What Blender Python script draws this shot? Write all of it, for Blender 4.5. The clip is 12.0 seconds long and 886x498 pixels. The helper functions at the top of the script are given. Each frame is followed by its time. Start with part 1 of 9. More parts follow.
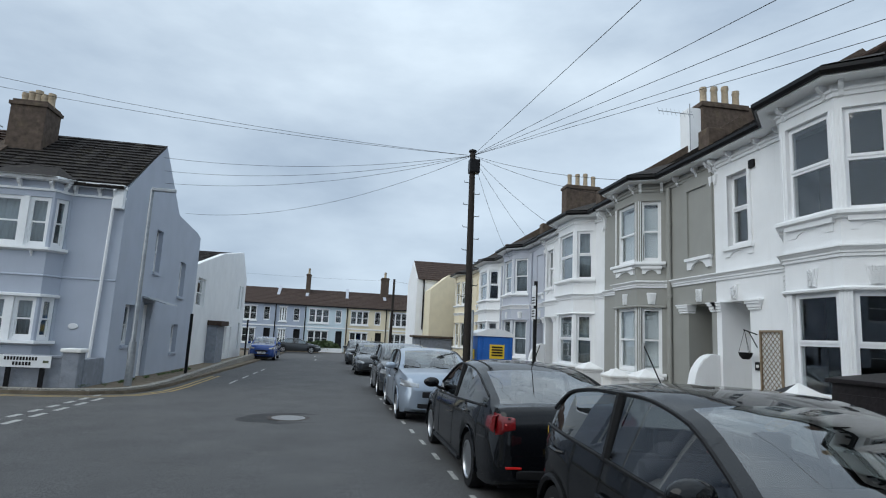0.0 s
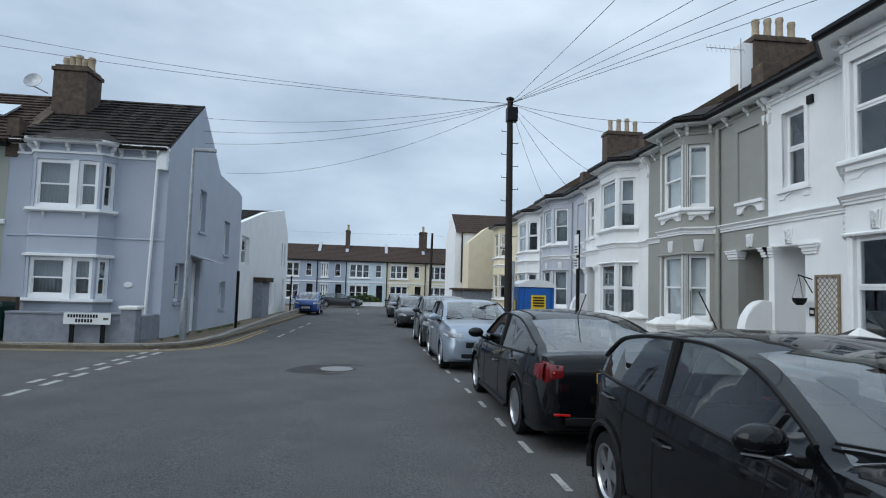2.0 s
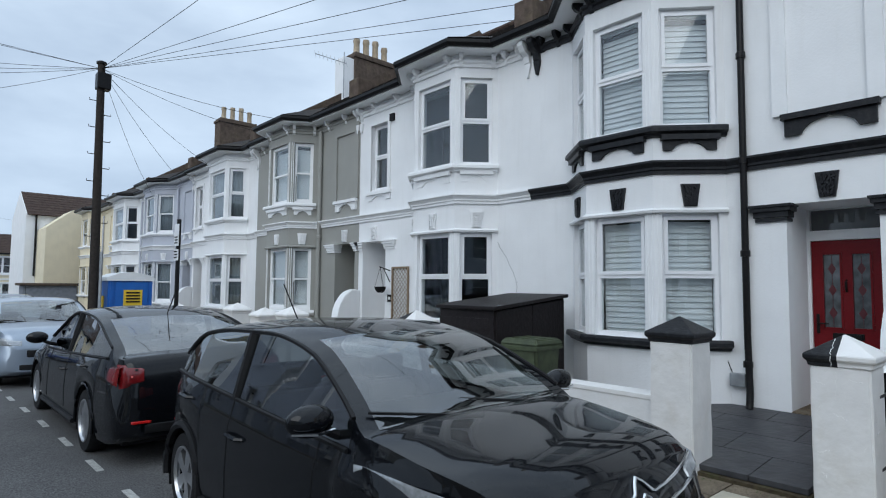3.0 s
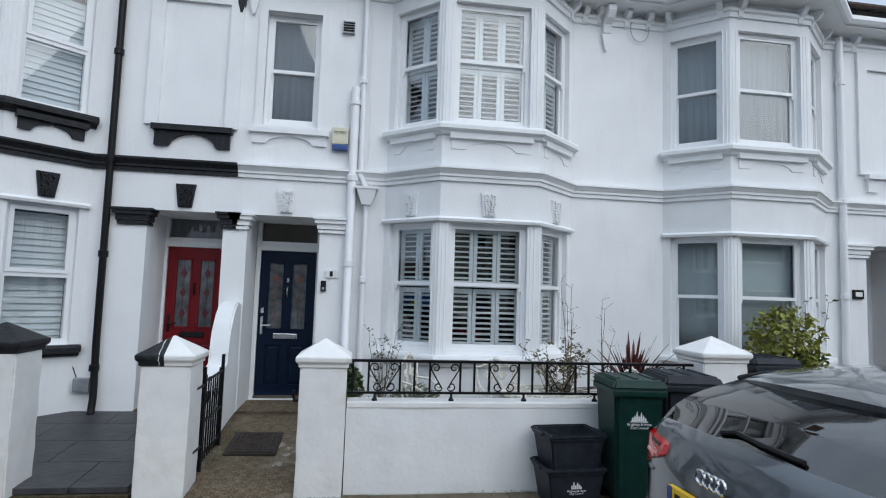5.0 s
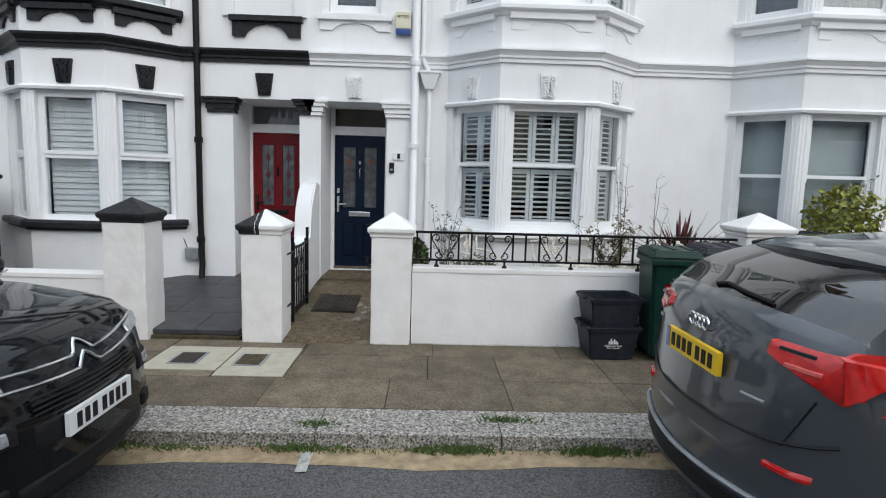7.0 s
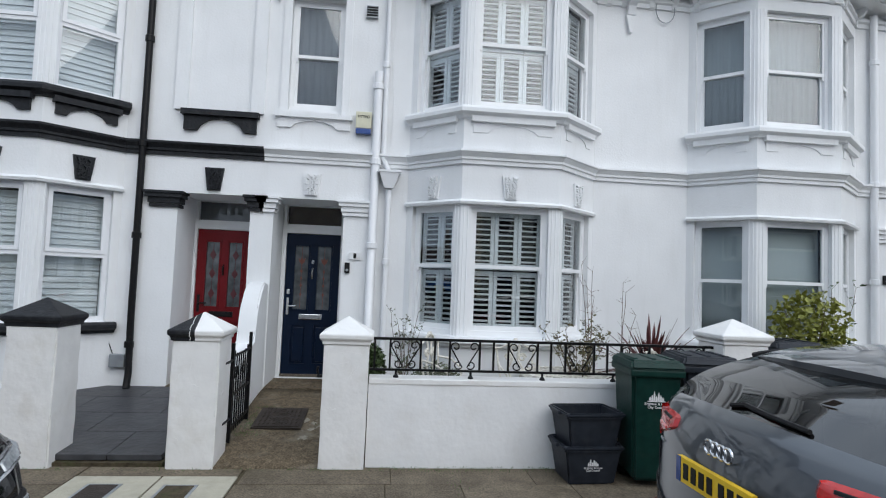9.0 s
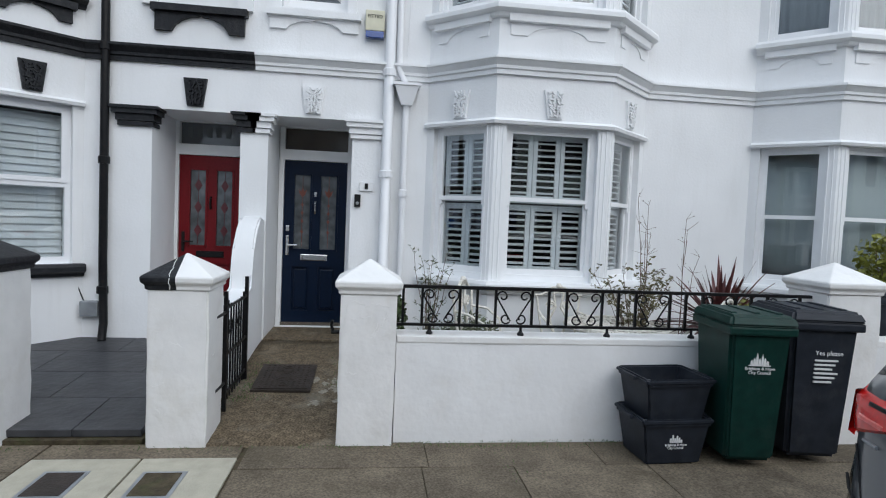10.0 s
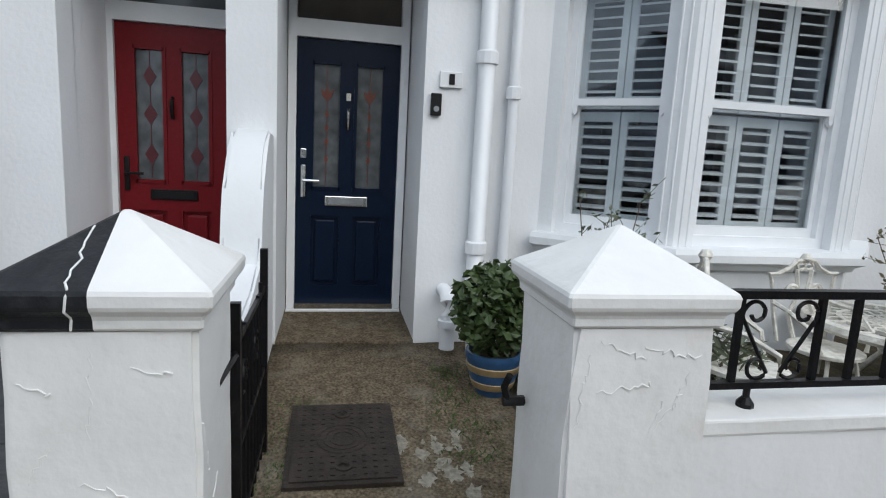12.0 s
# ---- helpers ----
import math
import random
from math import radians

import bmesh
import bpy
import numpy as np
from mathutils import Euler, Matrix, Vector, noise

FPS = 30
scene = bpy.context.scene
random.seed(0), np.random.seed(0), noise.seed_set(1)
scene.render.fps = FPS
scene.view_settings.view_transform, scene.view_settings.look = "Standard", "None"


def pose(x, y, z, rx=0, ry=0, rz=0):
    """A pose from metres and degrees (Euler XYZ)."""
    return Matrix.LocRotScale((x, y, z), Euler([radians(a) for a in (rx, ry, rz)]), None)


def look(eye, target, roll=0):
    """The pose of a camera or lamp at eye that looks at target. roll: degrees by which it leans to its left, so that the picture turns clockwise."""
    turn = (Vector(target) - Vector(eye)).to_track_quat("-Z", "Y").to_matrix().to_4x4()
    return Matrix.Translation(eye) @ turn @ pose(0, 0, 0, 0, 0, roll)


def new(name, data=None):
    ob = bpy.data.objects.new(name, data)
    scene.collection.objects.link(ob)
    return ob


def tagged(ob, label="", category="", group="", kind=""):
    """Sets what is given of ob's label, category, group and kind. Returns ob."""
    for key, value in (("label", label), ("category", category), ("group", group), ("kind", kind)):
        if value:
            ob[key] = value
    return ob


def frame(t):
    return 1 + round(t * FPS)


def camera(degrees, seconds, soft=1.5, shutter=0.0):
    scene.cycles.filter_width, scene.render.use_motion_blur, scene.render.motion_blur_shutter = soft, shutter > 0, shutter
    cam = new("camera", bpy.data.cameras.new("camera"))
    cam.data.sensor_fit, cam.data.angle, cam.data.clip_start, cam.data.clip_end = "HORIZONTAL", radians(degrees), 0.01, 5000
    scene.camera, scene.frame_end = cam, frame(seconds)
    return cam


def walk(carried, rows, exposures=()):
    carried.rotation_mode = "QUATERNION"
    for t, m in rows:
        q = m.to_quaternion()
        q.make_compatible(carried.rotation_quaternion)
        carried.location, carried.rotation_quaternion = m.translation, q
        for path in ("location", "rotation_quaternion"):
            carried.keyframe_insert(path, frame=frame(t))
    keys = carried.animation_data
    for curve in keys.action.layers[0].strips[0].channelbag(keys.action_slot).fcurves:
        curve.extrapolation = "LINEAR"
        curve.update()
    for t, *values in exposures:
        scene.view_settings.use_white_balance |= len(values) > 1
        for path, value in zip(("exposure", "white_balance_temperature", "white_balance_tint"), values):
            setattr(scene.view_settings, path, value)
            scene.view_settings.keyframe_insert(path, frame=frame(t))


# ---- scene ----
cam = camera(75.4, 12.0, soft=1.1)
PATH = [
    (0, (0.478, -0.148, 1.78), (0.774, 1.807, 2.08), 2.8),
    (0.5, (0.413, -0.064, 1.74), (0.62, 1.918, 1.914), 2.0),
    (1, (0.39, -0.074, 1.765), (0.428, 1.922, 1.895), 1.9),
    (1.5, (0.36, -0.072, 1.758), (0.376, 1.923, 1.894), 1.9),
    (2, (0.415, -0.057, 1.748), (0.592, 1.931, 1.882), 1.7),
    (2.5, (0.486, -0.05, 1.715), (1.291, 1.776, 1.856), 1.3),
    (3, (0.638, -0.125, 1.768), (1.979, 1.354, 1.898), 0.5),
    (3.5, (0.785, -0.261, 1.836), (2.53, 0.71, 1.952), 0.3),
    (3.7, (0.806, -0.305, 1.842), (2.66, 0.434, 1.96), 0.6),
    (5.5, (0.669, -0.409, 1.823), (2.623, -0.8, 1.991), 1.9),
    (6, (0.555, -0.33, 1.776), (2.515, -0.682, 1.962), 1.7),
    (6.5, (0.36, -0.431, 1.76), (2.359, -0.502, 1.768), 1.5),
    (7, (0.203, -0.52, 1.767), (2.188, -0.576, 1.525), 1.6),
    (7.5, (0.179, -0.54, 1.824), (2.17, -0.624, 1.649), 2.4),
    (7.7, (0.176, -0.53, 1.809), (2.174, -0.626, 1.835), 2.4),
    (9.3, (0.94, -0.37, 1.749), (2.924, -0.6, 1.849), 2.3),
    (9.5, (1.174, -0.311, 1.722), (3.159, -0.554, 1.773), 2.3),
    (10, (1.781, -0.169, 1.723), (3.763, -0.42, 1.624), 2.4),
    (10.5, (2.473, 0.036, 1.699), (4.458, -0.14, 1.539), 2.6),
    (11, (3.146, 0.225, 1.663), (5.118, 0.037, 1.389), 2.7),
    (11.2, (3.44, 0.318, 1.63), (5.405, 0.14, 1.304), 2.8),
    (11.5, (3.815, 0.469, 1.624), (5.78, 0.29, 1.299), 2.9),
    (12, (4.512, 0.622, 1.585), (6.448, 0.24, 1.265), 3.1),
]
walk(cam, [(t, look(eye, target, roll)) for t, eye, target, roll in PATH],
     exposures=[(0.0, 0.22, 6400, 6), (2.0, 0.20, 6250, 6), (3.0, 0.25, 6100, 7), (3.5, 0.33, 6060, 7), (5.5, 0.37, 6200, 9), (6.0, 0.34, 6200, 9), (6.5, 0.38, 6320, 9), (7.0, 0.60, 6700, 10), (7.5, 0.67, 6720, 8), (9.5, 0.44, 6330, 10), (10.5, 0.5, 6420, 9), (12.0, 0.53, 6560, 9)])

# ---- world and light: an overcast sky ----
world = bpy.data.worlds.new("overcast")
scene.world = world
world.use_nodes = True
wn, wl = world.node_tree.nodes, world.node_tree.links
wn.clear()


def wnode(kind, **kw):
    n = wn.new(kind)
    for k, v in kw.items():
        n.inputs[k].default_value = v
    return n


sky = wn.new("ShaderNodeTexSky")
sky.sky_type, sky.sun_disc, sky.sun_elevation, sky.sun_rotation = "NISHITA", False, radians(32), radians(243)
coord = wn.new("ShaderNodeTexCoord")
stretch = wn.new("ShaderNodeMapping")
stretch.inputs["Scale"].default_value = (1.0, 1.0, 2.6)
stretch.inputs["Rotation"].default_value = (0.12, 0.1, 0.4)
clouds = wnode("ShaderNodeTexNoise", Scale=2.3, Detail=7.0, Roughness=0.52)
ramp = wn.new("ShaderNodeValToRGB")
ramp.color_ramp.elements[0].position, ramp.color_ramp.elements[0].color = 0.32, (0.36, 0.43, 0.53, 1)
ramp.color_ramp.elements[1].position, ramp.color_ramp.elements[1].color = 0.68, (0.62, 0.70, 0.79, 1)
sep = wn.new("ShaderNodeSeparateXYZ")
height = wn.new("ShaderNodeValToRGB")
height.color_ramp.elements[0].position, height.color_ramp.elements[0].color = 0.0, (0.84, 0.87, 0.92, 1)
height.color_ramp.elements[1].position, height.color_ramp.elements[1].color = 1.0, (1.7, 1.68, 1.66, 1)
mid = height.color_ramp.elements.new(0.45)
mid.color = (1.05, 1.05, 1.06, 1)
mul = wn.new("ShaderNodeMix")
mul.data_type, mul.blend_type = "RGBA", "MULTIPLY"
mul.inputs["Factor"].default_value = 1.0
blue = wn.new("ShaderNodeMix")
blue.data_type, blue.blend_type = "RGBA", "ADD"
blue.inputs["Factor"].default_value = 0.006
back = wn.new("ShaderNodeBackground")
back.inputs["Strength"].default_value = 1.0
wout = wn.new("ShaderNodeOutputWorld")
wl.new(coord.outputs["Generated"], stretch.inputs["Vector"])
wl.new(stretch.outputs["Vector"], clouds.inputs["Vector"])
wl.new(clouds.outputs["Fac"], ramp.inputs["Fac"])
wl.new(coord.outputs["Generated"], sep.inputs["Vector"])
wl.new(sep.outputs["Z"], height.inputs["Fac"])
wl.new(ramp.outputs["Color"], mul.inputs["A"])
wl.new(height.outputs["Color"], mul.inputs["B"])
wl.new(mul.outputs["Result"], blue.inputs["A"])
wl.new(sky.outputs["Color"], blue.inputs["B"])
wl.new(blue.outputs["Result"], back.inputs["Color"])
wl.new(back.outputs["Background"], wout.inputs["Surface"])

sun = new("sun", bpy.data.lights.new("sun", "SUN"))
sun.data.energy, sun.data.angle, sun.data.color = 1.2, radians(60), (1.0, 0.97, 0.93)
sun.matrix_world = look((-14, -7, 10), (0, 0, 0))


# ---- materials ----
def srgb(r, g, b):
    return tuple((c / 255 / 12.92) if c < 10 else ((c / 255 + 0.055) / 1.055) ** 2.4 for c in (r, g, b))


def material(name, colour, rough=0.6, metal=0.0, vary=0.12, scale=6.0, bump=0.0, bump_scale=60.0, stain=None, stain_amount=0.0, stain_scale=1.3,
             coat=0.0, per_object=0.0, streak=False, spec=0.5, speckle=0.0, coat_ior=1.36, fine=0.0):
    m = bpy.data.materials.new(name)
    m.use_nodes = True
    n, l = m.node_tree.nodes, m.node_tree.links
    p = n["Principled BSDF"]
    p.inputs["Roughness"].default_value, p.inputs["Metallic"].default_value = rough, metal
    p.inputs["Coat Weight"].default_value, p.inputs["Coat Roughness"].default_value = coat, 0.03
    p.inputs["Coat IOR"].default_value = coat_ior
    p.inputs["Specular IOR Level"].default_value = spec
    tc = n.new("ShaderNodeNewGeometry")
    a = n.new("ShaderNodeTexNoise")
    a.inputs["Scale"].default_value, a.inputs["Detail"].default_value = scale, 6
    l.new(tc.outputs["Position"], a.inputs["Vector"])
    r = n.new("ShaderNodeMapRange")
    r.inputs["From Min"].default_value, r.inputs["From Max"].default_value = 0.3, 0.7
    r.inputs["To Min"].default_value, r.inputs["To Max"].default_value = 1 - vary, 1 + vary * 0.6
    l.new(a.outputs["Fac"], r.inputs["Value"])
    mix = n.new("ShaderNodeMix")
    mix.data_type, mix.blend_type = "RGBA", "MULTIPLY"
    mix.inputs["Factor"].default_value = 1
    mix.inputs["A"].default_value = (*colour, 1)
    l.new(r.outputs["Result"], mix.inputs["B"])
    out = mix.outputs["Result"]
    if per_object:
        info = n.new("ShaderNodeObjectInfo")
        r2 = n.new("ShaderNodeMapRange")
        r2.inputs["To Min"].default_value, r2.inputs["To Max"].default_value = 1 - per_object, 1 + per_object
        l.new(info.outputs["Random"], r2.inputs["Value"])
        m2 = n.new("ShaderNodeMix")
        m2.data_type, m2.blend_type = "RGBA", "MULTIPLY"
        m2.inputs["Factor"].default_value = 1
        l.new(out, m2.inputs["A"])
        l.new(r2.outputs["Result"], m2.inputs["B"])
        out = m2.outputs["Result"]
    if speckle:
        sp = n.new("ShaderNodeTexNoise")
        sp.inputs["Scale"].default_value, sp.inputs["Detail"].default_value = 70, 4
        l.new(tc.outputs["Position"], sp.inputs["Vector"])
        r4 = n.new("ShaderNodeMapRange")
        r4.inputs["From Min"].default_value, r4.inputs["From Max"].default_value = 0.3, 0.75
        r4.inputs["To Min"].default_value, r4.inputs["To Max"].default_value = 1 - speckle, 1 + speckle * 1.4
        l.new(sp.outputs["Fac"], r4.inputs["Value"])
        m4 = n.new("ShaderNodeMix")
        m4.data_type, m4.blend_type = "RGBA", "MULTIPLY"
        m4.inputs["Factor"].default_value = 1
        l.new(out, m4.inputs["A"])
        l.new(r4.outputs["Result"], m4.inputs["B"])
        out = m4.outputs["Result"]
    if stain:
        s = n.new("ShaderNodeTexNoise")
        s.inputs["Scale"].default_value, s.inputs["Detail"].default_value, s.inputs["Roughness"].default_value = stain_scale, 9, 0.65
        if streak:
            mp = n.new("ShaderNodeMapping")
            mp.inputs["Scale"].default_value = (5, 5, 0.5)
            l.new(tc.outputs["Position"], mp.inputs["Vector"])
            l.new(mp.outputs["Vector"], s.inputs["Vector"])
        else:
            l.new(tc.outputs["Position"], s.inputs["Vector"])
        sr = n.new("ShaderNodeMapRange")
        sr.inputs["From Min"].default_value, sr.inputs["From Max"].default_value = 0.52, 0.78
        sr.inputs["To Max"].default_value = stain_amount
        l.new(s.outputs["Fac"], sr.inputs["Value"])
        m3 = n.new("ShaderNodeMix")
        m3.data_type = "RGBA"
        m3.inputs["B"].default_value = (*stain, 1)
        l.new(sr.outputs["Result"], m3.inputs["Factor"])
        l.new(out, m3.inputs["A"])
        out = m3.outputs["Result"]
    l.new(out, p.inputs["Base Color"])
    if bump:
        b = n.new("ShaderNodeTexNoise")
        b.inputs["Scale"].default_value, b.inputs["Detail"].default_value = bump_scale, 5
        l.new(tc.outputs["Position"], b.inputs["Vector"])
        bn = n.new("ShaderNodeBump")
        bn.inputs["Strength"].default_value, bn.inputs["Distance"].default_value = bump, 0.02
        relief = b.outputs["Fac"]
        if fine:
            b2 = n.new("ShaderNodeTexNoise")
            b2.inputs["Scale"].default_value, b2.inputs["Detail"].default_value, b2.inputs["Roughness"].default_value = bump_scale * 0.28, 3, 0.7
            l.new(tc.outputs["Position"], b2.inputs["Vector"])
            ridge = n.new("ShaderNodeMapRange")
            ridge.inputs["From Min"].default_value, ridge.inputs["From Max"].default_value = 0.47, 0.56
            ridge.inputs["To Max"].default_value = fine
            l.new(b2.outputs["Fac"], ridge.inputs["Value"])
            both = n.new("ShaderNodeMath")
            l.new(relief, both.inputs[0])
            l.new(ridge.outputs["Result"], both.inputs[1])
            relief = both.outputs["Value"]
        l.new(relief, bn.inputs["Height"])
        l.new(bn.outputs["Normal"], p.inputs["Normal"])
    return m


def glass_material(name, tint, gloss=0.0, through_amount=1.0, rough=0.0, power=4.0):
    m = bpy.data.materials.new(name)
    m.use_nodes = True
    n, l = m.node_tree.nodes, m.node_tree.links
    n.remove(n["Principled BSDF"])
    clear, mirror, mix, lw = n.new("ShaderNodeBsdfTransparent"), n.new("ShaderNodeBsdfGlossy"), n.new("ShaderNodeMixShader"), n.new("ShaderNodeLayerWeight")
    clear.inputs["Color"].default_value = (*tint, 1)
    mirror.inputs["Roughness"].default_value = rough
    lw.inputs["Blend"].default_value = 0.5
    steep, share = n.new("ShaderNodeMath"), n.new("ShaderNodeMapRange")
    steep.operation = "POWER"
    steep.inputs[1].default_value = power
    share.inputs["To Min"].default_value, share.inputs["To Max"].default_value = 0.05 + gloss * 0.1, 0.9
    l.new(lw.outputs["Facing"], steep.inputs[0])
    l.new(steep.outputs["Value"], share.inputs["Value"])
    l.new(share.outputs["Result"], mix.inputs["Fac"])
    l.new(clear.outputs["BSDF"], mix.inputs[1])
    l.new(mirror.outputs["BSDF"], mix.inputs[2])
    l.new(mix.outputs["Shader"], n["Material Output"].inputs["Surface"])
    return m


WHITE = material("white masonry paint", (0.80, 0.81, 0.82), 0.65, vary=0.05, scale=1.5, bump=0.12, bump_scale=35, stain=(0.55, 0.55, 0.52), stain_amount=0.16, stain_scale=1.6, streak=True)
WHITE_ROUGH = material("thick white masonry paint", (0.80, 0.79, 0.775), 0.55, vary=0.06, scale=5, bump=0.26, bump_scale=15, fine=0.10, stain=(0.52, 0.47, 0.38), stain_amount=0.35, stain_scale=3)
WHITE_WALL = material("smooth white wall paint", (0.80, 0.80, 0.80), 0.6, vary=0.05, scale=3, bump=0.15, bump_scale=20, stain=(0.56, 0.50, 0.40), stain_amount=0.22, stain_scale=2.2)
WHITE_GLOSS = material("white gloss paint", (0.82, 0.83, 0.84), 0.3, vary=0.03, scale=8)
UPVC = material("white plastic", (0.80, 0.81, 0.83), 0.28, vary=0.03, scale=4)
BLACK_PAINT = material("black masonry paint", (0.018, 0.019, 0.022), 0.4, vary=0.3, scale=20, bump=0.25, bump_scale=40, stain=(0.10, 0.10, 0.10), stain_amount=0.25, stain_scale=14, spec=0.2)
BLACK_METAL = material("black painted iron", (0.008, 0.008, 0.009), 0.36, vary=0.3, scale=30, bump=0.1, bump_scale=90, stain=(0.10, 0.06, 0.04), stain_amount=0.15, stain_scale=25, spec=0.2)
GREY_RENDER = material("warm grey masonry paint", srgb(148, 148, 143), 0.7, vary=0.05, scale=2, bump=0.1, bump_scale=30, stain=(0.24, 0.24, 0.22), stain_amount=0.2, streak=True)
LILAC_GREY = material("pale lilac grey paint", srgb(178, 182, 192), 0.7, vary=0.06, scale=2, bump=0.1, bump_scale=30)
CREAM = material("cream masonry paint", srgb(222, 211, 184), 0.7, vary=0.05, scale=2, bump=0.1, bump_scale=30, stain=(0.5, 0.45, 0.36), stain_amount=0.25, streak=True)
BLUE_RENDER = material("powder blue masonry paint", srgb(172, 179, 192), 0.72, vary=0.05, scale=1.2, bump=0.12, bump_scale=25, stain=(0.28, 0.32, 0.42), stain_amount=0.18, streak=True)
BLUE_DEEP = material("mid blue masonry paint", srgb(163, 172, 188), 0.72, vary=0.06, scale=2)
BLUE_PALE = material("pale sky blue masonry paint", srgb(198, 212, 220), 0.72, vary=0.06, scale=2)
SAGE = material("sage grey masonry paint", srgb(170, 172, 160), 0.72, vary=0.05, scale=2, bump=0.1, bump_scale=30, stain=(0.3, 0.3, 0.26), stain_amount=0.15, streak=True)
TILE = material("dark brown roof tile", (0.030, 0.026, 0.025), 0.8, vary=0.45, scale=9, bump=0.5, bump_scale=25, stain=(0.16, 0.14, 0.09), stain_amount=0.35, stain_scale=3, spec=0.2)
TILE_RED = material("weathered red-brown roof tile", (0.058, 0.038, 0.031), 0.8, vary=0.4, scale=8, bump=0.5, bump_scale=25, stain=(0.15, 0.12, 0.08), stain_amount=0.4, stain_scale=3, spec=0.2)
STACK = material("sooty rendered chimney", (0.10, 0.075, 0.06), 0.85, vary=0.35, scale=7, bump=0.5, bump_scale=20, stain=(0.24, 0.20, 0.12), stain_amount=0.4, stain_scale=3, spec=0.2)
POT = material("buff clay chimney pot", (0.42, 0.34, 0.24), 0.8, vary=0.2, scale=12, bump=0.3, stain=(0.12, 0.10, 0.09), stain_amount=0.6, stain_scale=5)
ASPHALT = material("worn asphalt", (0.100, 0.099, 0.100), 0.85, vary=0.14, scale=0.9, speckle=0.55, bump=0.6, bump_scale=110, stain=(0.155, 0.15, 0.145), stain_amount=0.45, stain_scale=1.1, spec=0.2)
FLAG = material("grey-brown paving flag", (0.150, 0.122, 0.088), 0.82, speckle=0.4, vary=0.3, scale=5, bump=0.35, bump_scale=45, stain=(0.075, 0.062, 0.040), stain_amount=0.7, stain_scale=2.2, per_object=0.16, spec=0.2)
SLATE = material("dark slate paving", (0.058, 0.059, 0.064), 0.45, vary=0.3, scale=6, bump=0.3, bump_scale=18, stain=(0.10, 0.095, 0.09), stain_amount=0.4, stain_scale=2.2, per_object=0.12, spec=0.2)
PALE_SLAB = material("pale concrete slab", (0.42, 0.39, 0.31), 0.85, vary=0.12, scale=9, bump=0.3, stain=(0.25, 0.23, 0.18), stain_amount=0.4, stain_scale=4)
CONCRETE = material("dirty path concrete", (0.135, 0.105, 0.070), 0.88, speckle=0.6, vary=0.35, scale=14, bump=0.7, bump_scale=55, stain=(0.32, 0.29, 0.24), stain_amount=0.5, stain_scale=3.2, spec=0.2)
KERB_M = material("granite kerb", (0.27, 0.255, 0.23), 0.8, speckle=0.95, vary=0.4, scale=28, bump=0.6, bump_scale=55, per_object=0.08, stain=(0.12, 0.115, 0.10), stain_amount=0.4, stain_scale=5, spec=0.2)
SOIL = material("bare soil and moss", (0.075, 0.06, 0.038), 0.95, vary=0.4, scale=14, bump=0.8, bump_scale=40, stain=(0.07, 0.09, 0.03), stain_amount=0.6, stain_scale=6, spec=0.2)
SAND = material("sandy gutter grit", (0.36, 0.275, 0.17), 0.95, vary=0.35, scale=12, bump=0.7, bump_scale=70, stain=(0.17, 0.09, 0.045), stain_amount=0.9, stain_scale=1.4)
GRASS = material("grass blade", (0.075, 0.13, 0.03), 0.6, vary=0.4, scale=25)
LINE = material("worn white road paint", (0.40, 0.40, 0.38), 0.75, vary=0.35, scale=40, stain=(0.08, 0.078, 0.075), stain_amount=1.0, stain_scale=9)
YELLOW_LINE = material("worn yellow road paint", (0.42, 0.29, 0.08), 0.75, vary=0.3, scale=20, stain=(0.09, 0.085, 0.08), stain_amount=0.8, stain_scale=12)
WOOD_POLE = material("creosoted timber pole", (0.030, 0.025, 0.022), 0.8, vary=0.35, scale=18, bump=0.4, bump_scale=30, spec=0.2)
STEEL = material("galvanised steel", (0.34, 0.36, 0.38), 0.45, 0.6, vary=0.2, scale=8)
CHROME = material("polished chrome", (0.75, 0.76, 0.78), 0.12, 1.0, vary=0.05)
ALLOY = material("machined alloy", (0.55, 0.56, 0.58), 0.28, 0.9, vary=0.1)
RUBBER = material("tyre rubber", (0.016, 0.016, 0.017), 0.75, vary=0.3, scale=30, bump=0.2, spec=0.2)
TRIM = material("black textured plastic", (0.011, 0.011, 0.012), 0.55, vary=0.2, scale=40, bump=0.15, bump_scale=200, spec=0.2)
CABLE = material("black cable", (0.012, 0.012, 0.013), 0.6, spec=0.2)
BIN_BLACK = material("charcoal bin plastic", (0.020, 0.024, 0.032), 0.45, vary=0.25, scale=10, bump=0.1, bump_scale=120, stain=(0.10, 0.10, 0.10), stain_amount=0.2, stain_scale=7, spec=0.2)
BIN_GREEN = material("dark green bin plastic", (0.005, 0.030, 0.024), 0.42, vary=0.25, scale=10, bump=0.1, bump_scale=120, stain=(0.06, 0.08, 0.07), stain_amount=0.2, stain_scale=7, spec=0.2)
NAVY = material("navy composite door", (0.003, 0.0105, 0.030), 0.32, vary=0.15, scale=30, bump=0.06, bump_scale=80, spec=0.2)
RED = material("red composite door", (0.165, 0.009, 0.013), 0.35, vary=0.12, scale=30, bump=0.06, bump_scale=80, spec=0.2)
# near-black base colour that carries the shade of rooms behind window glass
ROOM_GLOOM = material("near-black interior gloom", (0.035, 0.035, 0.037), 0.9, vary=0.3, scale=3, spec=0.2)
BLIND = material("white blind", (0.74, 0.76, 0.77), 0.6, vary=0.05, scale=5)
CURTAIN = material("net curtain", (0.24, 0.27, 0.29), 0.85, vary=0.1, scale=8)
SHED = material("black-stained shed boards", (0.016, 0.013, 0.014), 0.55, vary=0.3, scale=20, bump=0.35, bump_scale=25, spec=0.2)
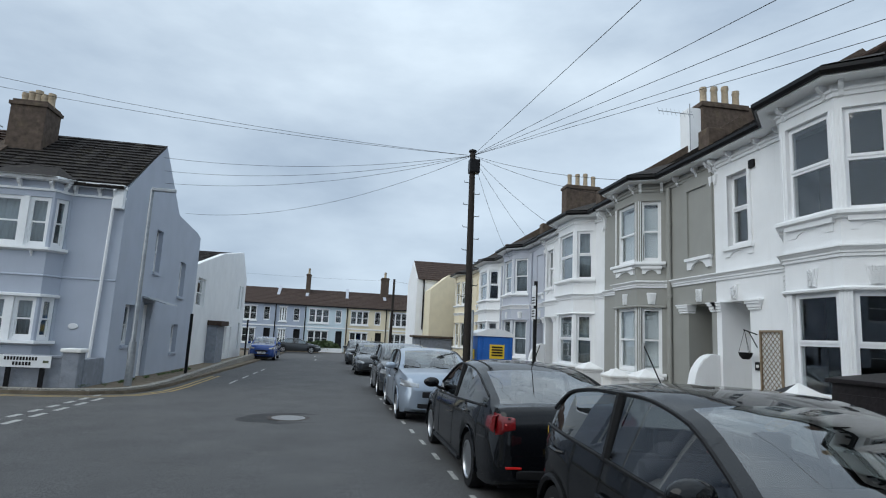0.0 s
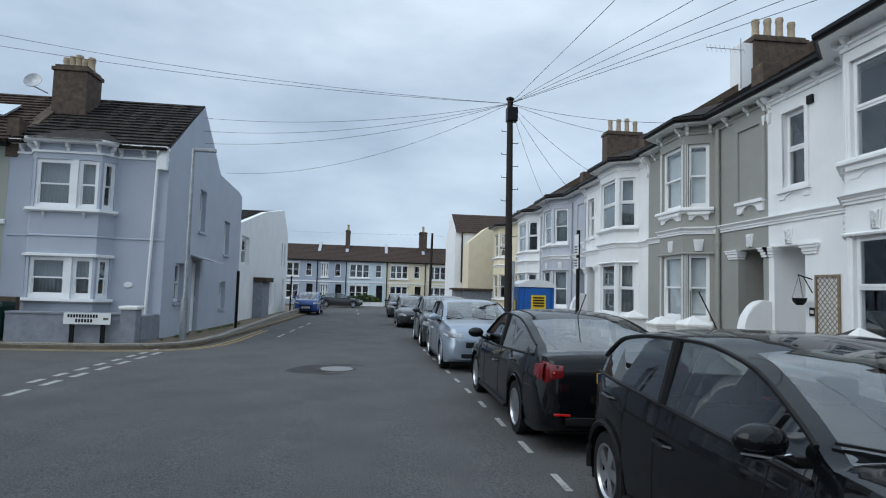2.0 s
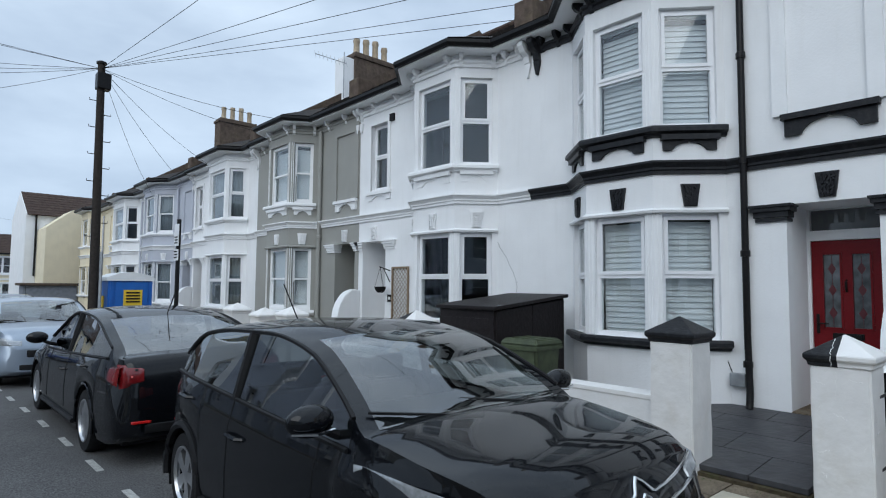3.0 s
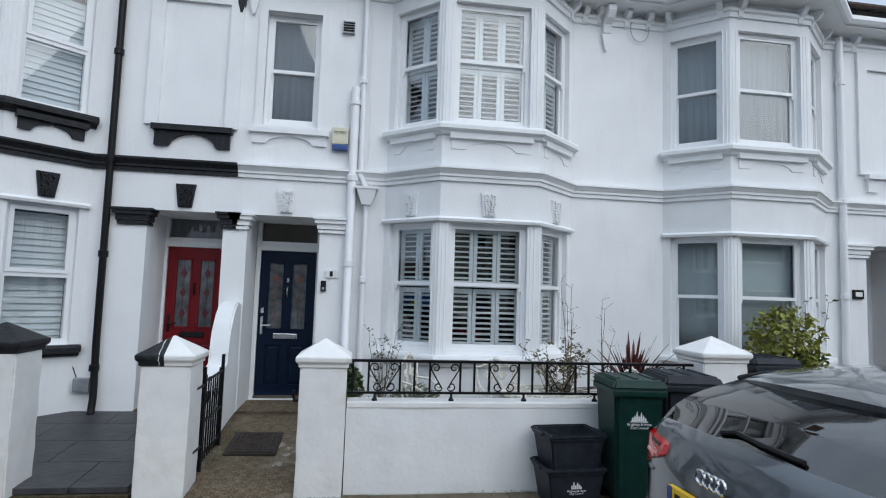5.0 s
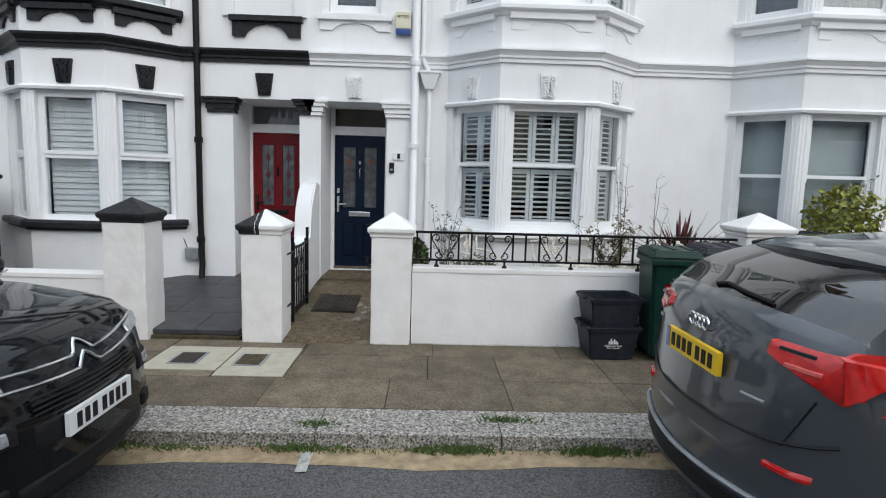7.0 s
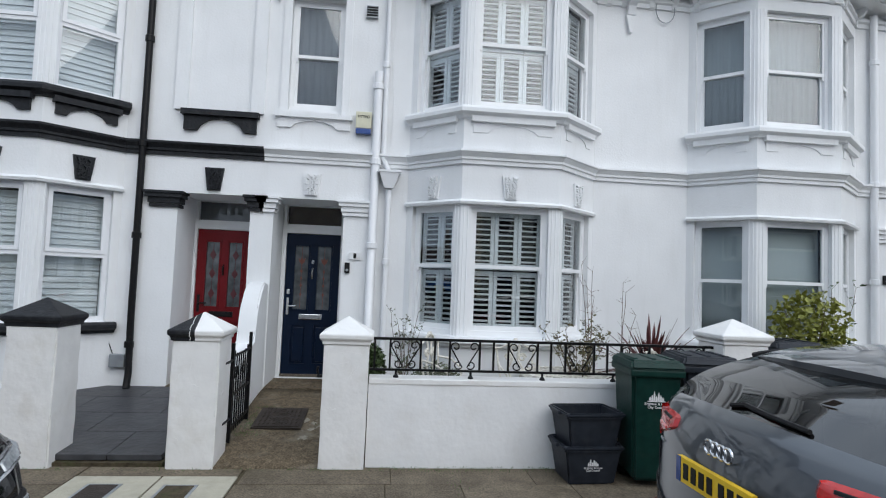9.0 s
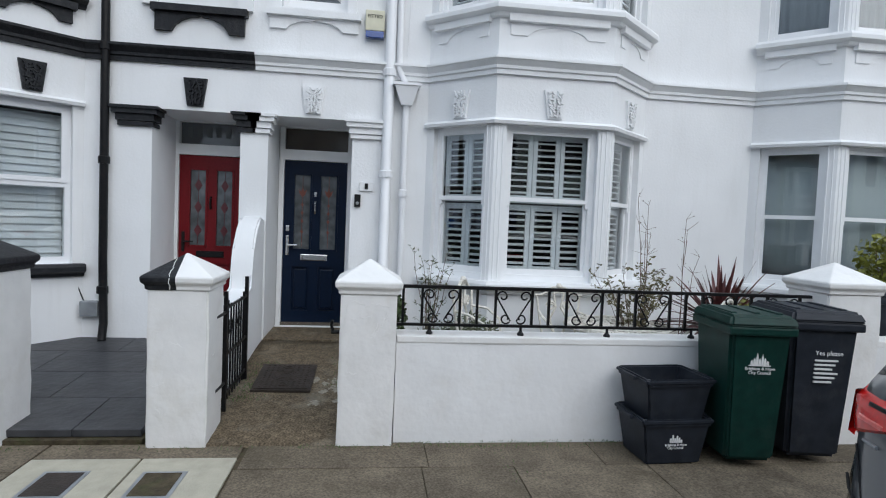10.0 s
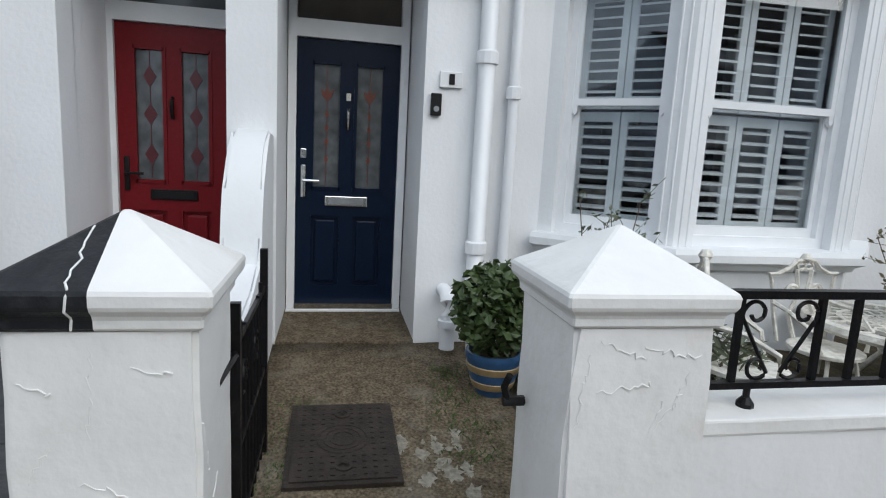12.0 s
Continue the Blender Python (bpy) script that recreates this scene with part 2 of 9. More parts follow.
STONE_WALL = material("grey-blue rendered wall", (0.23, 0.25, 0.29), 0.85, vary=0.2, scale=6, bump=0.4, bump_scale=20, stain=(0.12, 0.12, 0.12), stain_amount=0.4, stain_scale=3)
TOILET_BLUE = material("blue moulded plastic", (0.012, 0.11, 0.42), 0.4, vary=0.1, scale=4)
YELLOW = material("yellow plastic", (0.75, 0.52, 0.03), 0.5, vary=0.08)
LEAF = material("mid green leaf", (0.055, 0.088, 0.026), 0.5, vary=0.45, scale=30)
LEAF_LIGHT = material("yellow-green leaf", (0.22, 0.23, 0.035), 0.5, vary=0.4, scale=30)
LEAF_GREY = material("grey-green leaf", (0.11, 0.125, 0.075), 0.6, vary=0.4, scale=30)
LEAF_RED = material("dark red strap leaf", (0.105, 0.028, 0.028), 0.45, vary=0.4, scale=18)
TWIG = material("brown twig", (0.13, 0.085, 0.06), 0.8, vary=0.3, scale=30)
POT_BLUE = material("blue glazed pot", (0.035, 0.10, 0.22), 0.35, vary=0.25, scale=16)
POT_BUFF = material("buff glazed band", (0.42, 0.30, 0.15), 0.4, vary=0.2, scale=16)
WICKER = material("brown wicker", (0.10, 0.07, 0.05), 0.8, vary=0.3, scale=40)
TRELLIS = material("weathered trellis", (0.24, 0.18, 0.12), 0.8, vary=0.25, scale=20)
WHITE_IRON = material("flaking cream-white iron paint", (0.72, 0.69, 0.62), 0.6, vary=0.25, scale=25, bump=0.3, bump_scale=90, stain=(0.22, 0.14, 0.08), stain_amount=0.6, stain_scale=14)
SIGN_WHITE = material("white enamel", (0.75, 0.76, 0.77), 0.35, vary=0.05)
INK = material("black lettering", (0.011, 0.011, 0.012), 0.5, spec=0.2)
INK_WHITE = material("white lettering", (0.75, 0.75, 0.75), 0.5)
LIGHT_RED = material("red lamp lens", (0.52, 0.012, 0.010), 0.12, vary=0.25, scale=30, coat=0.6)
LENS_DARK = material("deep red lamp lens", (0.17, 0.007, 0.009), 0.12, vary=0.3, scale=30, coat=0.8)
LIGHT_PINK = material("bright red lamp element", (0.62, 0.10, 0.09), 0.2, vary=0.2, scale=60, coat=0.6)
LIGHT_CLEAR = material("clear lamp lens", (0.42, 0.44, 0.46), 0.12, 0.4, vary=0.3, scale=40, coat=0.8)
PLATE_Y = material("yellow number plate", (0.78, 0.50, 0.02), 0.4, vary=0.04)
PLATE_W = material("white number plate", (0.74, 0.75, 0.76), 0.4, vary=0.04)
PAINT_BLACK = material("black car paint", (0.0030, 0.0036, 0.0052), 0.45, vary=0.1, coat=0.82, spec=0.05, coat_ior=1.42)
PAINT_GREY = material("dark grey metallic paint", (0.058, 0.066, 0.078), 0.30, 0.45, vary=0.06, scale=300, coat=1.0, coat_ior=1.5)
PAINT_SILVER = material("silver blue metallic paint", (0.30, 0.35, 0.42), 0.3, 0.5, vary=0.06, scale=300, coat=1.0)
PAINT_BLUE = material("bright blue car paint", (0.012, 0.05, 0.22), 0.25, 0.2, vary=0.06, coat=1.0)
PAINT_CHAR = material("charcoal car paint", (0.035, 0.038, 0.042), 0.25, 0.3, vary=0.06, coat=1.0)
WINDOW = glass_material("window glass", (0.88, 0.91, 0.92), 0.35)
CAR_GLASS = glass_material("car glass", (0.62, 0.67, 0.67), 0.8, power=2.4)
TINTED_GLASS = glass_material("tinted car glass", (0.46, 0.50, 0.51), 0.8, power=2.4)
DARK_GLASS = glass_material("dark car glass", (0.10, 0.11, 0.12), 0.6, power=3.2)
LEAD_GLASS = material("textured door glass", (0.10, 0.112, 0.12), 0.14, vary=0.5, scale=9, coat=0.4)
SKYLIGHT = material("reflective skylight glass", (0.55, 0.62, 0.68), 0.1, 0.5, vary=0.1)


# ---- building blocks ----
base_of = {}
# the far side of the crossing lies at a slight angle to the terrace; things built while PLACE holds SIDE_STREET stand in its frame
HERE = Matrix.Identity(4)
SIDE_STREET = Matrix.Translation((0.39, -0.074, 0.0)) @ Matrix.Rotation(radians(1.58), 4, "Z") @ Matrix.Translation((-0.157, -0.124, 0.0))
PLACE = [HERE]


def thing(name, label, category, at=(0, 0, 0), group="", kind=""):
    """An empty at its base; parts are given in the place's own metres."""
    ob = tagged(new(name), label, category, group, kind)
    ob.matrix_basis = PLACE[0] @ Matrix.Translation(at)
    ob.empty_display_size = 0.2
    base_of[ob] = Vector(at)
    return ob


def part(name, bm, mat, parent, label="", smooth=False, recalc=True):
    off = base_of[parent]
    if recalc:
        bmesh.ops.recalc_face_normals(bm, faces=bm.faces)
    if off.length:
        bmesh.ops.translate(bm, vec=-off, verts=bm.verts)
    me = bpy.data.meshes.new(name)
    bm.to_mesh(me)
    bm.free()
    me.materials.append(mat)
    if smooth:
        me.shade_smooth()
        me.set_sharp_from_angle(angle=radians(38))
    ob = new(name, me)
    ob.parent = parent
    base_of[ob] = off
    if label:
        ob["label"] = label
    return ob


def solo(name, bm, mat, label, category, group="", kind="", smooth=False):
    """A thing that is one mesh."""
    bmesh.ops.recalc_face_normals(bm, faces=bm.faces)
    me = bpy.data.meshes.new(name)
    bm.to_mesh(me)
    bm.free()
    me.materials.append(mat)
    if smooth:
        me.shade_smooth()
        me.set_sharp_from_angle(angle=radians(38))
    ob = tagged(new(name, me), label, category, group, kind)
    ob.matrix_basis = PLACE[0].copy()
    base_of[ob] = Vector((0, 0, 0))
    return ob


def box(bm, x0, x1, y0, y1, z0, z1, m=None, bevel=0.0):
    vs = [bm.verts.new((x, y, z)) for x in (x0, x1) for y in (y0, y1) for z in (z0, z1)]
    fs = [bm.faces.new([vs[i] for i in q]) for q in ((0, 1, 3, 2), (4, 6, 7, 5), (0, 4, 5, 1), (2, 3, 7, 6), (0, 2, 6, 4), (1, 5, 7, 3))]
    if bevel:
        r = bmesh.ops.bevel(bm, geom=list({e for f in fs for e in f.edges}), offset=bevel, segments=2, affect="EDGES", profile=0.6)
        vs = list({v for f in r["faces"] for v in f.verts} | {v for v in vs if v.is_valid})
    if m is not None:
        for v in vs:
            v.co = m @ v.co
    return vs


def boxed(*args, **kw):
    bm = bmesh.new()
    box(bm, *args, **kw)
    return bm


def tube(bm, pts, r, sides=6, r_end=None, cap=True):
    """A round bar along a line of points."""
    pts = [Vector(p) for p in pts]
    rings = []
    for i, p in enumerate(pts):
        d = (pts[min(i + 1, len(pts) - 1)] - pts[max(i - 1, 0)])
        d = d.normalized() if d.length > 1e-9 else Vector((0, 0, 1))
        ref = Vector((0, 0, 1)) if abs(d.z) < 0.9 else Vector((1, 0, 0))
        a = d.cross(ref).normalized()
        b = d.cross(a)
        rr = r if r_end is None else r + (r_end - r) * i / max(1, len(pts) - 1)
        rings.append([bm.verts.new(p + rr * (math.cos(2 * math.pi * k / sides) * a + math.sin(2 * math.pi * k / sides) * b)) for k in range(sides)])
    for q, w in zip(rings, rings[1:]):
        for k in range(sides):
            bm.faces.new((q[k], q[(k + 1) % sides], w[(k + 1) % sides], w[k]))
    if cap:
        bm.faces.new(rings[0]), bm.faces.new(rings[-1])
    return bm


def lathe(bm, profile, centre, sides=24, m=None, cap=True):
    """A turned shape from (radius, height) pairs."""
    rings = []
    for r, z in profile:
        rings.append([bm.verts.new((centre[0] + r * math.cos(2 * math.pi * k / sides), centre[1] + r * math.sin(2 * math.pi * k / sides), centre[2] + z)) for k in range(sides)])
    for q, w in zip(rings, rings[1:]):
        for k in range(sides):
            bm.faces.new((q[k], q[(k + 1) % sides], w[(k + 1) % sides], w[k]))
    if cap:
        bm.faces.new(rings[0]), bm.faces.new(rings[-1])
    if m is not None:
        for ring in rings:
            for v in ring:
                v.co = m @ v.co
    return bm


def prism(bm, outline, lo, hi, axis="z", m=None):
    """An outline drawn through from lo to hi along an axis; outline in the two other axes, in xyz order."""
    def put(a, b, c):
        return {"z": (a, b, c), "y": (a, c, b), "x": (c, a, b)}[axis]
    p = [bm.verts.new(put(a, b, lo)) for a, b in outline]
    q = [bm.verts.new(put(a, b, hi)) for a, b in outline]
    k = len(outline)
    bm.faces.new(p), bm.faces.new(q)
    for i in range(k):
        bm.faces.new((p[i], p[(i + 1) % k], q[(i + 1) % k], q[i]))
    if m is not None:
        for v in p + q:
            v.co = m @ v.co
    return bm


def frame_at(ox, oy, dx, dy):
    """Local (along the wall, out of the wall, up) to the place, with the outside on the left of the direction (dx, dy)."""
    d = Vector((dx, dy, 0)).normalized()
    return Matrix(((d.x, -d.y, 0, ox), (d.y, d.x, 0, oy), (0, 0, 1, 0), (0, 0, 0, 1)))


def wall_panel(bm, m, u0, u1, z0, z1, thick, holes):
    """A wall from u0 to u1 with rectangular openings (u, u, z, z) right through it; its outer face lies at 0."""
    us = sorted({u0, u1, *[min(max(h[i], u0), u1) for h in holes for i in (0, 1)]})
    zs = sorted({z0, z1, *[min(max(h[i], z0), z1) for h in holes for i in (2, 3)]})

    def solid(i, j):
        if not (0 <= i < len(us) - 1 and 0 <= j < len(zs) - 1):
            return False
        cu, cz = (us[i] + us[i + 1]) / 2, (zs[j] + zs[j + 1]) / 2
        return not any(h[0] < cu < h[1] and h[2] < cz < h[3] for h in holes)

    def quad(*pts):
        bm.faces.new([bm.verts.new(m @ Vector(p)) for p in pts])
    for i in range(len(us) - 1):
        for j in range(len(zs) - 1):
            if not solid(i, j):
                continue
            a, b, c, d = us[i], us[i + 1], zs[j], zs[j + 1]
            quad((a, 0, c), (b, 0, c), (b, 0, d), (a, 0, d))
            quad((a, -thick, c), (a, -thick, d), (b, -thick, d), (b, -thick, c))
            if not solid(i - 1, j):
                quad((a, 0, c), (a, 0, d), (a, -thick, d), (a, -thick, c))
            if not solid(i + 1, j):
                quad((b, 0, c), (b, -thick, c), (b, -thick, d), (b, 0, d))
            if not solid(i, j - 1):
                quad((a, 0, c), (a, -thick, c), (b, -thick, c), (b, 0, c))
            if not solid(i, j + 1):
                quad((a, 0, d), (b, 0, d), (b, -thick, d), (a, -thick, d))
    bmesh.ops.remove_doubles(bm, verts=bm.verts, dist=0.0004)


def moulding(bm, line, profile):
    """A profile (out, up) run along a line of plan points, mitred, with the outside on the left; closed ends."""
    n = len(line)
    pts = [Vector((*p, 0)) for p in line]
    dirs = [(pts[i + 1] - pts[i]).normalized() for i in range(n - 1)]
    outs = []
    for i in range(n):
        a, b = dirs[max(i - 1, 0)], dirs[min(i, n - 2)]
        na, nb = Vector((-a.y, a.x, 0)), Vector((-b.y, b.x, 0))
        s = (na + nb).normalized()
        outs.append(s / max(0.3, s.dot(na)))
    rings = [[bm.verts.new(pts[i] + outs[i] * o + Vector((0, 0, z))) for o, z in profile] for i in range(n)]
    k = len(profile)
    for q, w in zip(rings, rings[1:]):
        for j in range(k):
            bm.faces.new((q[j], q[(j + 1) % k], w[(j + 1) % k], w[j]))
    bm.faces.new(rings[0]), bm.faces.new(rings[-1])
    return bm


def ground_z(y):
    """The street falls gently beyond the crossing."""
    return 0.04 - 0.012 * max(0.0, y - 9.0)


# ---- ground ----
def strip_sheet(bm, xs, ys, zf):
    grid = [[bm.verts.new((x, y, zf(x, y))) for x in xs] for y in ys]
    for a, b in zip(grid, grid[1:]):
        for i in range(len(xs) - 1):
            bm.faces.new((a[i], a[i + 1], b[i + 1], b[i]))


PAVE, FACE = 0.105, 8.20


def road_z(x, y):
    camber = 0.06 * max(0.0, 1 - abs(x - 0.0) / 3.8) if abs(x) < 3.8 else 0.0
    return ground_z(y) - 0.04 + camber


bm = bmesh.new()
strip_sheet(bm, [-900, -300, -80, -30, -12, -8, -6, -4, -3, -2, -1, 0, 1, 2, 3, 3.8, 6, 12, 40, 300, 900], [-900, -200, -40, -15, -8, -4, 0, 4, 8, 9, 12, 16, 20, 25, 30, 40, 50, 60, 75, 120, 300, 900],
            lambda x, y: road_z(x, min(y, 70)) - (0.0 if abs(x) < 20 else 0.02))
solo("road", bm, ASPHALT, "worn dark grey asphalt road with faint patches", "road", kind="structure", smooth=True)

# pavement beds below the flags: right side, and round the far corner
bm = bmesh.new()
for y0, y1 in [(-30, 9), (9, 20), (20, 30), (30, 42), (42, 62)]:
    g = PAVE if y1 <= 9 else None
    vs = box(bm, 4.17, 13.0, y0, y1, -0.9, 0)
    for v in vs:
        v.co.z = (-0.9 if v.co.z < -0.5 else ground_z(v.co.y) - 0.04 + PAVE - 0.012)
solo("pavement", bm, SOIL, "dark mortar bed under the paving flags", "pavement", kind="structure")
PLACE[0] = SIDE_STREET
bm = bmesh.new()
out = [(-80, 15.75), (-6.6, 15.75), (-5.6, 15.95), (-4.9, 16.5), (-4.62, 17.4), (-4.5, 19), (-4.35, 30), (-4.35, 58), (-80, 58)]
prism(bm, out, -0.9, 0.0)
for v in bm.verts:
    if v.co.z > -0.5:
        v.co.z = ground_z(v.co.y) + 0.05
solo("pavement", bm, FLAG, "grey paved footway round the street corner", "pavement", kind="structure")
bm = bmesh.new()
prism(bm, [(-80, 7.2), (-5.6, 7.2), (-5.0, 6.9), (-4.7, 6.2), (-4.6, -30), (-80, -30)], -0.9, 0.09)
solo("pavement", bm, FLAG, "grey paved footway at the near street corner", "pavement", kind="structure")
bm = bmesh.new()
box(bm, -40, 40, 63.6, 80, -1.5, ground_z(64) + 0.07)
solo("pavement", bm, FLAG, "grey footway before the far terrace", "pavement", kind="structure")


PLACE[0] = HERE
# ---- windows ----
def window(parent, m, u0, u1, z0, z1, inset=0.1, style="sash", split=0.5, mat=None, bar=0.05):
    """A window in an opening of the wall whose local frame is m: a frame, its sashes or lights, and their panes."""
    mat = mat or WHITE_GLOSS
    b = bar
    a0, a1, c0, c1 = u0 + b, u1 - b, z0 + b * 1.3, z1 - b
    zm = z0 + (z1 - z0) * split

    def ring(name, p0, p1, q0, q1, hole, out, thick, owner):
        bm = bmesh.new()
        wall_panel(bm, m @ Matrix.Translation((0, out, 0)), p0, p1, q0, q1, thick, hole)
        return part(name, bm, mat, owner)

    def pane(owner, p0, p1, q0, q1, out):
        part("pane", boxed(p0 - 0.004, p1 + 0.004, out - 0.003, out + 0.003, q0 - 0.004, q1 + 0.004, m), WINDOW, owner).visible_shadow = False
    if style == "sash":
        w = ring("window", u0, u1, z0, z1, [(a0, a1, c0, c1)], -inset, 0.075, parent)
        up = ring("upper_sash", a0, a1, zm - 0.022, c1, [(a0 + 0.03, a1 - 0.03, zm + 0.022, c1 - 0.03)], -inset - 0.006, 0.032, w)
        lo = ring("lower_sash", a0, a1, c0, zm + 0.018, [(a0 + 0.036, a1 - 0.036, c0 + 0.06, zm - 0.022)], -inset - 0.040, 0.032, w)
        pane(up, a0 + 0.03, a1 - 0.03, zm + 0.022, c1 - 0.03, -inset - 0.024)
        pane(lo, a0 + 0.036, a1 - 0.036, c0 + 0.06, zm - 0.022, -inset - 0.058)
        for p in (a0, a1 - 0.03):
            bm = bmesh.new()
            prism(bm, [(p, zm - 0.022), (p + 0.03, zm - 0.022), (p + 0.03, zm - 0.06), (p + 0.015, zm - 0.085), (p, zm - 0.06)], -inset - 0.036, -inset - 0.008, "y", m)
            part("horn", bm, mat, up)
    elif style == "casement":
        w = ring("window", u0, u1, z0, z1, [(a0, a1, c0, zm - 0.03), (a0, a1, zm + 0.03, c1)], -inset, 0.075, parent)
        lt = ring("opening_light", a0 - 0.012, a1 + 0.012, zm + 0.018, c1 + 0.012, [(a0 + 0.035, a1 - 0.035, zm + 0.065, c1 - 0.035)], -inset + 0.014, 0.03, w)
        pane(lt, a0 + 0.035, a1 - 0.035, zm + 0.065, c1 - 0.035, -inset - 0.004)
        pane(w, a0, a1, c0, zm - 0.03, -inset - 0.03)
    else:
        w = ring("window", u0, u1, z0, z1, [(a0, a1, c0, c1)], -inset, 0.075, parent)
        pane(w, a0, a1, c0, c1, -inset - 0.03)
    return w


slat_cache = {}


def slat_object(parent, mesh_key, m, width, mat, tilt, depth, thick=0.012):
    """A louvre; equal ones share their mesh."""
    key = (mesh_key, round(width, 2), tilt, depth)
    if key not in slat_cache:
        bm = bmesh.new()
        box(bm, -width / 2, width / 2, -depth / 2, depth / 2, -thick / 2, thick / 2, Matrix.Rotation(radians(tilt), 4, "X"))
        me = bpy.data.meshes.new("slat")
        bm.to_mesh(me)
        bm.free()
        me.materials.append(mat)
        slat_cache[key] = me
    ob = new("slat", slat_cache[key])
    ob.parent = parent
    ob.matrix_basis = Matrix.Translation(-base_of[parent]) @ m
    base_of[ob] = base_of[parent]
    return ob


def shutters(m, u0, u1, z0, z1, panels, inset):
    """Plantation shutters behind a window: framed panels of tilted louvres."""
    at = m @ Vector(((u0 + u1) / 2, -inset, z0))
    th = thing("plantation_shutter", "white slatted plantation shutters behind bay window glass", "shutter", at, "shutters of the white house")
    zm = (z0 + z1) / 2
    pw = (u1 - u0) / panels
    for a, b in ((z0, zm), (zm, z1)):
        for k in range(panels):
            bm = bmesh.new()
            c, d = u0 + k * pw + 0.004, u0 + (k + 1) * pw - 0.004
            for q in ((c, c + 0.045, a + 0.01, b - 0.01), (d - 0.045, d, a + 0.01, b - 0.01), (c + 0.045, d - 0.045, a + 0.01, a + 0.09), (c + 0.045, d - 0.045, b - 0.07, b - 0.01)):
                box(bm, q[0], q[1], -inset - 0.03, -inset, q[2], q[3], m)
            part("shutter_panel", bm, WHITE_GLOSS, th)
            n = max(3, round((b - a - 0.16) / 0.068))
            for i in range(n):
                z = a + 0.09 + (i + 0.5) * (b - a - 0.16) / n
                slat_object(th, "shutter", m @ Matrix.Translation(((c + d) / 2, -inset - 0.015, z)), d - c - 0.09, WHITE_GLOSS, -14, 0.056)
    return th


def blinds(m, u0, u1, z0, z1, inset, label, pitch=0.075, mat=None, group="window blinds"):
    """A slatted blind hanging behind a window."""
    at = m @ Vector(((u0 + u1) / 2, -inset, z0))
    th = thing("venetian_blind", label, "blind", at, group)
    part("head_rail", boxed(u0, u1, -inset - 0.02, -inset + 0.02, z1 - 0.04, z1, m), mat or BLIND, th)
    n = int((z1 - z0 - 0.05) / pitch)
    for i in range(n):
        slat_object(th, "blind", m @ Matrix.Translation(((u0 + u1) / 2, -inset, z0 + 0.03 + i * pitch)), u1 - u0 - 0.01, mat or BLIND, -74, pitch * 1.08, 0.004)
    return th


def curtain(m, u0, u1, z0, z1, inset, label, mat=None, fold=1.0):
    bm = bmesh.new()
    n = max(8, int((u1 - u0) / 0.03))
    cols = []
    for i in range(n + 1):
        u = u0 + (u1 - u0) * i / n
        d = -inset + fold * (0.02 * math.sin(i * 1.9) + 0.01 * math.sin(i * 0.7))
        cols.append((bm.verts.new(m @ Vector((u, d, z0))), bm.verts.new(m @ Vector((u, d - 0.01, z1)))))
    for a, b in zip(cols, cols[1:]):
        bm.faces.new((a[0], b[0], b[1], a[1]))
    ob = solo("curtain", bm, mat or CURTAIN, label, "curtain", "window curtains", smooth=True)
    s = ob.modifiers.new("thickness", "SOLIDIFY")
    s.thickness = 0.004
    return ob


def keystone(parent, m, u, z0, z1, mat, pitted=True, w0=0.16, w1=0.24):
    bm = bmesh.new()
    prism(bm, [(u - w0 / 2, z0), (u + w0 / 2, z0), (u + w1 / 2, z1), (u - w1 / 2, z1)], -0.005, 0.03, "y", m)
    if pitted:
        rnd = random.Random(int(u * 977 + z0 * 313))
        rows_n = 8
        for i in range(rows_n):
            z = z0 + 0.03 + (z1 - z0 - 0.06) * i / (rows_n - 1)
            half = (w0 + (w1 - w0) * (z - z0) / (z1 - z0)) / 2 - 0.03
            for k in range(4):
                x = u - half + 2 * half * (k + rnd.random() * 0.6 + 0.2) / 4
                a = rnd.random() * 3
                mm = m @ Matrix.Translation((x, 0.03, z)) @ Matrix.Rotation(a, 4, "Y")
                box(bm, -0.022, 0.022, -0.002, 0.024, -0.010, 0.010, mm)
    return part("keystone", bm, mat, parent, "pitted keystone")


def apron(parent, m, u0, u1, ztop, mat, depth=0.05, h=0.2):
    """A sill board with a scalloped apron below it."""
    bm = bmesh.new()
    box(bm, u0 - 0.03, u1 + 0.03, 0, depth + 0.05, ztop - 0.07, ztop, m)
    w = u1 - u0
    pts = [(u0, ztop - 0.07), (u0, ztop - h), (u0 + 0.16 * w, ztop - h)]
    for k in range(7):
        f = k / 6
        pts.append((u0 + w * (0.18 + 0.29 * f), ztop - h + (h - 0.10) * math.sin(f * math.pi / 2) ** 0.6))
    pts.append((u0 + w * 0.5, ztop - 0.085))
    for k in range(7):
        f = 1 - k / 6
        pts.append((u1 - w * (0.18 + 0.29 * f), ztop - h + (h - 0.10) * math.sin(f * math.pi / 2) ** 0.6))
    pts += [(u1 - 0.16 * w, ztop - h), (u1, ztop - h), (u1, ztop - 0.07)]
    prism(bm, pts, 0.0, depth, "y", m)
    return part("sill", bm, mat, parent)


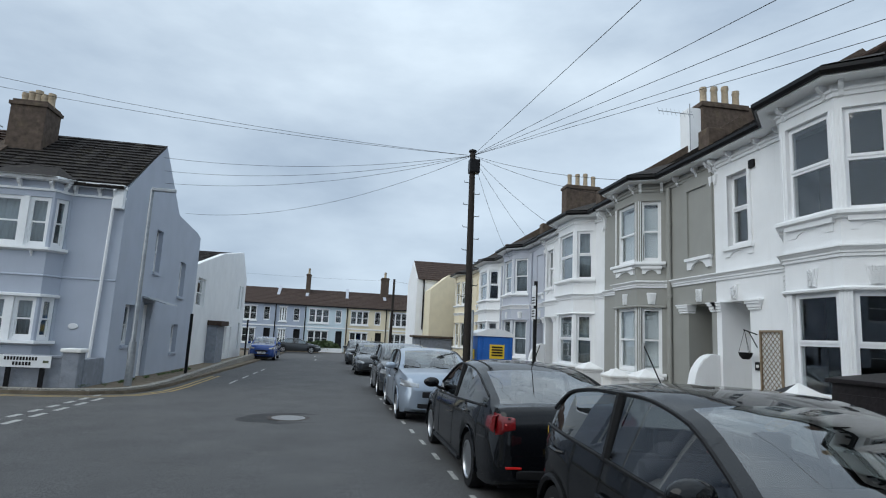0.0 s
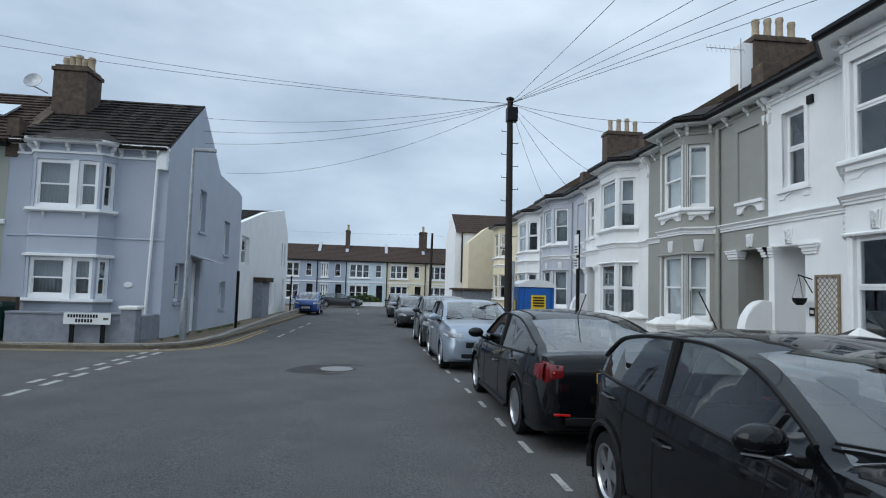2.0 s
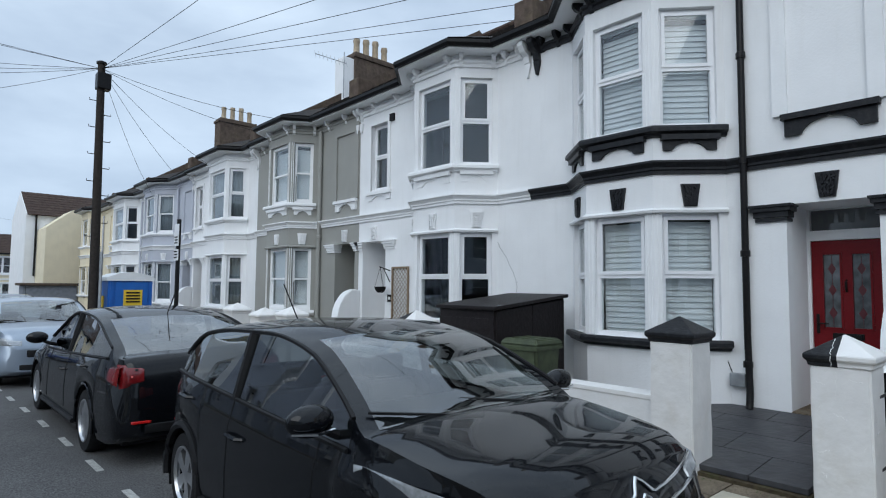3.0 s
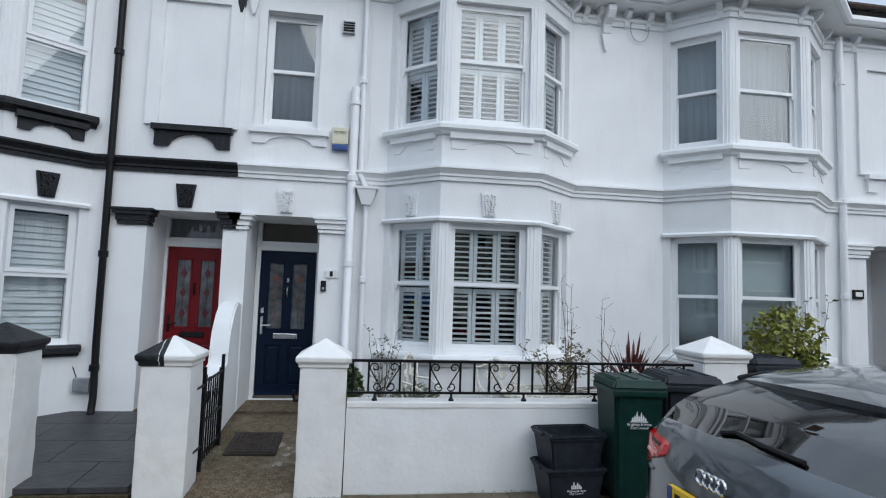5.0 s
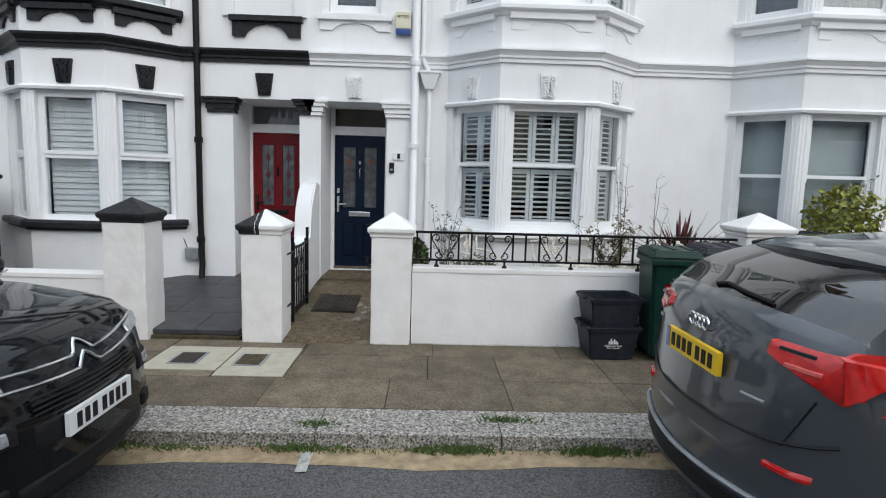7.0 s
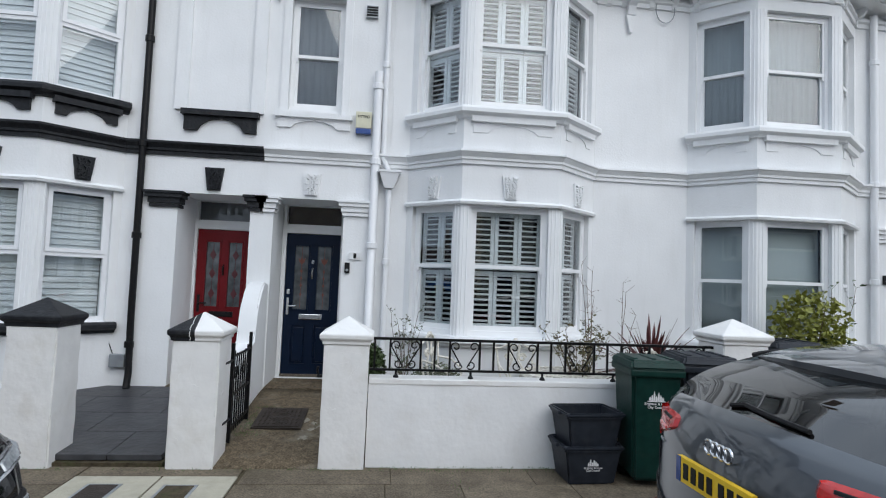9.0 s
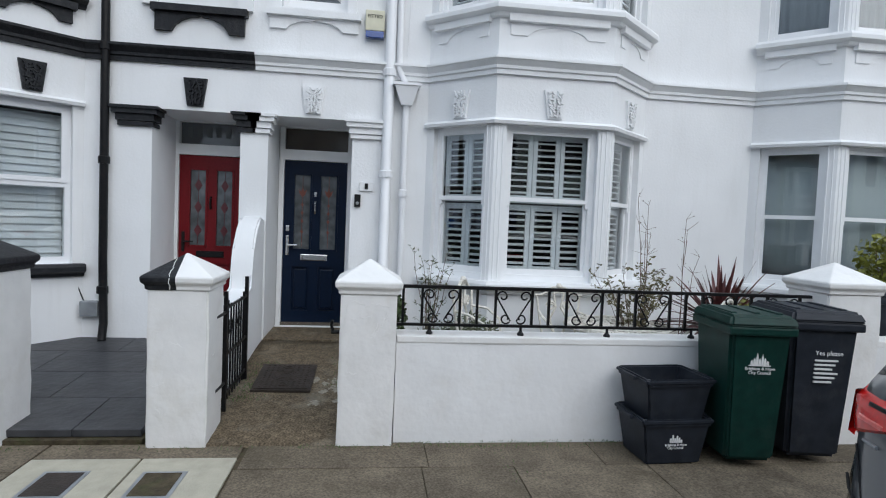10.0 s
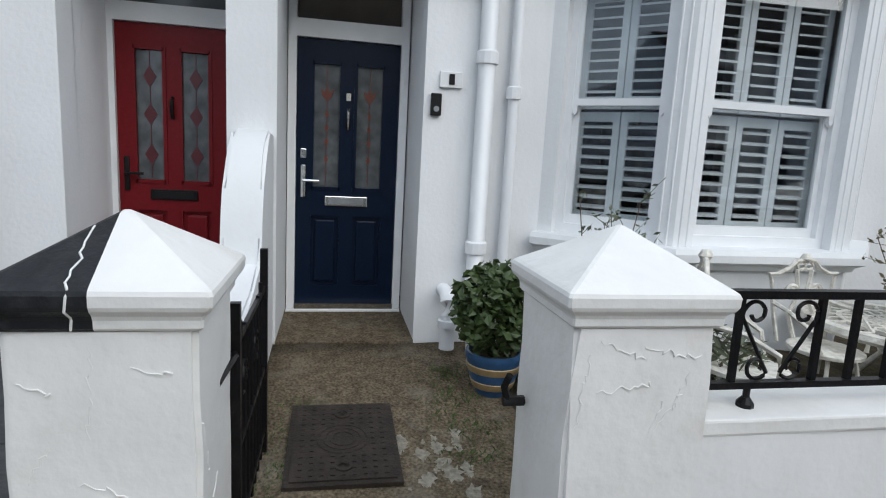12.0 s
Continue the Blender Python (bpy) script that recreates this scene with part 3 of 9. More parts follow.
def console(parent, m, u, ztop, mat, size=1.0, name="bracket"):
    """A scrolled eaves bracket."""
    bm = bmesh.new()
    s = size
    out = [(0, 0), (0.20 * s, 0), (0.20 * s, -0.06 * s), (0.15 * s, -0.13 * s), (0.07 * s, -0.17 * s), (0.05 * s, -0.26 * s), (0.0, -0.30 * s)]
    vs0 = [bm.verts.new(m @ Vector((u - 0.045 * s, d, ztop + z))) for d, z in out]
    vs1 = [bm.verts.new(m @ Vector((u + 0.045 * s, d, ztop + z))) for d, z in out]
    bm.faces.new(vs0), bm.faces.new(vs1)
    for i in range(len(out)):
        j = (i + 1) % len(out)
        bm.faces.new((vs0[i], vs0[j], vs1[j], vs1[i]))
    return part(name, bm, mat, parent)


def pilaster_cap(parent, m, u0, u1, z, mat, proud=0.05, depth=0.16):
    bm = bmesh.new()
    for k, (o, h0, h1) in enumerate(((0.02, -0.20, -0.16), (0.035, -0.15, -0.08), (0.065, -0.08, -0.03), (0.085, -0.03, 0.0))):
        box(bm, u0 - o, u1 + o, -depth, o + proud * 0.3, z + h0, z + h1, m)
    return part("capital", bm, mat, parent)


def roof_slope(bm, y0, y1, x0, z0, x1, z1, course=0.30, lift=0.022):
    """Stepped courses of tiles from the eave (x0, z0) up to (x1, z1)."""
    run = math.hypot(x1 - x0, z1 - z0)
    n = max(2, round(run / course))
    ux, uz = (x1 - x0) / run, (z1 - z0) / run
    nx, nz = (-uz, ux) if ux > 0 else (uz, -ux)
    if nz < 0:
        nx, nz = -nx, -nz
    for i in range(n):
        a, b = run * i / n, run * (i + 1) / n
        pa, pb = (x0 + ux * a, z0 + uz * a), (x0 + ux * b, z0 + uz * b)
        cols = max(1, round((y1 - y0) / 0.34))
        for c in range(cols):
            ya, yb = y0 + (y1 - y0) * c / cols, y0 + (y1 - y0) * (c + 1) / cols
            j = lift * (0.9 + 0.25 * math.sin(i * 12.9 + c * 78.2 + y0))
            q = [bm.verts.new(p) for p in ((pa[0] + nx * j, ya + 0.006, pa[1] + nz * j), (pa[0] + nx * j, yb - 0.006, pa[1] + nz * j), (pb[0], yb - 0.006, pb[1]), (pb[0], ya + 0.006, pb[1]))]
            r = [bm.verts.new(p) for p in ((pa[0], ya + 0.006, pa[1]), (pa[0], yb - 0.006, pa[1]))]
            bm.faces.new(q)
            bm.faces.new((q[0], r[0], r[1], q[1]))
    vs = [bm.verts.new(p) for p in ((x0, y0, z0), (x0, y1, z0), (x1, y1, z1), (x1, y0, z1))]
    wz = 0.05
    ws = [bm.verts.new(v.co - Vector((nx * wz, 0, nz * wz))) for v in vs]
    bm.faces.new(vs), bm.faces.new(ws)
    for i in range(4):
        bm.faces.new((vs[i], vs[(i + 1) % 4], ws[(i + 1) % 4], ws[i]))


def chimney(x, y, z_base, z_top, wx, wy, pots, white_side=False, along="x", label="sooty brown rendered chimney stack with buff clay pots", pot_h=0.72):
    th = thing("chimney", label, "chimney", (x, y, z_base), "chimneys")
    bm = boxed(x - wx / 2, x + wx / 2, y - wy / 2, y + wy / 2, z_base - 1.4, z_top - 0.14, bevel=0.02)
    part("stack", bm, STACK, th)
    if white_side:
        part("breast", boxed(x - wx / 2 - 0.42, x - wx / 2, y - wy * 0.4, y + wy * 0.4, z_base - 1.4, z_top - 0.22, bevel=0.02), WHITE, th, "white-painted shallow breast beside the stack")
    bm = bmesh.new()
    box(bm, x - wx / 2 - 0.05, x + wx / 2 + 0.05, y - wy / 2 - 0.05, y + wy / 2 + 0.05, z_top - 0.16, z_top - 0.04, bevel=0.015)
    box(bm, x - wx / 2 + 0.02, x + wx / 2 - 0.02, y - wy / 2 + 0.02, y + wy / 2 - 0.02, z_top - 0.04, z_top + 0.05, bevel=0.015)
    part("crown", bm, STACK, th)
    for i in range(pots):
        f = (i + 0.5) / pots - 0.5
        px, py = (x + f * wx * 0.92, y) if along == "x" else (x, y + f * wy * 0.92)
        h = pot_h + 0.06 * ((i * 7) % 3 - 1)
        bm = lathe(bmesh.new(), [(0.125, 0), (0.13, 0.06), (0.115, 0.1), (0.105, h - 0.16), (0.125, h - 0.12), (0.125, h - 0.06), (0.11, h - 0.05), (0.115, h), (0.09, h), (0.09, h - 0.1)], (px, py, z_top), 14)
        part("pot", bm, POT, th, smooth=True)
    return th


# ---- the terrace on the near side ----
RIDGE_X, RIDGE_Z, EAVE_X, EAVE_Z = 12.05, 8.78, 7.87, 6.13


def row_house(yd, s, end, bay, wall, trim, label, dz=0.0, over_door="window", style="sash", gutter=None, keys=True, detail=True, name="terraced_house", cap=None, door_mat=None, win_mat=None, split=0.5, key_mat=None, corbel=True, apron_depth=0.035, porch=(0.17, 1.05, 1.36), over=(0.255, 0.945), up=3.93, door_corbel=True):
    """One house of the terrace: yd is the party line on its door side, s the way along the street to its bay, end its other party line."""
    th = thing(name, label, "house", (FACE, (yd + end) / 2, dz + 0.1), "houses of the terrace")
    cap = cap or trim
    zb, zt = dz - 0.6, dz + EAVE_Z - 0.05

    def Y(o):
        return yd + s * o
    o1, o2, o3, o4 = bay
    width = abs(end - yd)
    d = 0.60
    p0, p1, p2 = porch
    low_z, high_z = (dz + 1.12, dz + 2.74), (dz + up, dz + up + 1.60)
    line = [(FACE, Y(0)), (FACE, Y(o1)), (FACE - d, Y(o2)), (FACE - d, Y(o3)), (FACE, Y(o4)), (FACE, Y(width))]
    if s < 0:
        line.reverse()

    def seg(i):
        a, b = line[i], line[i + 1]
        return frame_at(a[0], a[1], b[0] - a[0], b[1] - a[1]), math.hypot(b[0] - a[0], b[1] - a[1])
    order = [0, 1, 2, 3, 4] if s > 0 else [4, 3, 2, 1, 0]
    # local frame and length of: door part, first cant, front, second cant, plain end
    segs = [seg(i) for i in order]

    def flip(k, a, b):
        """Distances measured from the door side, as the local frame counts them."""
        L = segs[k][1]
        return (a, b) if s > 0 else (L - b, L - a)
    bm = bmesh.new()
    # door part
    m0, L0 = segs[0]
    du0, du1 = flip(0, p0, p1)
    wu0, wu1 = flip(0, *over)
    holes = [(du0, du1, zb, dz + 2.775)]
    if over_door == "window":
        holes.append((wu0, wu1, dz + 3.94, dz + 5.45))
    wall_panel(bm, m0, 0, L0, zb, zt, 0.22, holes)
    wins = []
    for k in (1, 2, 3):
        mk, L = segs[k]
        e = 0.13 if k == 2 else 0.10
        f = e if k == 2 else 0.10
        hz = [low_z, high_z]
        wall_panel(bm, mk, 0, L, zb, zt, 0.2, [(e, L - f, a, b) for a, b in hz])
        wins.append((mk, e, L - f, hz))
    m4, L4 = segs[4]
    wall_panel(bm, m4, 0, L4, zb, zt, 0.22, [])
    part("wall", bm, wall, th)
    if over_door == "blank":
        # a shallow blind panel in place of a window
        bm = bmesh.new()
        a, b = flip(0, 0.20, 0.99)
        for q in ((a - 0.16, a, 3.84, 5.72), (b, b + 0.16, 3.84, 5.72), (a, b, 5.46, 5.72)):
            box(bm, q[0], q[1], -0.01, 0.045, dz + q[2], dz + q[3], m0)
        part("panel_surround", bm, wall, th)
        apron(th, m0, a - 0.08, b + 0.03, dz + 3.84, trim, 0.05, 0.26)
    else:
        window(th, m0, wu0, wu1, dz + 3.94, dz + 5.45, 0.1, "sash" if style != "casement" else "casement", 0.5, win_mat)
        apron(th, m0, wu0 - 0.12, wu1 + 0.12, dz + 3.90, trim if trim is not BLACK_PAINT else WHITE, 0.03, 0.2)
        bm = bmesh.new()
        for q in ((wu0 - 0.10, wu0, 3.90, 5.55), (wu1, wu1 + 0.10, 3.90, 5.55), (wu0, wu1, 5.45, 5.55)):
            box(bm, q[0], q[1], -0.01, 0.03, dz + q[2], dz + q[3], m0)
        part("architrave", bm, wall, th)
    # bay windows and their sills
    for (mk, a, b, hz), front in zip(wins, (False, True, False)):
        for z0, z1 in hz:
            window(th, mk, a, b, z0, z1, 0.07, style, split, win_mat)
    bay_line = line[1:5]
    for z in (low_z[0], high_z[0]):
        bm = moulding(bmesh.new(), bay_line, [(0, z), (0.10, z), (0.115, z - 0.03), (0.115, z - 0.075), (0.06, z - 0.10), (0.045, z - 0.13), (0, z - 0.14)])
        part("sill", bm, trim, th)
    if detail:
        for k in (1, 2, 3):
            mk, L = segs[k]
            apron(th, mk, 0.12, L - 0.12, high_z[0] - 0.11, trim, apron_depth, 0.20)
    # corner posts with flutes beside the windows
    for i in (2, 3):
        p = line[i]
        for z0, z1 in (low_z, high_z):
            bm = bmesh.new()
            for k in range(-2, 3):
                q = line[i - 1] if k < 0 else line[i + 1]
                dd = Vector((q[0] - p[0], q[1] - p[1], 0)).normalized()
                n = Vector((-dd.y, dd.x, 0)) * (-1 if k < 0 else 1)
                if k:
                    c = Vector((p[0], p[1], 0)) + dd * (abs(k) * 0.05 - 0.01)
                    tube(bm, [c + Vector((0, 0, z0)), c + Vector((0, 0, z1))], 0.008, 6)
            part("window_post", bm, WHITE_GLOSS, th)
    # heads over the bay windows
    for z in (low_z[1],):
        bm = moulding(bmesh.new(), bay_line, [(0, z), (0.05, z), (0.06, z + 0.03), (0.02, z + 0.06), (0, z + 0.06)])
        part("window_head", bm, wall, th)
    # string course
    z = dz + 3.24
    bm = moulding(bmesh.new(), line, [(0, z), (0.03, z), (0.03, z + 0.045), (0.05, z + 0.055), (0.05, z + 0.085), (0.09, z + 0.13), (0.11, z + 0.14), (0.11, z + 0.165), (0, z + 0.185)])
    part("string_course", bm, trim, th)
    # eaves cornice, brackets, gutter
    z = dz + EAVE_Z - 0.18
    bm = moulding(bmesh.new(), line, [(0, z - 0.22), (0.03, z - 0.22), (0.03, z - 0.16), (0.06, z - 0.14), (0.06, z - 0.1), (0.0, z - 0.1)])
    part("cornice", bm, trim if trim is BLACK_PAINT else wall, th)
    bm = moulding(bmesh.new(), line, [(0, z), (0.32, z), (0.32, z + 0.03), (0, z + 0.03)])
    part("soffit", bm, WHITE if trim is BLACK_PAINT else trim, th)
    g = gutter or BLACK_METAL
    bm = moulding(bmesh.new(), line, [(0.30, z + 0.03), (0.37, z + 0.03), (0.41, z + 0.08), (0.41, z + 0.14), (0.39, z + 0.14), (0.30, z + 0.12)])
    part("gutter", bm, g, th)
    if detail:
        for k in range(5):
            mk, L = segs[k]
            for f in ((0.12, 0.88) if k in (1, 2, 3) else (0.3, 0.7)) if L > 0.5 else (0.5,):
                console(th, mk, L * f, z, trim, 0.8)
    # keystones
    if keys:
        kz = (dz + 2.82, dz + 3.11)
        ku = flip(0, 0.61, 0.61)[0]
        keystone(th, m0, ku, *kz, key_mat or trim)
        for k in (1, 2, 3):
            keystone(th, segs[k][0], segs[k][1] / 2, *kz, key_mat or trim)
    # pilasters and their capitals at the doorway
    for a, b in ((0.005, p0), (p1, p2)):
        u, v = flip(0, a, b)
        pilaster_cap(th, m0, u, v, dz + 2.78, cap)
    # recessed porch
    bm = bmesh.new()
    ya, yb = sorted((Y(p0), Y(p1)))
    x0, x1 = FACE + 0.215, FACE + 0.90
    box(bm, x0, x1, ya - 0.08, ya, zb, dz + 2.9), box(bm, x0, x1, yb, yb + 0.08, zb, dz + 2.9)
    box(bm, x0, x1, ya, yb, dz + 2.775, dz + 2.9)
    part("porch", bm, wall, th)
    bm = bmesh.new()
    box(bm, FACE - 0.02, x1, ya, yb, zb, dz + 0.35)
    part("porch_step", bm, CONCRETE, th)
    # party corbel at the bay side
    mk, L = segs[4]
    u = flip(4, L4 - 0.06, L4 - 0.06)[0] if trim is not BLACK_PAINT else flip(4, L4 - 0.14, L4 - 0.14)[0]
    if corbel:
        console(th, mk, u, z - 0.02, trim, 1.25, "corbel")
        bm = bmesh.new()
        prism(bm, [(u - 0.07, z - 0.36), (u + 0.07, z - 0.36), (u + 0.05, z - 0.46), (u + 0.015, z - 0.60), (u - 0.015, z - 0.60), (u - 0.05, z - 0.46)], -0.005, 0.05, "y", mk)
        part("corbel_drop", bm, trim, th)
    if corbel and door_corbel:
        ud = flip(0, 0.075, 0.075)[0]
        console(th, m0, ud, z - 0.02, trim, 0.9, "corbel")
        bm = bmesh.new()
        prism(bm, [(ud - 0.06, z - 0.36), (ud + 0.06, z - 0.36), (ud + 0.045, z - 0.46), (ud + 0.012, z - 0.58), (ud - 0.012, z - 0.58), (ud - 0.045, z - 0.46)], -0.005, 0.05, "y", m0)
        part("corbel_drop", bm, trim, th)
    # rooms behind the glass: bare shells, their gloom painted in near-black
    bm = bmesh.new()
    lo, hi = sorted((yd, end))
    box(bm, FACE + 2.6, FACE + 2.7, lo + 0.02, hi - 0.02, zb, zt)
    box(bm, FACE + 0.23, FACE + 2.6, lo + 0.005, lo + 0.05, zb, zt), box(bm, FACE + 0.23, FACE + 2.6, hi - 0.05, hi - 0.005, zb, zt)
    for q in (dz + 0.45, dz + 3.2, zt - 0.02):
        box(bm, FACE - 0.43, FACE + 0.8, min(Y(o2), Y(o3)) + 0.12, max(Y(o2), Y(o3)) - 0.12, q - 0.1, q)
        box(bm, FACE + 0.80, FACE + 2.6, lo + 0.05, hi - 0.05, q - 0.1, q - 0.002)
    part("room", bm, ROOM_GLOOM, th)
    # roof: main slopes and the hipped roof over the bay
    rz, rx, ez = dz + RIDGE_Z, RIDGE_X, dz + EAVE_Z - 0.02
    bm = bmesh.new()
    roof_slope(bm, lo + 0.02, hi - 0.02, EAVE_X - 0.04, ez, rx, rz)
    roof_slope(bm, lo + 0.02, hi - 0.02, 2 * rx - EAVE_X, ez, rx, rz, 0.6)
    part("roof", bm, TILE, th)
    bm = bmesh.new()
    yo = sorted((Y(o1), Y(o2), Y(o3), Y(o4)))
    k = 0.36
    slope = (rz - ez) / (rx - EAVE_X)
    e = [(FACE - 0.33, yo[0] - 0.25), (FACE - d - k, yo[1] - 0.2), (FACE - d - k, yo[2] + 0.2), (FACE - 0.33, yo[3] + 0.25)]
    apex_z = ez + 0.75
    ax = EAVE_X + (apex_z - ez) / slope + 0.05
    ymid = (yo[1] + yo[2]) / 2
    ev = [bm.verts.new((x, y, ez + 0.015)) for x, y in e]
    av = [bm.verts.new((ax, ymid - 0.3, apex_z)), bm.verts.new((ax, ymid + 0.3, apex_z))]
    bm.faces.new((ev[0], ev[1], av[0])), bm.faces.new((ev[1], ev[2], av[1], av[0])), bm.faces.new((ev[2], ev[3], av[1]))
    part("bay_roof", bm, TILE, th)
    bm = tube(bmesh.new(), [(rx, lo, rz + 0.03), (rx, hi, rz + 0.03)], 0.10, 8)
    part("ridge", bm, TILE_RED, th)
    # closing gable triangle and back
    bm = bmesh.new()
    for y in (lo + 0.03, hi - 0.03):
        box(bm, FACE + 0.25, FACE + 7.0, y - 0.02, y + 0.02, zb, ez)
        prism(bm, [(FACE - 0.2, ez), (2 * rx - EAVE_X, ez), (rx, rz - 0.06)], y - 0.02, y + 0.02, "y")
    box(bm, FACE + 7.0, FACE + 7.1, lo, hi, zb, ez)
    part("party_wall", bm, wall, th)
    return th, segs, wins, flip, m0


def party_parapet(y, dz=0.0, width=0.34, label="dark coped party-wall parapet rising through the roof"):
    bm = bmesh.new()
    sl = (RIDGE_Z - EAVE_Z) / (RIDGE_X - EAVE_X)
    for x0, x1 in ((EAVE_X + 0.35, RIDGE_X), (RIDGE_X, 2 * RIDGE_X - EAVE_X - 0.4)):
        za, zb2 = dz + RIDGE_Z - abs(RIDGE_X - x0) * sl, dz + RIDGE_Z - abs(RIDGE_X - x1) * sl
        prism(bm, [(x0, za - 0.3), (x1, zb2 - 0.3), (x1, zb2 + 0.28), (x0, za + 0.28)], y - width / 2, y + width / 2, "y")
    box(bm, EAVE_X + 0.1, EAVE_X + 0.5, y - 0.2, y + 0.2, dz + EAVE_Z - 0.05, dz + EAVE_Z + 0.52, bevel=0.02)
    return solo("party_parapet", bm, STACK, label, "parapet", "party parapets")


P78, P67, P56, P45, P34, P23, P12, P89, P9 = 1.11, 5.99, 11.16, 16.75, 22.4, 28.0, 34.4, -3.83, -8.95
NEAR_PORCH = (0.145, 1.04, 1.355)
h8 = row_house(P78, -1, P89, (1.86, 2.50, 3.74, 4.40), WHITE, WHITE, "white-painted terraced house with a two-storey bay and shuttered windows", gutter=UPVC, apron_depth=0.012, porch=NEAR_PORCH, up=3.95, split=0.53)
h7 = row_house(P78, 1, P67, (1.71, 2.39, 3.41, 4.06), WHITE, BLACK_PAINT, "white terraced house with black painted bands, sills and keystones", over_door="blank", style="casement", win_mat=UPVC, porch=NEAR_PORCH, up=3.86)
h6 = row_house(P56, -1, P67, (2.10, 2.74, 3.90, 4.39), WHITE, WHITE, "white-painted terraced house with dark bay windows and a cracked wall", style="casement", win_mat=UPVC, apron_depth=0.015, over=(0.47, 1.10), up=3.95)
h5 = row_house(P56, 1, P45, (2.02, 2.36, 3.62, 4.05), GREY_RENDER, WHITE, "warm grey terraced house with white trim and slatted blinds", over_door="blank", up=3.90)
h9 = row_house(P9, 1, P89, (1.72, 2.47, 3.67, 4.30), WHITE, WHITE, "white-painted terraced house with curtained bay windows", over_door="blank", gutter=UPVC, keys=False, corbel=False, apron_depth=0.012, up=3.96)
h4 = row_house(P34, -1, P45, (2.5, 3.10, 4.60, 4.95), WHITE, WHITE, "white-painted terraced house with plain bay windows", dz=-0.04, style="casement", win_mat=UPVC, detail=False, keys=False, up=3.90)
h3 = row_house(P34, 1, P23, (2.15, 2.85, 4.45, 5.0), LILAC_GREY, WHITE, "pale lilac-grey terraced house with white trim", dz=-0.08, over_door="blank", detail=False)
h2 = row_house(P12, -1, P23, (1.6, 2.15, 4.2, 4.65), WHITE, WHITE, "white-painted terraced house far along the street", dz=-0.08, style="casement", win_mat=UPVC, detail=False, keys=False)
h1 = row_house(P12, 1, P12 + 6.6, (3.3, 3.8, 5.6, 6.1), CREAM, WHITE, "cream-painted end house of the terrace", dz=-0.02, over_door="blank", detail=False, keys=False)
h10 = row_house(P9, -1, P9 - 5.2, (1.9, 2.5, 3.7, 4.3), CREAM, CREAM, "cream-painted terraced house with scrolled corbels", dz=0.05, detail=False, keys=False)
for py, dz in ((P67, 0), (P45, -0.02), (P23, -0.08), (P89, 0), (P78, 0), (P56, 0), (P34, -0.06), (P12, -0.05)):
    party_parapet(py, dz)
chimney(12.3, P45, 8.4, 9.88, 1.75, 0.7, 4, white_side=True)
chimney(12.0, P23, 8.3, 9.90, 1.9, 0.7, 4)
chimney(11.3, P67, 8.2, 9.75, 1.25, 0.62, 4)
chimney(11.3, P89, 8.2, 9.75, 1.25, 0.62, 4)


PLACE[0] = SIDE_STREET
# ---- simple houses round the crossing and at the far end ----
def plain_wall_house(name, label, x0, x1, y0, y1, zb, ze, ridge_axis, ridge_pos, rz, wall, roof, panels, roof_course=0.3):
    """A house with four walls, openings given by side: panels maps n, s, e, w to openings (u, u, z, z)."""
    th = thing(name, label, "house", ((x0 + x1) / 2, (y0 + y1) / 2, zb), "houses")
    bm = bmesh.new()
    frames = {"s": (frame_at(x1, y0, -1, 0), x1 - x0), "n": (frame_at(x0, y1, 1, 0), x1 - x0), "e": (frame_at(x1, y1, 0, -1), y1 - y0), "w": (frame_at(x0, y0, 0, 1), y1 - y0)}
    for k, (m, L) in frames.items():
        wall_panel(bm, m, 0, L, zb - 0.8, ze, 0.25, panels.get(k, []))
    part("wall", bm, wall, th)
    return th, frames


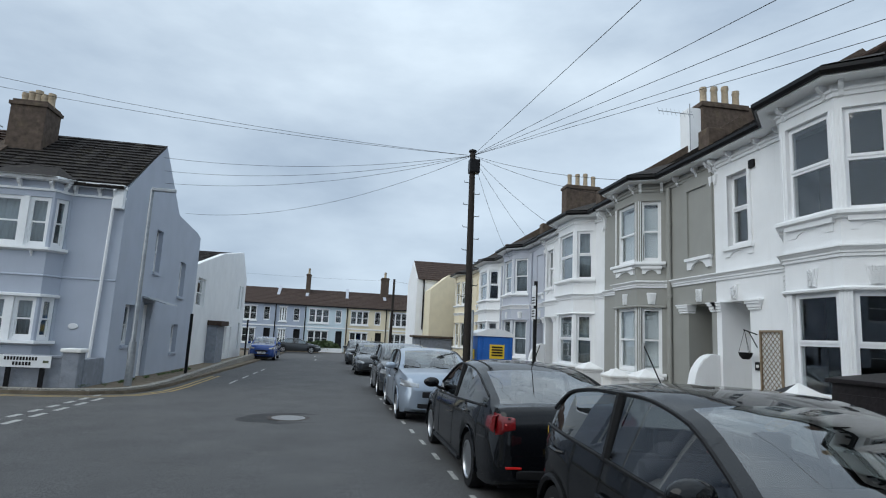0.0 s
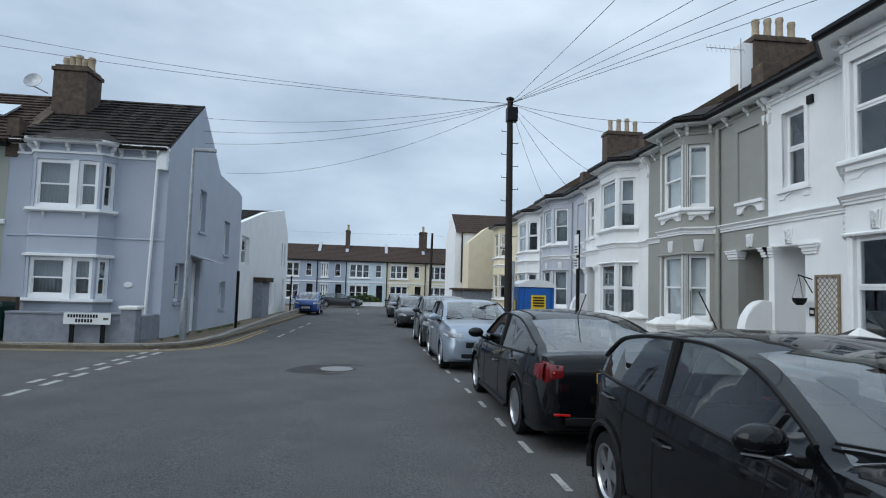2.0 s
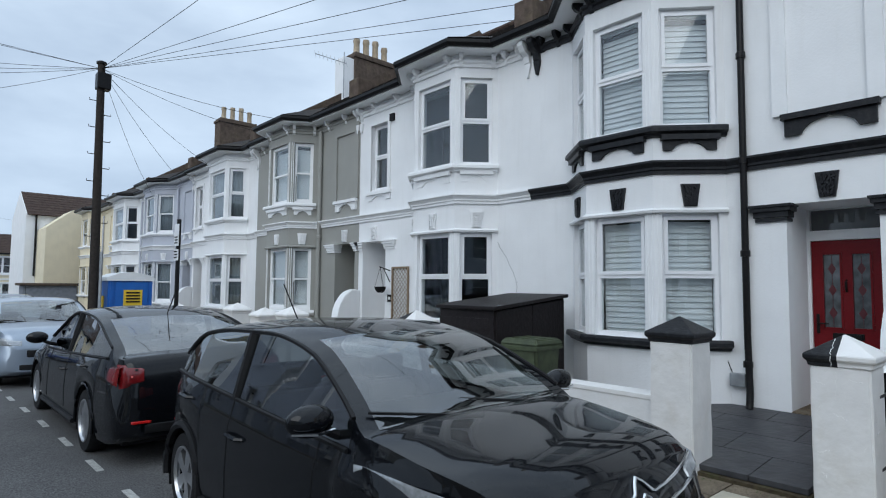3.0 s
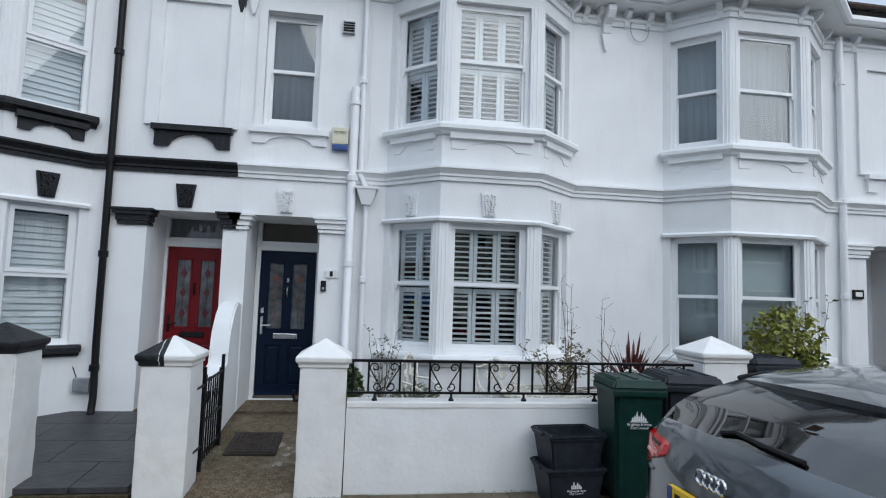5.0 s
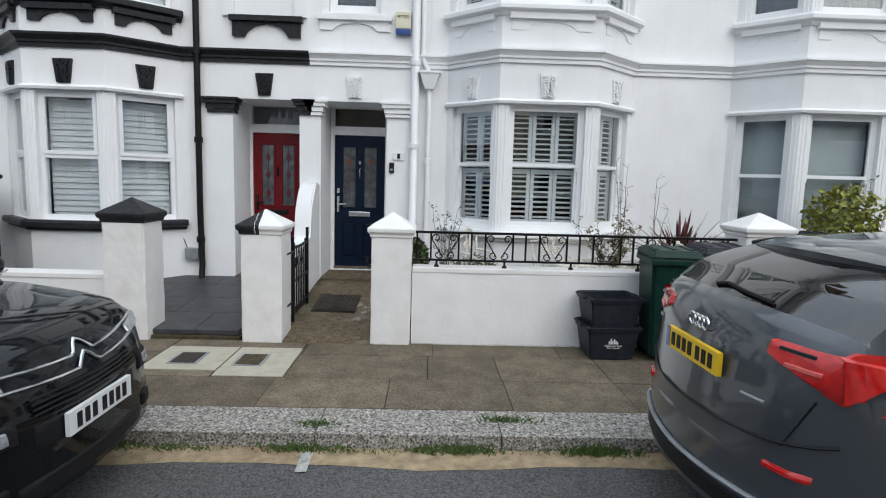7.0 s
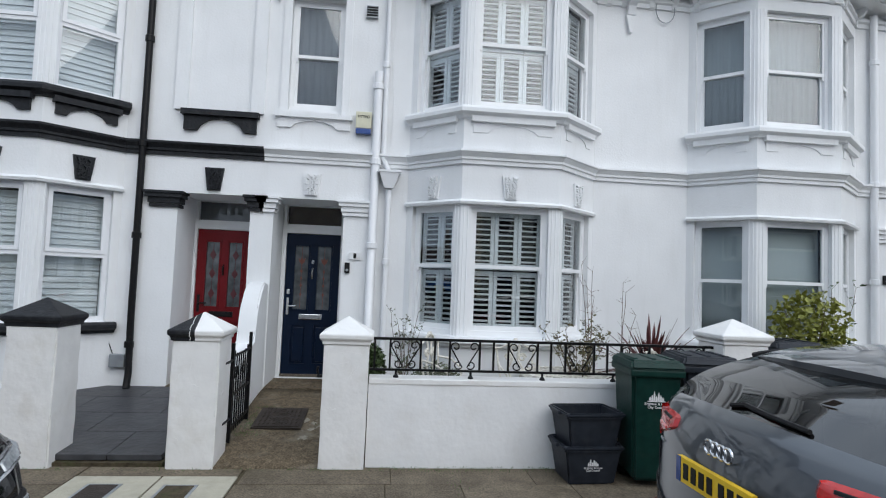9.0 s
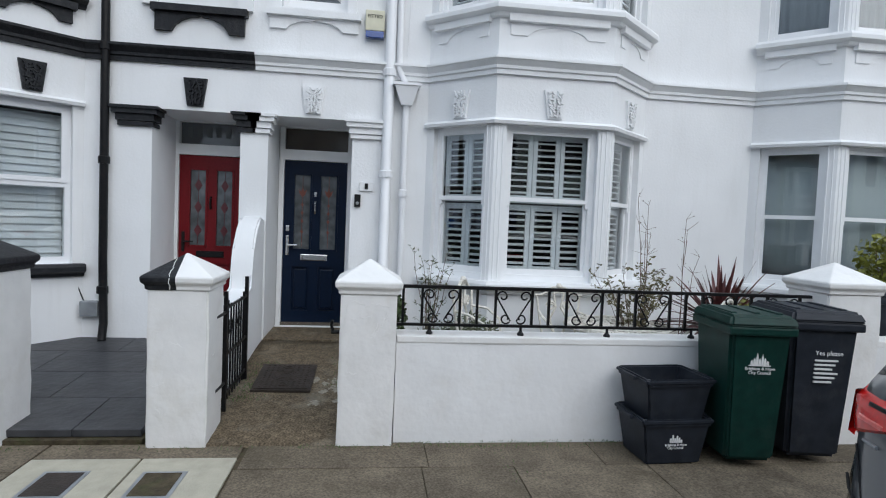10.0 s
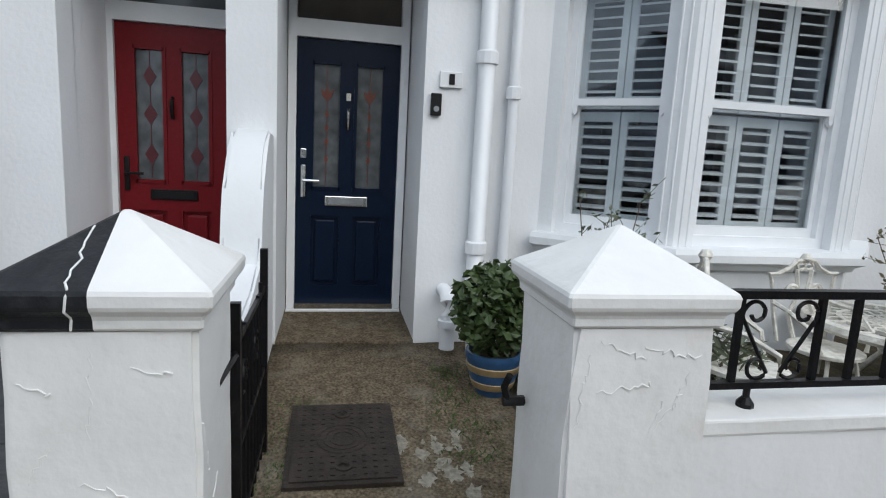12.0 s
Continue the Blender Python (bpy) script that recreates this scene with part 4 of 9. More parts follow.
# blue corner house: its front looks down the street, its long side runs along it
def corner_house():
    g = -0.06
    X1, X0, Y0, Y1 = -6.10, -10.47, 18.1, 27.6
    th = thing("corner_house", "powder blue rendered corner house with net-curtained windows and tiled roof", "house", (X1, Y0, g))
    bm = bmesh.new()
    mf = frame_at(X1, Y0, -1, 0)
    wall_panel(bm, mf, 0.25, X1 - X0, -0.8, 5.66, 0.25, [])
    ms = frame_at(X1, Y1, 0, -1)
    L = Y1 - Y0

    def U(y):
        return Y1 - y
    side = [(19.15, 20.0, 1.03, 2.28), (20.85, 21.75, -0.2, 2.42), (24.5, 25.4, 0.62, 1.72), (21.3, 22.05, 3.5, 5.0), (24.75, 25.6, 2.85, 4.25)]
    wall_panel(bm, ms, 0, L, -0.8, 5.66, 0.25, [(U(b), U(a), c, d) for a, b, c, d in side])
    # gable with a rear slope
    prism(bm, [(Y0, 5.66), (21.25, 7.98), (23.8, 5.98), (27.0, 5.80), (Y1, 5.66)], X1 - 0.25, X1, "x")
    box(bm, X0, X1 - 0.25, Y1 - 0.2, Y1, -0.8, 5.66)
    box(bm, X0 - 0.1, X0, Y0, Y1, -0.8, 5.66)
    part("wall", bm, BLUE_RENDER, th)
    for a, b, c, d in (side[0], side[2], side[3], side[4]):
        window(th, ms, U(b), U(a), c, d, 0.16)
        part("sill", boxed(U(b) - 0.06, U(a) + 0.06, -0.1, 0.07, c - 0.09, c, ms), BLUE_RENDER, th)
    dr = part("door", boxed(U(21.75) + 0.05, U(20.85) - 0.05, -0.2, -0.15, -0.1, 2.35, ms), WHITE_GLOSS, th)
    part("handle", boxed(U(21.75) + 0.12, U(21.75) + 0.15, -0.15, -0.09, 0.95, 1.15, ms), CHROME, dr)
    # canopy over the side door
    bm = bmesh.new()
    prism(bm, [(0.0, 2.62), (0.75, 2.40), (0.78, 2.37), (0.0, 2.56)], U(22.0), U(20.6), "x", ms @ Matrix(((1, 0, 0, 0), (0, 1, 0, 0), (0, 0, 1, 0), (0, 0, 0, 1))))
    part("canopy", bm, STEEL, th)
    # shallow bay on the front
    bx0, bx1 = -9.66, -7.82
    line = [(bx1 + 0.28, Y0), (bx1, Y0 - 0.42), (bx0, Y0 - 0.42), (bx0 - 0.28, Y0)]
    bm = bmesh.new()
    frames = []
    for i in range(3):
        a, b = line[i], line[i + 1]
        m = frame_at(a[0], a[1], b[0] - a[0], b[1] - a[1])
        Lk = math.hypot(b[0] - a[0], b[1] - a[1])
        e = 0.07
        holes = [(e, Lk - e, 1.12, 2.30), (e, Lk - e, 3.70, 5.12)]
        wall_panel(bm, m, 0, Lk, -0.8, 5.66, 0.18, holes)
        frames.append((m, Lk, e))
    part("bay", bm, BLUE_RENDER, th)
    for k, (m, Lk, e) in enumerate(frames):
        cuts = [(e, Lk - e)] if k != 1 else [(e, Lk * 0.34), (Lk * 0.42, Lk - e)]
        for a, b in cuts:
            for z0, z1 in ((1.12, 2.30), (3.70, 5.12)):
                window(th, m, a, b, z0, z1, 0.04, bar=0.075)
                curtain(m, a + 0.05, b - 0.05, z0 + 0.05, z1 - 0.05, 0.22, "grey lace curtain drawn behind a bay window")
        if k == 1:
            for z0, z1 in ((1.12, 2.30), (3.70, 5.12)):
                part("mullion", boxed(Lk * 0.34, Lk * 0.42, -0.15, 0.02, z0, z1, m), WHITE_GLOSS, th)
    for z in (1.12, 3.70):
        part("sill", moulding(bmesh.new(), line, [(0, z), (0.13, z), (0.14, z - 0.08), (0.06, z - 0.12), (0, z - 0.13)]), WHITE_GLOSS, th)
    part("window_head", moulding(bmesh.new(), line, [(0, 2.30), (0.09, 2.32), (0.09, 2.38), (0, 2.40)]), WHITE_GLOSS, th)
    full = [(X1, Y0)] + line + [(X0, Y0)]
    z = 2.88
    part("string_course", moulding(bmesh.new(), full, [(0, z), (0.03, z + 0.01), (0.03, z + 0.04), (0, z + 0.06)]), BLUE_RENDER, th)
    z = 5.46
    part("cornice", moulding(bmesh.new(), full, [(0, z - 0.16), (0.04, z - 0.16), (0.04, z - 0.1), (0.0, z - 0.1)]), WHITE_GLOSS, th)
    part("gutter", moulding(bmesh.new(), full, [(0.0, z + 0.12), (0.22, z + 0.12), (0.27, z + 0.17), (0.27, z + 0.23), (0.0, z + 0.23)]), WHITE_GLOSS, th)
    for i in range(5):
        a, b = full[i], full[i + 1]
        m = frame_at(a[0], a[1], b[0] - a[0], b[1] - a[1])
        Lk = math.hypot(b[0] - a[0], b[1] - a[1])
        for f in ((0.5,) if Lk < 0.9 else (0.05, 0.5, 0.95)):
            console(th, m, Lk * f, z + 0.12, WHITE_GLOSS, 0.9)
    for k, (m, Lk, e) in enumerate(frames):
        for f in ((0.2, 0.8) if k == 1 else ()):
            console(th, m, Lk * f, 3.57, WHITE_GLOSS, 0.5)
    # roof in courses, facing down the street
    bm = bmesh.new()
    roof_slope(bm, 0.0, X1 - X0 - 0.0, -0.30, 5.60, 3.15, 8.0, 0.27, 0.05)
    for v in bm.verts:
        v.co = Vector((X1 - v.co.y, Y0 + v.co.x, v.co.z))
    part("roof", bm, TILE, th)
    bm = bmesh.new()
    roof_slope(bm, 0.0, X1 - X0 - 0.26, 6.3, 5.75, 3.15, 8.0)
    for v in bm.verts:
        v.co = Vector((X1 - 0.26 - v.co.y, Y0 + v.co.x, v.co.z))
    part("roof", bm, TILE, th)
    bm = bmesh.new()
    ev = [bm.verts.new(p) for p in ((bx1 + 0.5, Y0 - 0.28, 5.66), (bx1 + 0.05, Y0 - 0.75, 5.66), (bx0 - 0.05, Y0 - 0.75, 5.66), (bx0 - 0.5, Y0 - 0.28, 5.66), (bx0 + 0.4, Y0 + 0.5, 6.22), (bx1 - 0.4, Y0 + 0.5, 6.22))]
    bm.faces.new((ev[0], ev[1], ev[5])), bm.faces.new((ev[1], ev[2], ev[4], ev[5])), bm.faces.new((ev[2], ev[3], ev[4]))
    part("bay_roof", bm, TILE, th)
    # rooms: partitions coloured near-black for the lack of light indoors
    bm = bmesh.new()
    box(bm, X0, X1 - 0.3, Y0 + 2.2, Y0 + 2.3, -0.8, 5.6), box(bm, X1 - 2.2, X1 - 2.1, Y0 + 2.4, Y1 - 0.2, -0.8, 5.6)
    part("room", bm, ROOM_GLOOM, th)
    # rainwater pipe on the corner
    part("downpipe", tube(bmesh.new(), [(X1 - 0.25, Y0 - 0.28, 5.55), (X1 - 0.3, Y0 - 0.1, 5.3), (X1 - 0.35, Y0 - 0.08, 2.8), (X1 - 0.42, Y0 - 0.08, 0.05)], 0.045, 8), WHITE_GLOSS, th)
    part("corbel", boxed(X1 - 0.28, X1 - 0.02, Y0 - 0.2, Y0 + 0.01, 5.0, 5.6, bevel=0.02), WHITE_GLOSS, th)
    part("number_plaque", lathe(bmesh.new(), [(0.13, 0), (0.13, 0.02), (0.11, 0.025)], (0, 0, 0), 20, Matrix.Translation((X1 - 0.95, Y0 - 0.002, 1.55)) @ Matrix.Rotation(radians(90), 4, "X") @ Matrix.Scale(0.65, 4, (0, 1, 0))), SIGN_WHITE, th)
    part("chimney_flue", boxed(-7.9, -7.3, 25.6, 26.1, 5.5, 7.0, bevel=0.02), STACK, th)
    part("party_wall", boxed(X0 - 0.2, X0 + 0.12, Y0 - 0.05, Y0 + 0.35, 5.2, 6.35), STACK, th)
    bm = bmesh.new()
    prism(bm, [(Y0, 5.75), (Y0 + 3.15, 8.25), (Y0 + 3.15, 7.7), (Y0, 5.3)], X0 - 0.2, X0 + 0.12, "x")
    part("party_wall", bm, STACK, th)
    return th


corner_house()
chimney(-9.95, 20.3, 6.8, 8.62, 1.05, 1.0, 5, along="x", label="tall sooty chimney stack with a crowd of clay pots", pot_h=0.48)


def sage_neighbour():
    X1, X0, Y0, Y1 = -10.55, -15.6, 18.1, 25.0
    th = thing("terraced_house", "sage grey terraced house with white bay and shuttered windows", "house", (X1 - 2, Y0, 0), "houses")
    bx1, bx0 = -11.25, -13.6
    line = [(bx1 + 0.3, Y0), (bx1, Y0 - 0.5), (bx0, Y0 - 0.5), (bx0 - 0.3, Y0)]
    bm = bmesh.new()
    box(bm, X0, X1, Y0, Y0 + 0.25, -0.8, 5.66), box(bm, X0, X1, Y1 - 0.2, Y1, -0.8, 5.66), box(bm, X0 - 0.2, X0, Y0, Y1, -0.8, 5.66)
    part("wall", bm, SAGE, th)
    bm = bmesh.new()
    for i in range(3):
        a, b = line[i], line[i + 1]
        m = frame_at(a[0], a[1], b[0] - a[0], b[1] - a[1])
        Lk = math.hypot(b[0] - a[0], b[1] - a[1])
        cuts = [(0.1, Lk - 0.1)] if i != 1 else [(0.12, Lk * 0.30), (Lk * 0.38, Lk * 0.62), (Lk * 0.70, Lk - 0.12)]
        cuts = [(0.1, Lk - 0.1)] if i != 1 else [(0.12, Lk * 0.46), (Lk * 0.54, Lk - 0.12)]
        wall_panel(bm, m, 0, Lk, -0.8, 5.66, 0.18, [(a2, b2, z0, z1) for a2, b2 in cuts for z0, z1 in ((1.15, 2.6), (3.84, 5.35))])
        for a2, b2 in cuts:
            for z0, z1 in ((1.15, 2.6), (3.84, 5.35)):
                window(th, m, a2, b2, z0, z1, 0.05)
                blinds(m, a2 + 0.06, b2 - 0.06, z0 + 0.08, z1 - 0.06, 0.2, "white slatted shutters behind a bay window", 0.09)
    part("bay", bm, WHITE, th)
    for z in (1.15, 3.84, 2.75):
        part("sill", moulding(bmesh.new(), line, [(0, z), (0.12, z), (0.12, z - 0.1), (0, z - 0.14)]), WHITE_GLOSS, th)
    full = [(X1, Y0)] + line + [(X0, Y0)]
    part("string_course", moulding(bmesh.new(), full, [(0, 3.2), (0.08, 3.22), (0.08, 3.32), (0, 3.36)]), WHITE_GLOSS, th)
    part("gutter", moulding(bmesh.new(), full, [(0, 5.5), (0.22, 5.52), (0.28, 5.6), (0.28, 5.68), (0, 5.7)]), BLACK_METAL, th)
    bm = bmesh.new()
    roof_slope(bm, 0.0, X1 - X0, -0.30, 5.62, 3.15, 8.0, 0.27, 0.05)
    for v in bm.verts:
        v.co = Vector((X1 - v.co.y, Y0 + v.co.x, v.co.z))
    part("roof", bm, TILE_RED, th)
    for k in range(2):
        m = Matrix.Translation((X1 - 1.35 - 1.75 * k, Y0 + 1.5, 6.92)) @ Matrix.Rotation(math.atan2(2.38, 3.45), 4, "X")
        part("skylight", boxed(-0.45, 0.45, -0.5, 0.5, 0.02, 0.09, m, bevel=0.01), SKYLIGHT, th)
    # room backing, indoor shade put into its near-black colour
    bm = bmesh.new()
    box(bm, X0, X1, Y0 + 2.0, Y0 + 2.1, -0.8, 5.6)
    part("room", bm, ROOM_GLOOM, th)
    return th


sage_neighbour()


def white_side_building():
    X, Y0, Y1, g = -6.3, 28.2, 43.5, -0.35
    th = thing("end_house", "white rendered house seen along its long plain side", "house", (X, Y0, g), "houses")
    bm = bmesh.new()
    m = frame_at(X, Y1, 0, -1)
    holes = [(1.0, 1.6, 2.9, 4.6), (2.2, 2.8, 2.9, 4.6), (1.2, 1.9, 0.2, 2.0), (4.3, 4.9, -0.2, 1.7), (6.0, 6.6, 0.1, 1.7), (12.9, 14.6, 2.6, 4.0)]
    wall_panel(bm, m, 0, Y1 - Y0, -1.2, 4.5, 0.25, holes)
    prism(bm, [(Y0, 4.5), (34.6, 5.85), (41.2, 6.8), (Y1, 5.1), (Y1, 4.5)], X - 0.25, X, "x")
    box(bm, X - 6, X - 0.25, Y0, Y0 + 0.2, -1.2, 4.5), box(bm, X - 6, X - 0.25, Y1 - 0.2, Y1, -1.2, 4.5)
    part("wall", bm, WHITE, th)
    for a, b, c, d in holes:
        if c > -0.1:
            window(th, m, a, b, c, d, 0.12)
        else:
            part("door", boxed(a, b, -0.16, -0.1, c, d, m), WHITE_GLOSS, th)
    bm = bmesh.new()
    roof_slope(bm, 0.0, 6.0, 31.0, 4.6, 41.2, 6.75, 0.35)
    for v in bm.verts:
        v.co = Vector((X - 0.3 - v.co.y, v.co.x, v.co.z))
    part("roof", bm, TILE, th)
    # one near-black sheet gives the windows their painted indoor darkness
    part("room", boxed(X - 1.5, X - 1.4, Y0, Y1, -1, 4.4), ROOM_GLOOM, th)
    part("porch", boxed(X, X + 0.5, 32.0, 34.0, -1.0, 1.75, bevel=0.02), STONE_WALL, th, "small lean-to porch with a tiled top")
    part("porch", boxed(X, X + 0.7, 31.9, 34.1, 1.75, 2.0, bevel=0.02), TILE_RED, th)
    return th


white_side_building()


def far_house(x0, x1, wall, label):
    Y, g = 66.0, -0.63
    th = thing("far_terraced_house", label, "house", ((x0 + x1) / 2, Y, g), "houses of the far terrace")
    w = x1 - x0
    m = frame_at(x1, Y, -1, 0)
    bm = bmesh.new()
    holes = [(0.5, 1.2, 2.6, 4.1), (0.35, 1.05, -0.7, 1.75), (1.9, w - 0.5, 2.55, 4.1), (1.9, w - 0.5, 0.1, 1.7)]
    wall_panel(bm, m, 0, w, -1.4, 4.4, 0.25, holes)
    part("wall", bm, wall, th)
    window(th, m, *holes[0], 0.08)
    for h in holes[2:]:
        k = (h[1] - h[0]) / 3
        for i in range(3):
            window(th, m, h[0] + i * k, h[0] + (i + 1) * k, h[2], h[3], 0.02)
        part("sill", boxed(h[0] - 0.1, h[1] + 0.1, 0, 0.12, h[2] - 0.12, h[2], m), WHITE_GLOSS, th)
        part("window_head", boxed(h[0] - 0.1, h[1] + 0.1, 0, 0.12, h[3], h[3] + 0.1, m), WHITE_GLOSS, th)
    # the door takes the rooms' near-black colour
    part("door", boxed(0.35, 1.05, -0.5, -0.42, -0.7, 1.6, m), ROOM_GLOOM, th)
    part("string_course", boxed(0, w, 0, 0.06, 2.0, 2.14, m), WHITE_GLOSS, th)
    part("gutter", boxed(0, w, 0, 0.3, 4.36, 4.5, m), BLACK_METAL, th)
    part("downpipe", boxed(w - 0.16, w - 0.06, 0.0, 0.1, -0.6, 4.4, m), BLACK_METAL, th)
    bm = bmesh.new()
    roof_slope(bm, 0.0, w, -0.3, 4.45, 4.2, 6.5, 0.4)
    for v in bm.verts:
        v.co = Vector((x1 - v.co.y, Y + v.co.x, v.co.z))
    part("roof", bm, TILE_RED, th)
    # back and side sheets of the room, darkness painted in
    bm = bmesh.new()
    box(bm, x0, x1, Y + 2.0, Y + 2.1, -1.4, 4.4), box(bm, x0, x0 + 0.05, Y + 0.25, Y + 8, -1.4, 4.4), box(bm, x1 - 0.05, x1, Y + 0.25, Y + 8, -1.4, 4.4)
    part("room", bm, ROOM_GLOOM, th)
    bm = bmesh.new()
    prism(bm, [(Y + 0.2, 4.4), (Y + 4.2, 6.8), (Y + 4.2, 6.3), (Y + 0.2, 4.1)], x0 - 0.16, x0 + 0.16, "x")
    part("party_wall", bm, LILAC_GREY, th)
    return th


for x0, x1, wm, lb in ((-15.4, -10.9, CREAM, "cream terraced house at the street's end"), (-10.9, -6.4, BLUE_DEEP, "mid blue terraced house at the street's end"), (-6.4, -3.2, BLUE_DEEP, "mid blue terraced house with white bay frames"),
                       (-3.2, 1.4, BLUE_PALE, "pale sky blue terraced house with white windows"), (1.4, 5.8, CREAM, "cream terraced house with white windows"),
                       (5.8, 10.2, CREAM, "weathered cream terraced house at the street's end"), (10.2, 15, WHITE, "white terraced house at the street's end")):
    far_house(x0, x1, wm, lb)
chimney(-3.2, 69.5, 6.3, 8.2, 0.5, 1.2, 3, along="y")
chimney(5.8, 69.5, 6.3, 8.3, 0.9, 1.2, 4, along="y")
bm = boxed(-3.0, 0.6, 64.2, 64.8, -0.7, 0.35, bevel=0.05)
hedge_base = solo("garden_wall", boxed(-3.1, 1.2, 63.9, 64.1, -0.8, -0.1), WHITE, "low white garden wall before the far houses", "wall")
bm.free()


def cream_block():
    th = thing("cream_house", "cream rendered house end with a tiled roof and lean-to", "house", (8, 44, -0.4), "houses")
    bm = bmesh.new()
    box(bm, 6.45, 12.5, 45.5, 51.5, -1.2, 6.3)
    prism(bm, [(45.5, 6.3), (48.5, 8.0), (51.5, 6.3)], 6.45, 6.75, "x")
    part("wall", bm, WHITE, th)
    bm = bmesh.new()
    box(bm, 7.1, 11.0, 42.6, 45.49, -1.2, 5.2)
    prism(bm, [(7.1, 5.2), (8.5, 6.4), (9.9, 5.9), (11.0, 5.2)], 42.6, 45.49, "y")
    part("extension", bm, CREAM, th)
    bm = bmesh.new()
    roof_slope(bm, 0.0, 6.0, -0.3, 6.2, 3.0, 8.05, 0.4)
    for v in bm.verts:
        v.co = Vector((12.5 - v.co.y, 45.5 + v.co.x, v.co.z))
    part("roof", bm, TILE_RED, th)
    part("lean_to", boxed(5.9, 8.6, 41.0, 42.5, -0.8, 1.6, bevel=0.03), STONE_WALL, th)
    part("lean_to_roof", boxed(5.7, 8.8, 40.8, 42.6, 1.6, 1.75, bevel=0.03), STACK, th)
    part("downpipe", tube(bmesh.new(), [(7.0, 45.4, 6.2), (7.0, 45.4, 2.2)], 0.06), BLACK_METAL, th)
    m = frame_at(7.1, 45.5, 0, -1)
    return th


cream_block()


# ---- the plain terrace behind and beside the start, seen only in reflections ----
def opposite_house(y0, y1, wall):
    X = -8.2
    th = thing("opposite_house", "plain rendered terraced house across the street", "house", (X, (y0 + y1) / 2, 0.1), "houses across the street")
    m = frame_at(X, y1, 0, -1)
    w = y1 - y0
    bm = bmesh.new()
    holes = [(0.5, 1.3, 0.2, 2.4), (0.5, 1.2, 3.7, 5.1), (2.0, w - 0.7, 0.9, 2.5), (2.0, w - 0.7, 3.6, 5.2)]
    wall_panel(bm, m, 0.002, w - 0.002, -0.2, 5.9, 0.25, holes)
    part("wall", bm, wall, th)
    for h in holes[1:]:
        window(th, m, *h, 0.1)
    part("door", boxed(0.5, 1.3, -0.2, -0.15, 0.2, 2.4, m), NAVY, th)
    bm = bmesh.new()
    roof_slope(bm, 0, w, -0.3, 5.85, 4.0, 8.6, 0.4)
    for v in bm.verts:
        v.co = Vector((X - v.co.x, y0 + v.co.y, v.co.z))
    part("roof", bm, TILE, th)
    # backing sheet, near-black to stand for an unlit room
    part("room", boxed(X - 2.1, X - 2.0, y0, y1, -0.2, 5.8), ROOM_GLOOM, th)
    return th


for k, wm in enumerate((WHITE, CREAM, SAGE, WHITE, BLUE_RENDER, WHITE, CREAM)):
    opposite_house(1.0 - 5 * k, 6.0 - 5 * k, wm)


# ---- parked vehicles ----
def lerp_table(tab, s):
    """Smooth monotone curve through the table's points."""
    if s <= tab[0][0]:
        return tab[0][1]
    if s >= tab[-1][0]:
        return tab[-1][1]
    slopes = [(b[1] - a[1]) / (b[0] - a[0]) for a, b in zip(tab, tab[1:])]

    def tangent(k):
        if k == 0:
            return slopes[0]
        if k == len(tab) - 1:
            return slopes[-1]
        p, q = slopes[k - 1], slopes[k]
        return 0.0 if p * q <= 0 else 2 * p * q / (p + q)
    for k, (a, b) in enumerate(zip(tab, tab[1:])):
        if s <= b[0]:
            h = b[0] - a[0]
            f = (s - a[0]) / h
            return (a[1] * (1 + 2 * f) * (1 - f) ** 2 + h * tangent(k) * f * (1 - f) ** 2 + b[1] * f * f * (3 - 2 * f) + h * tangent(k + 1) * f * f * (f - 1))
    return tab[-1][1]


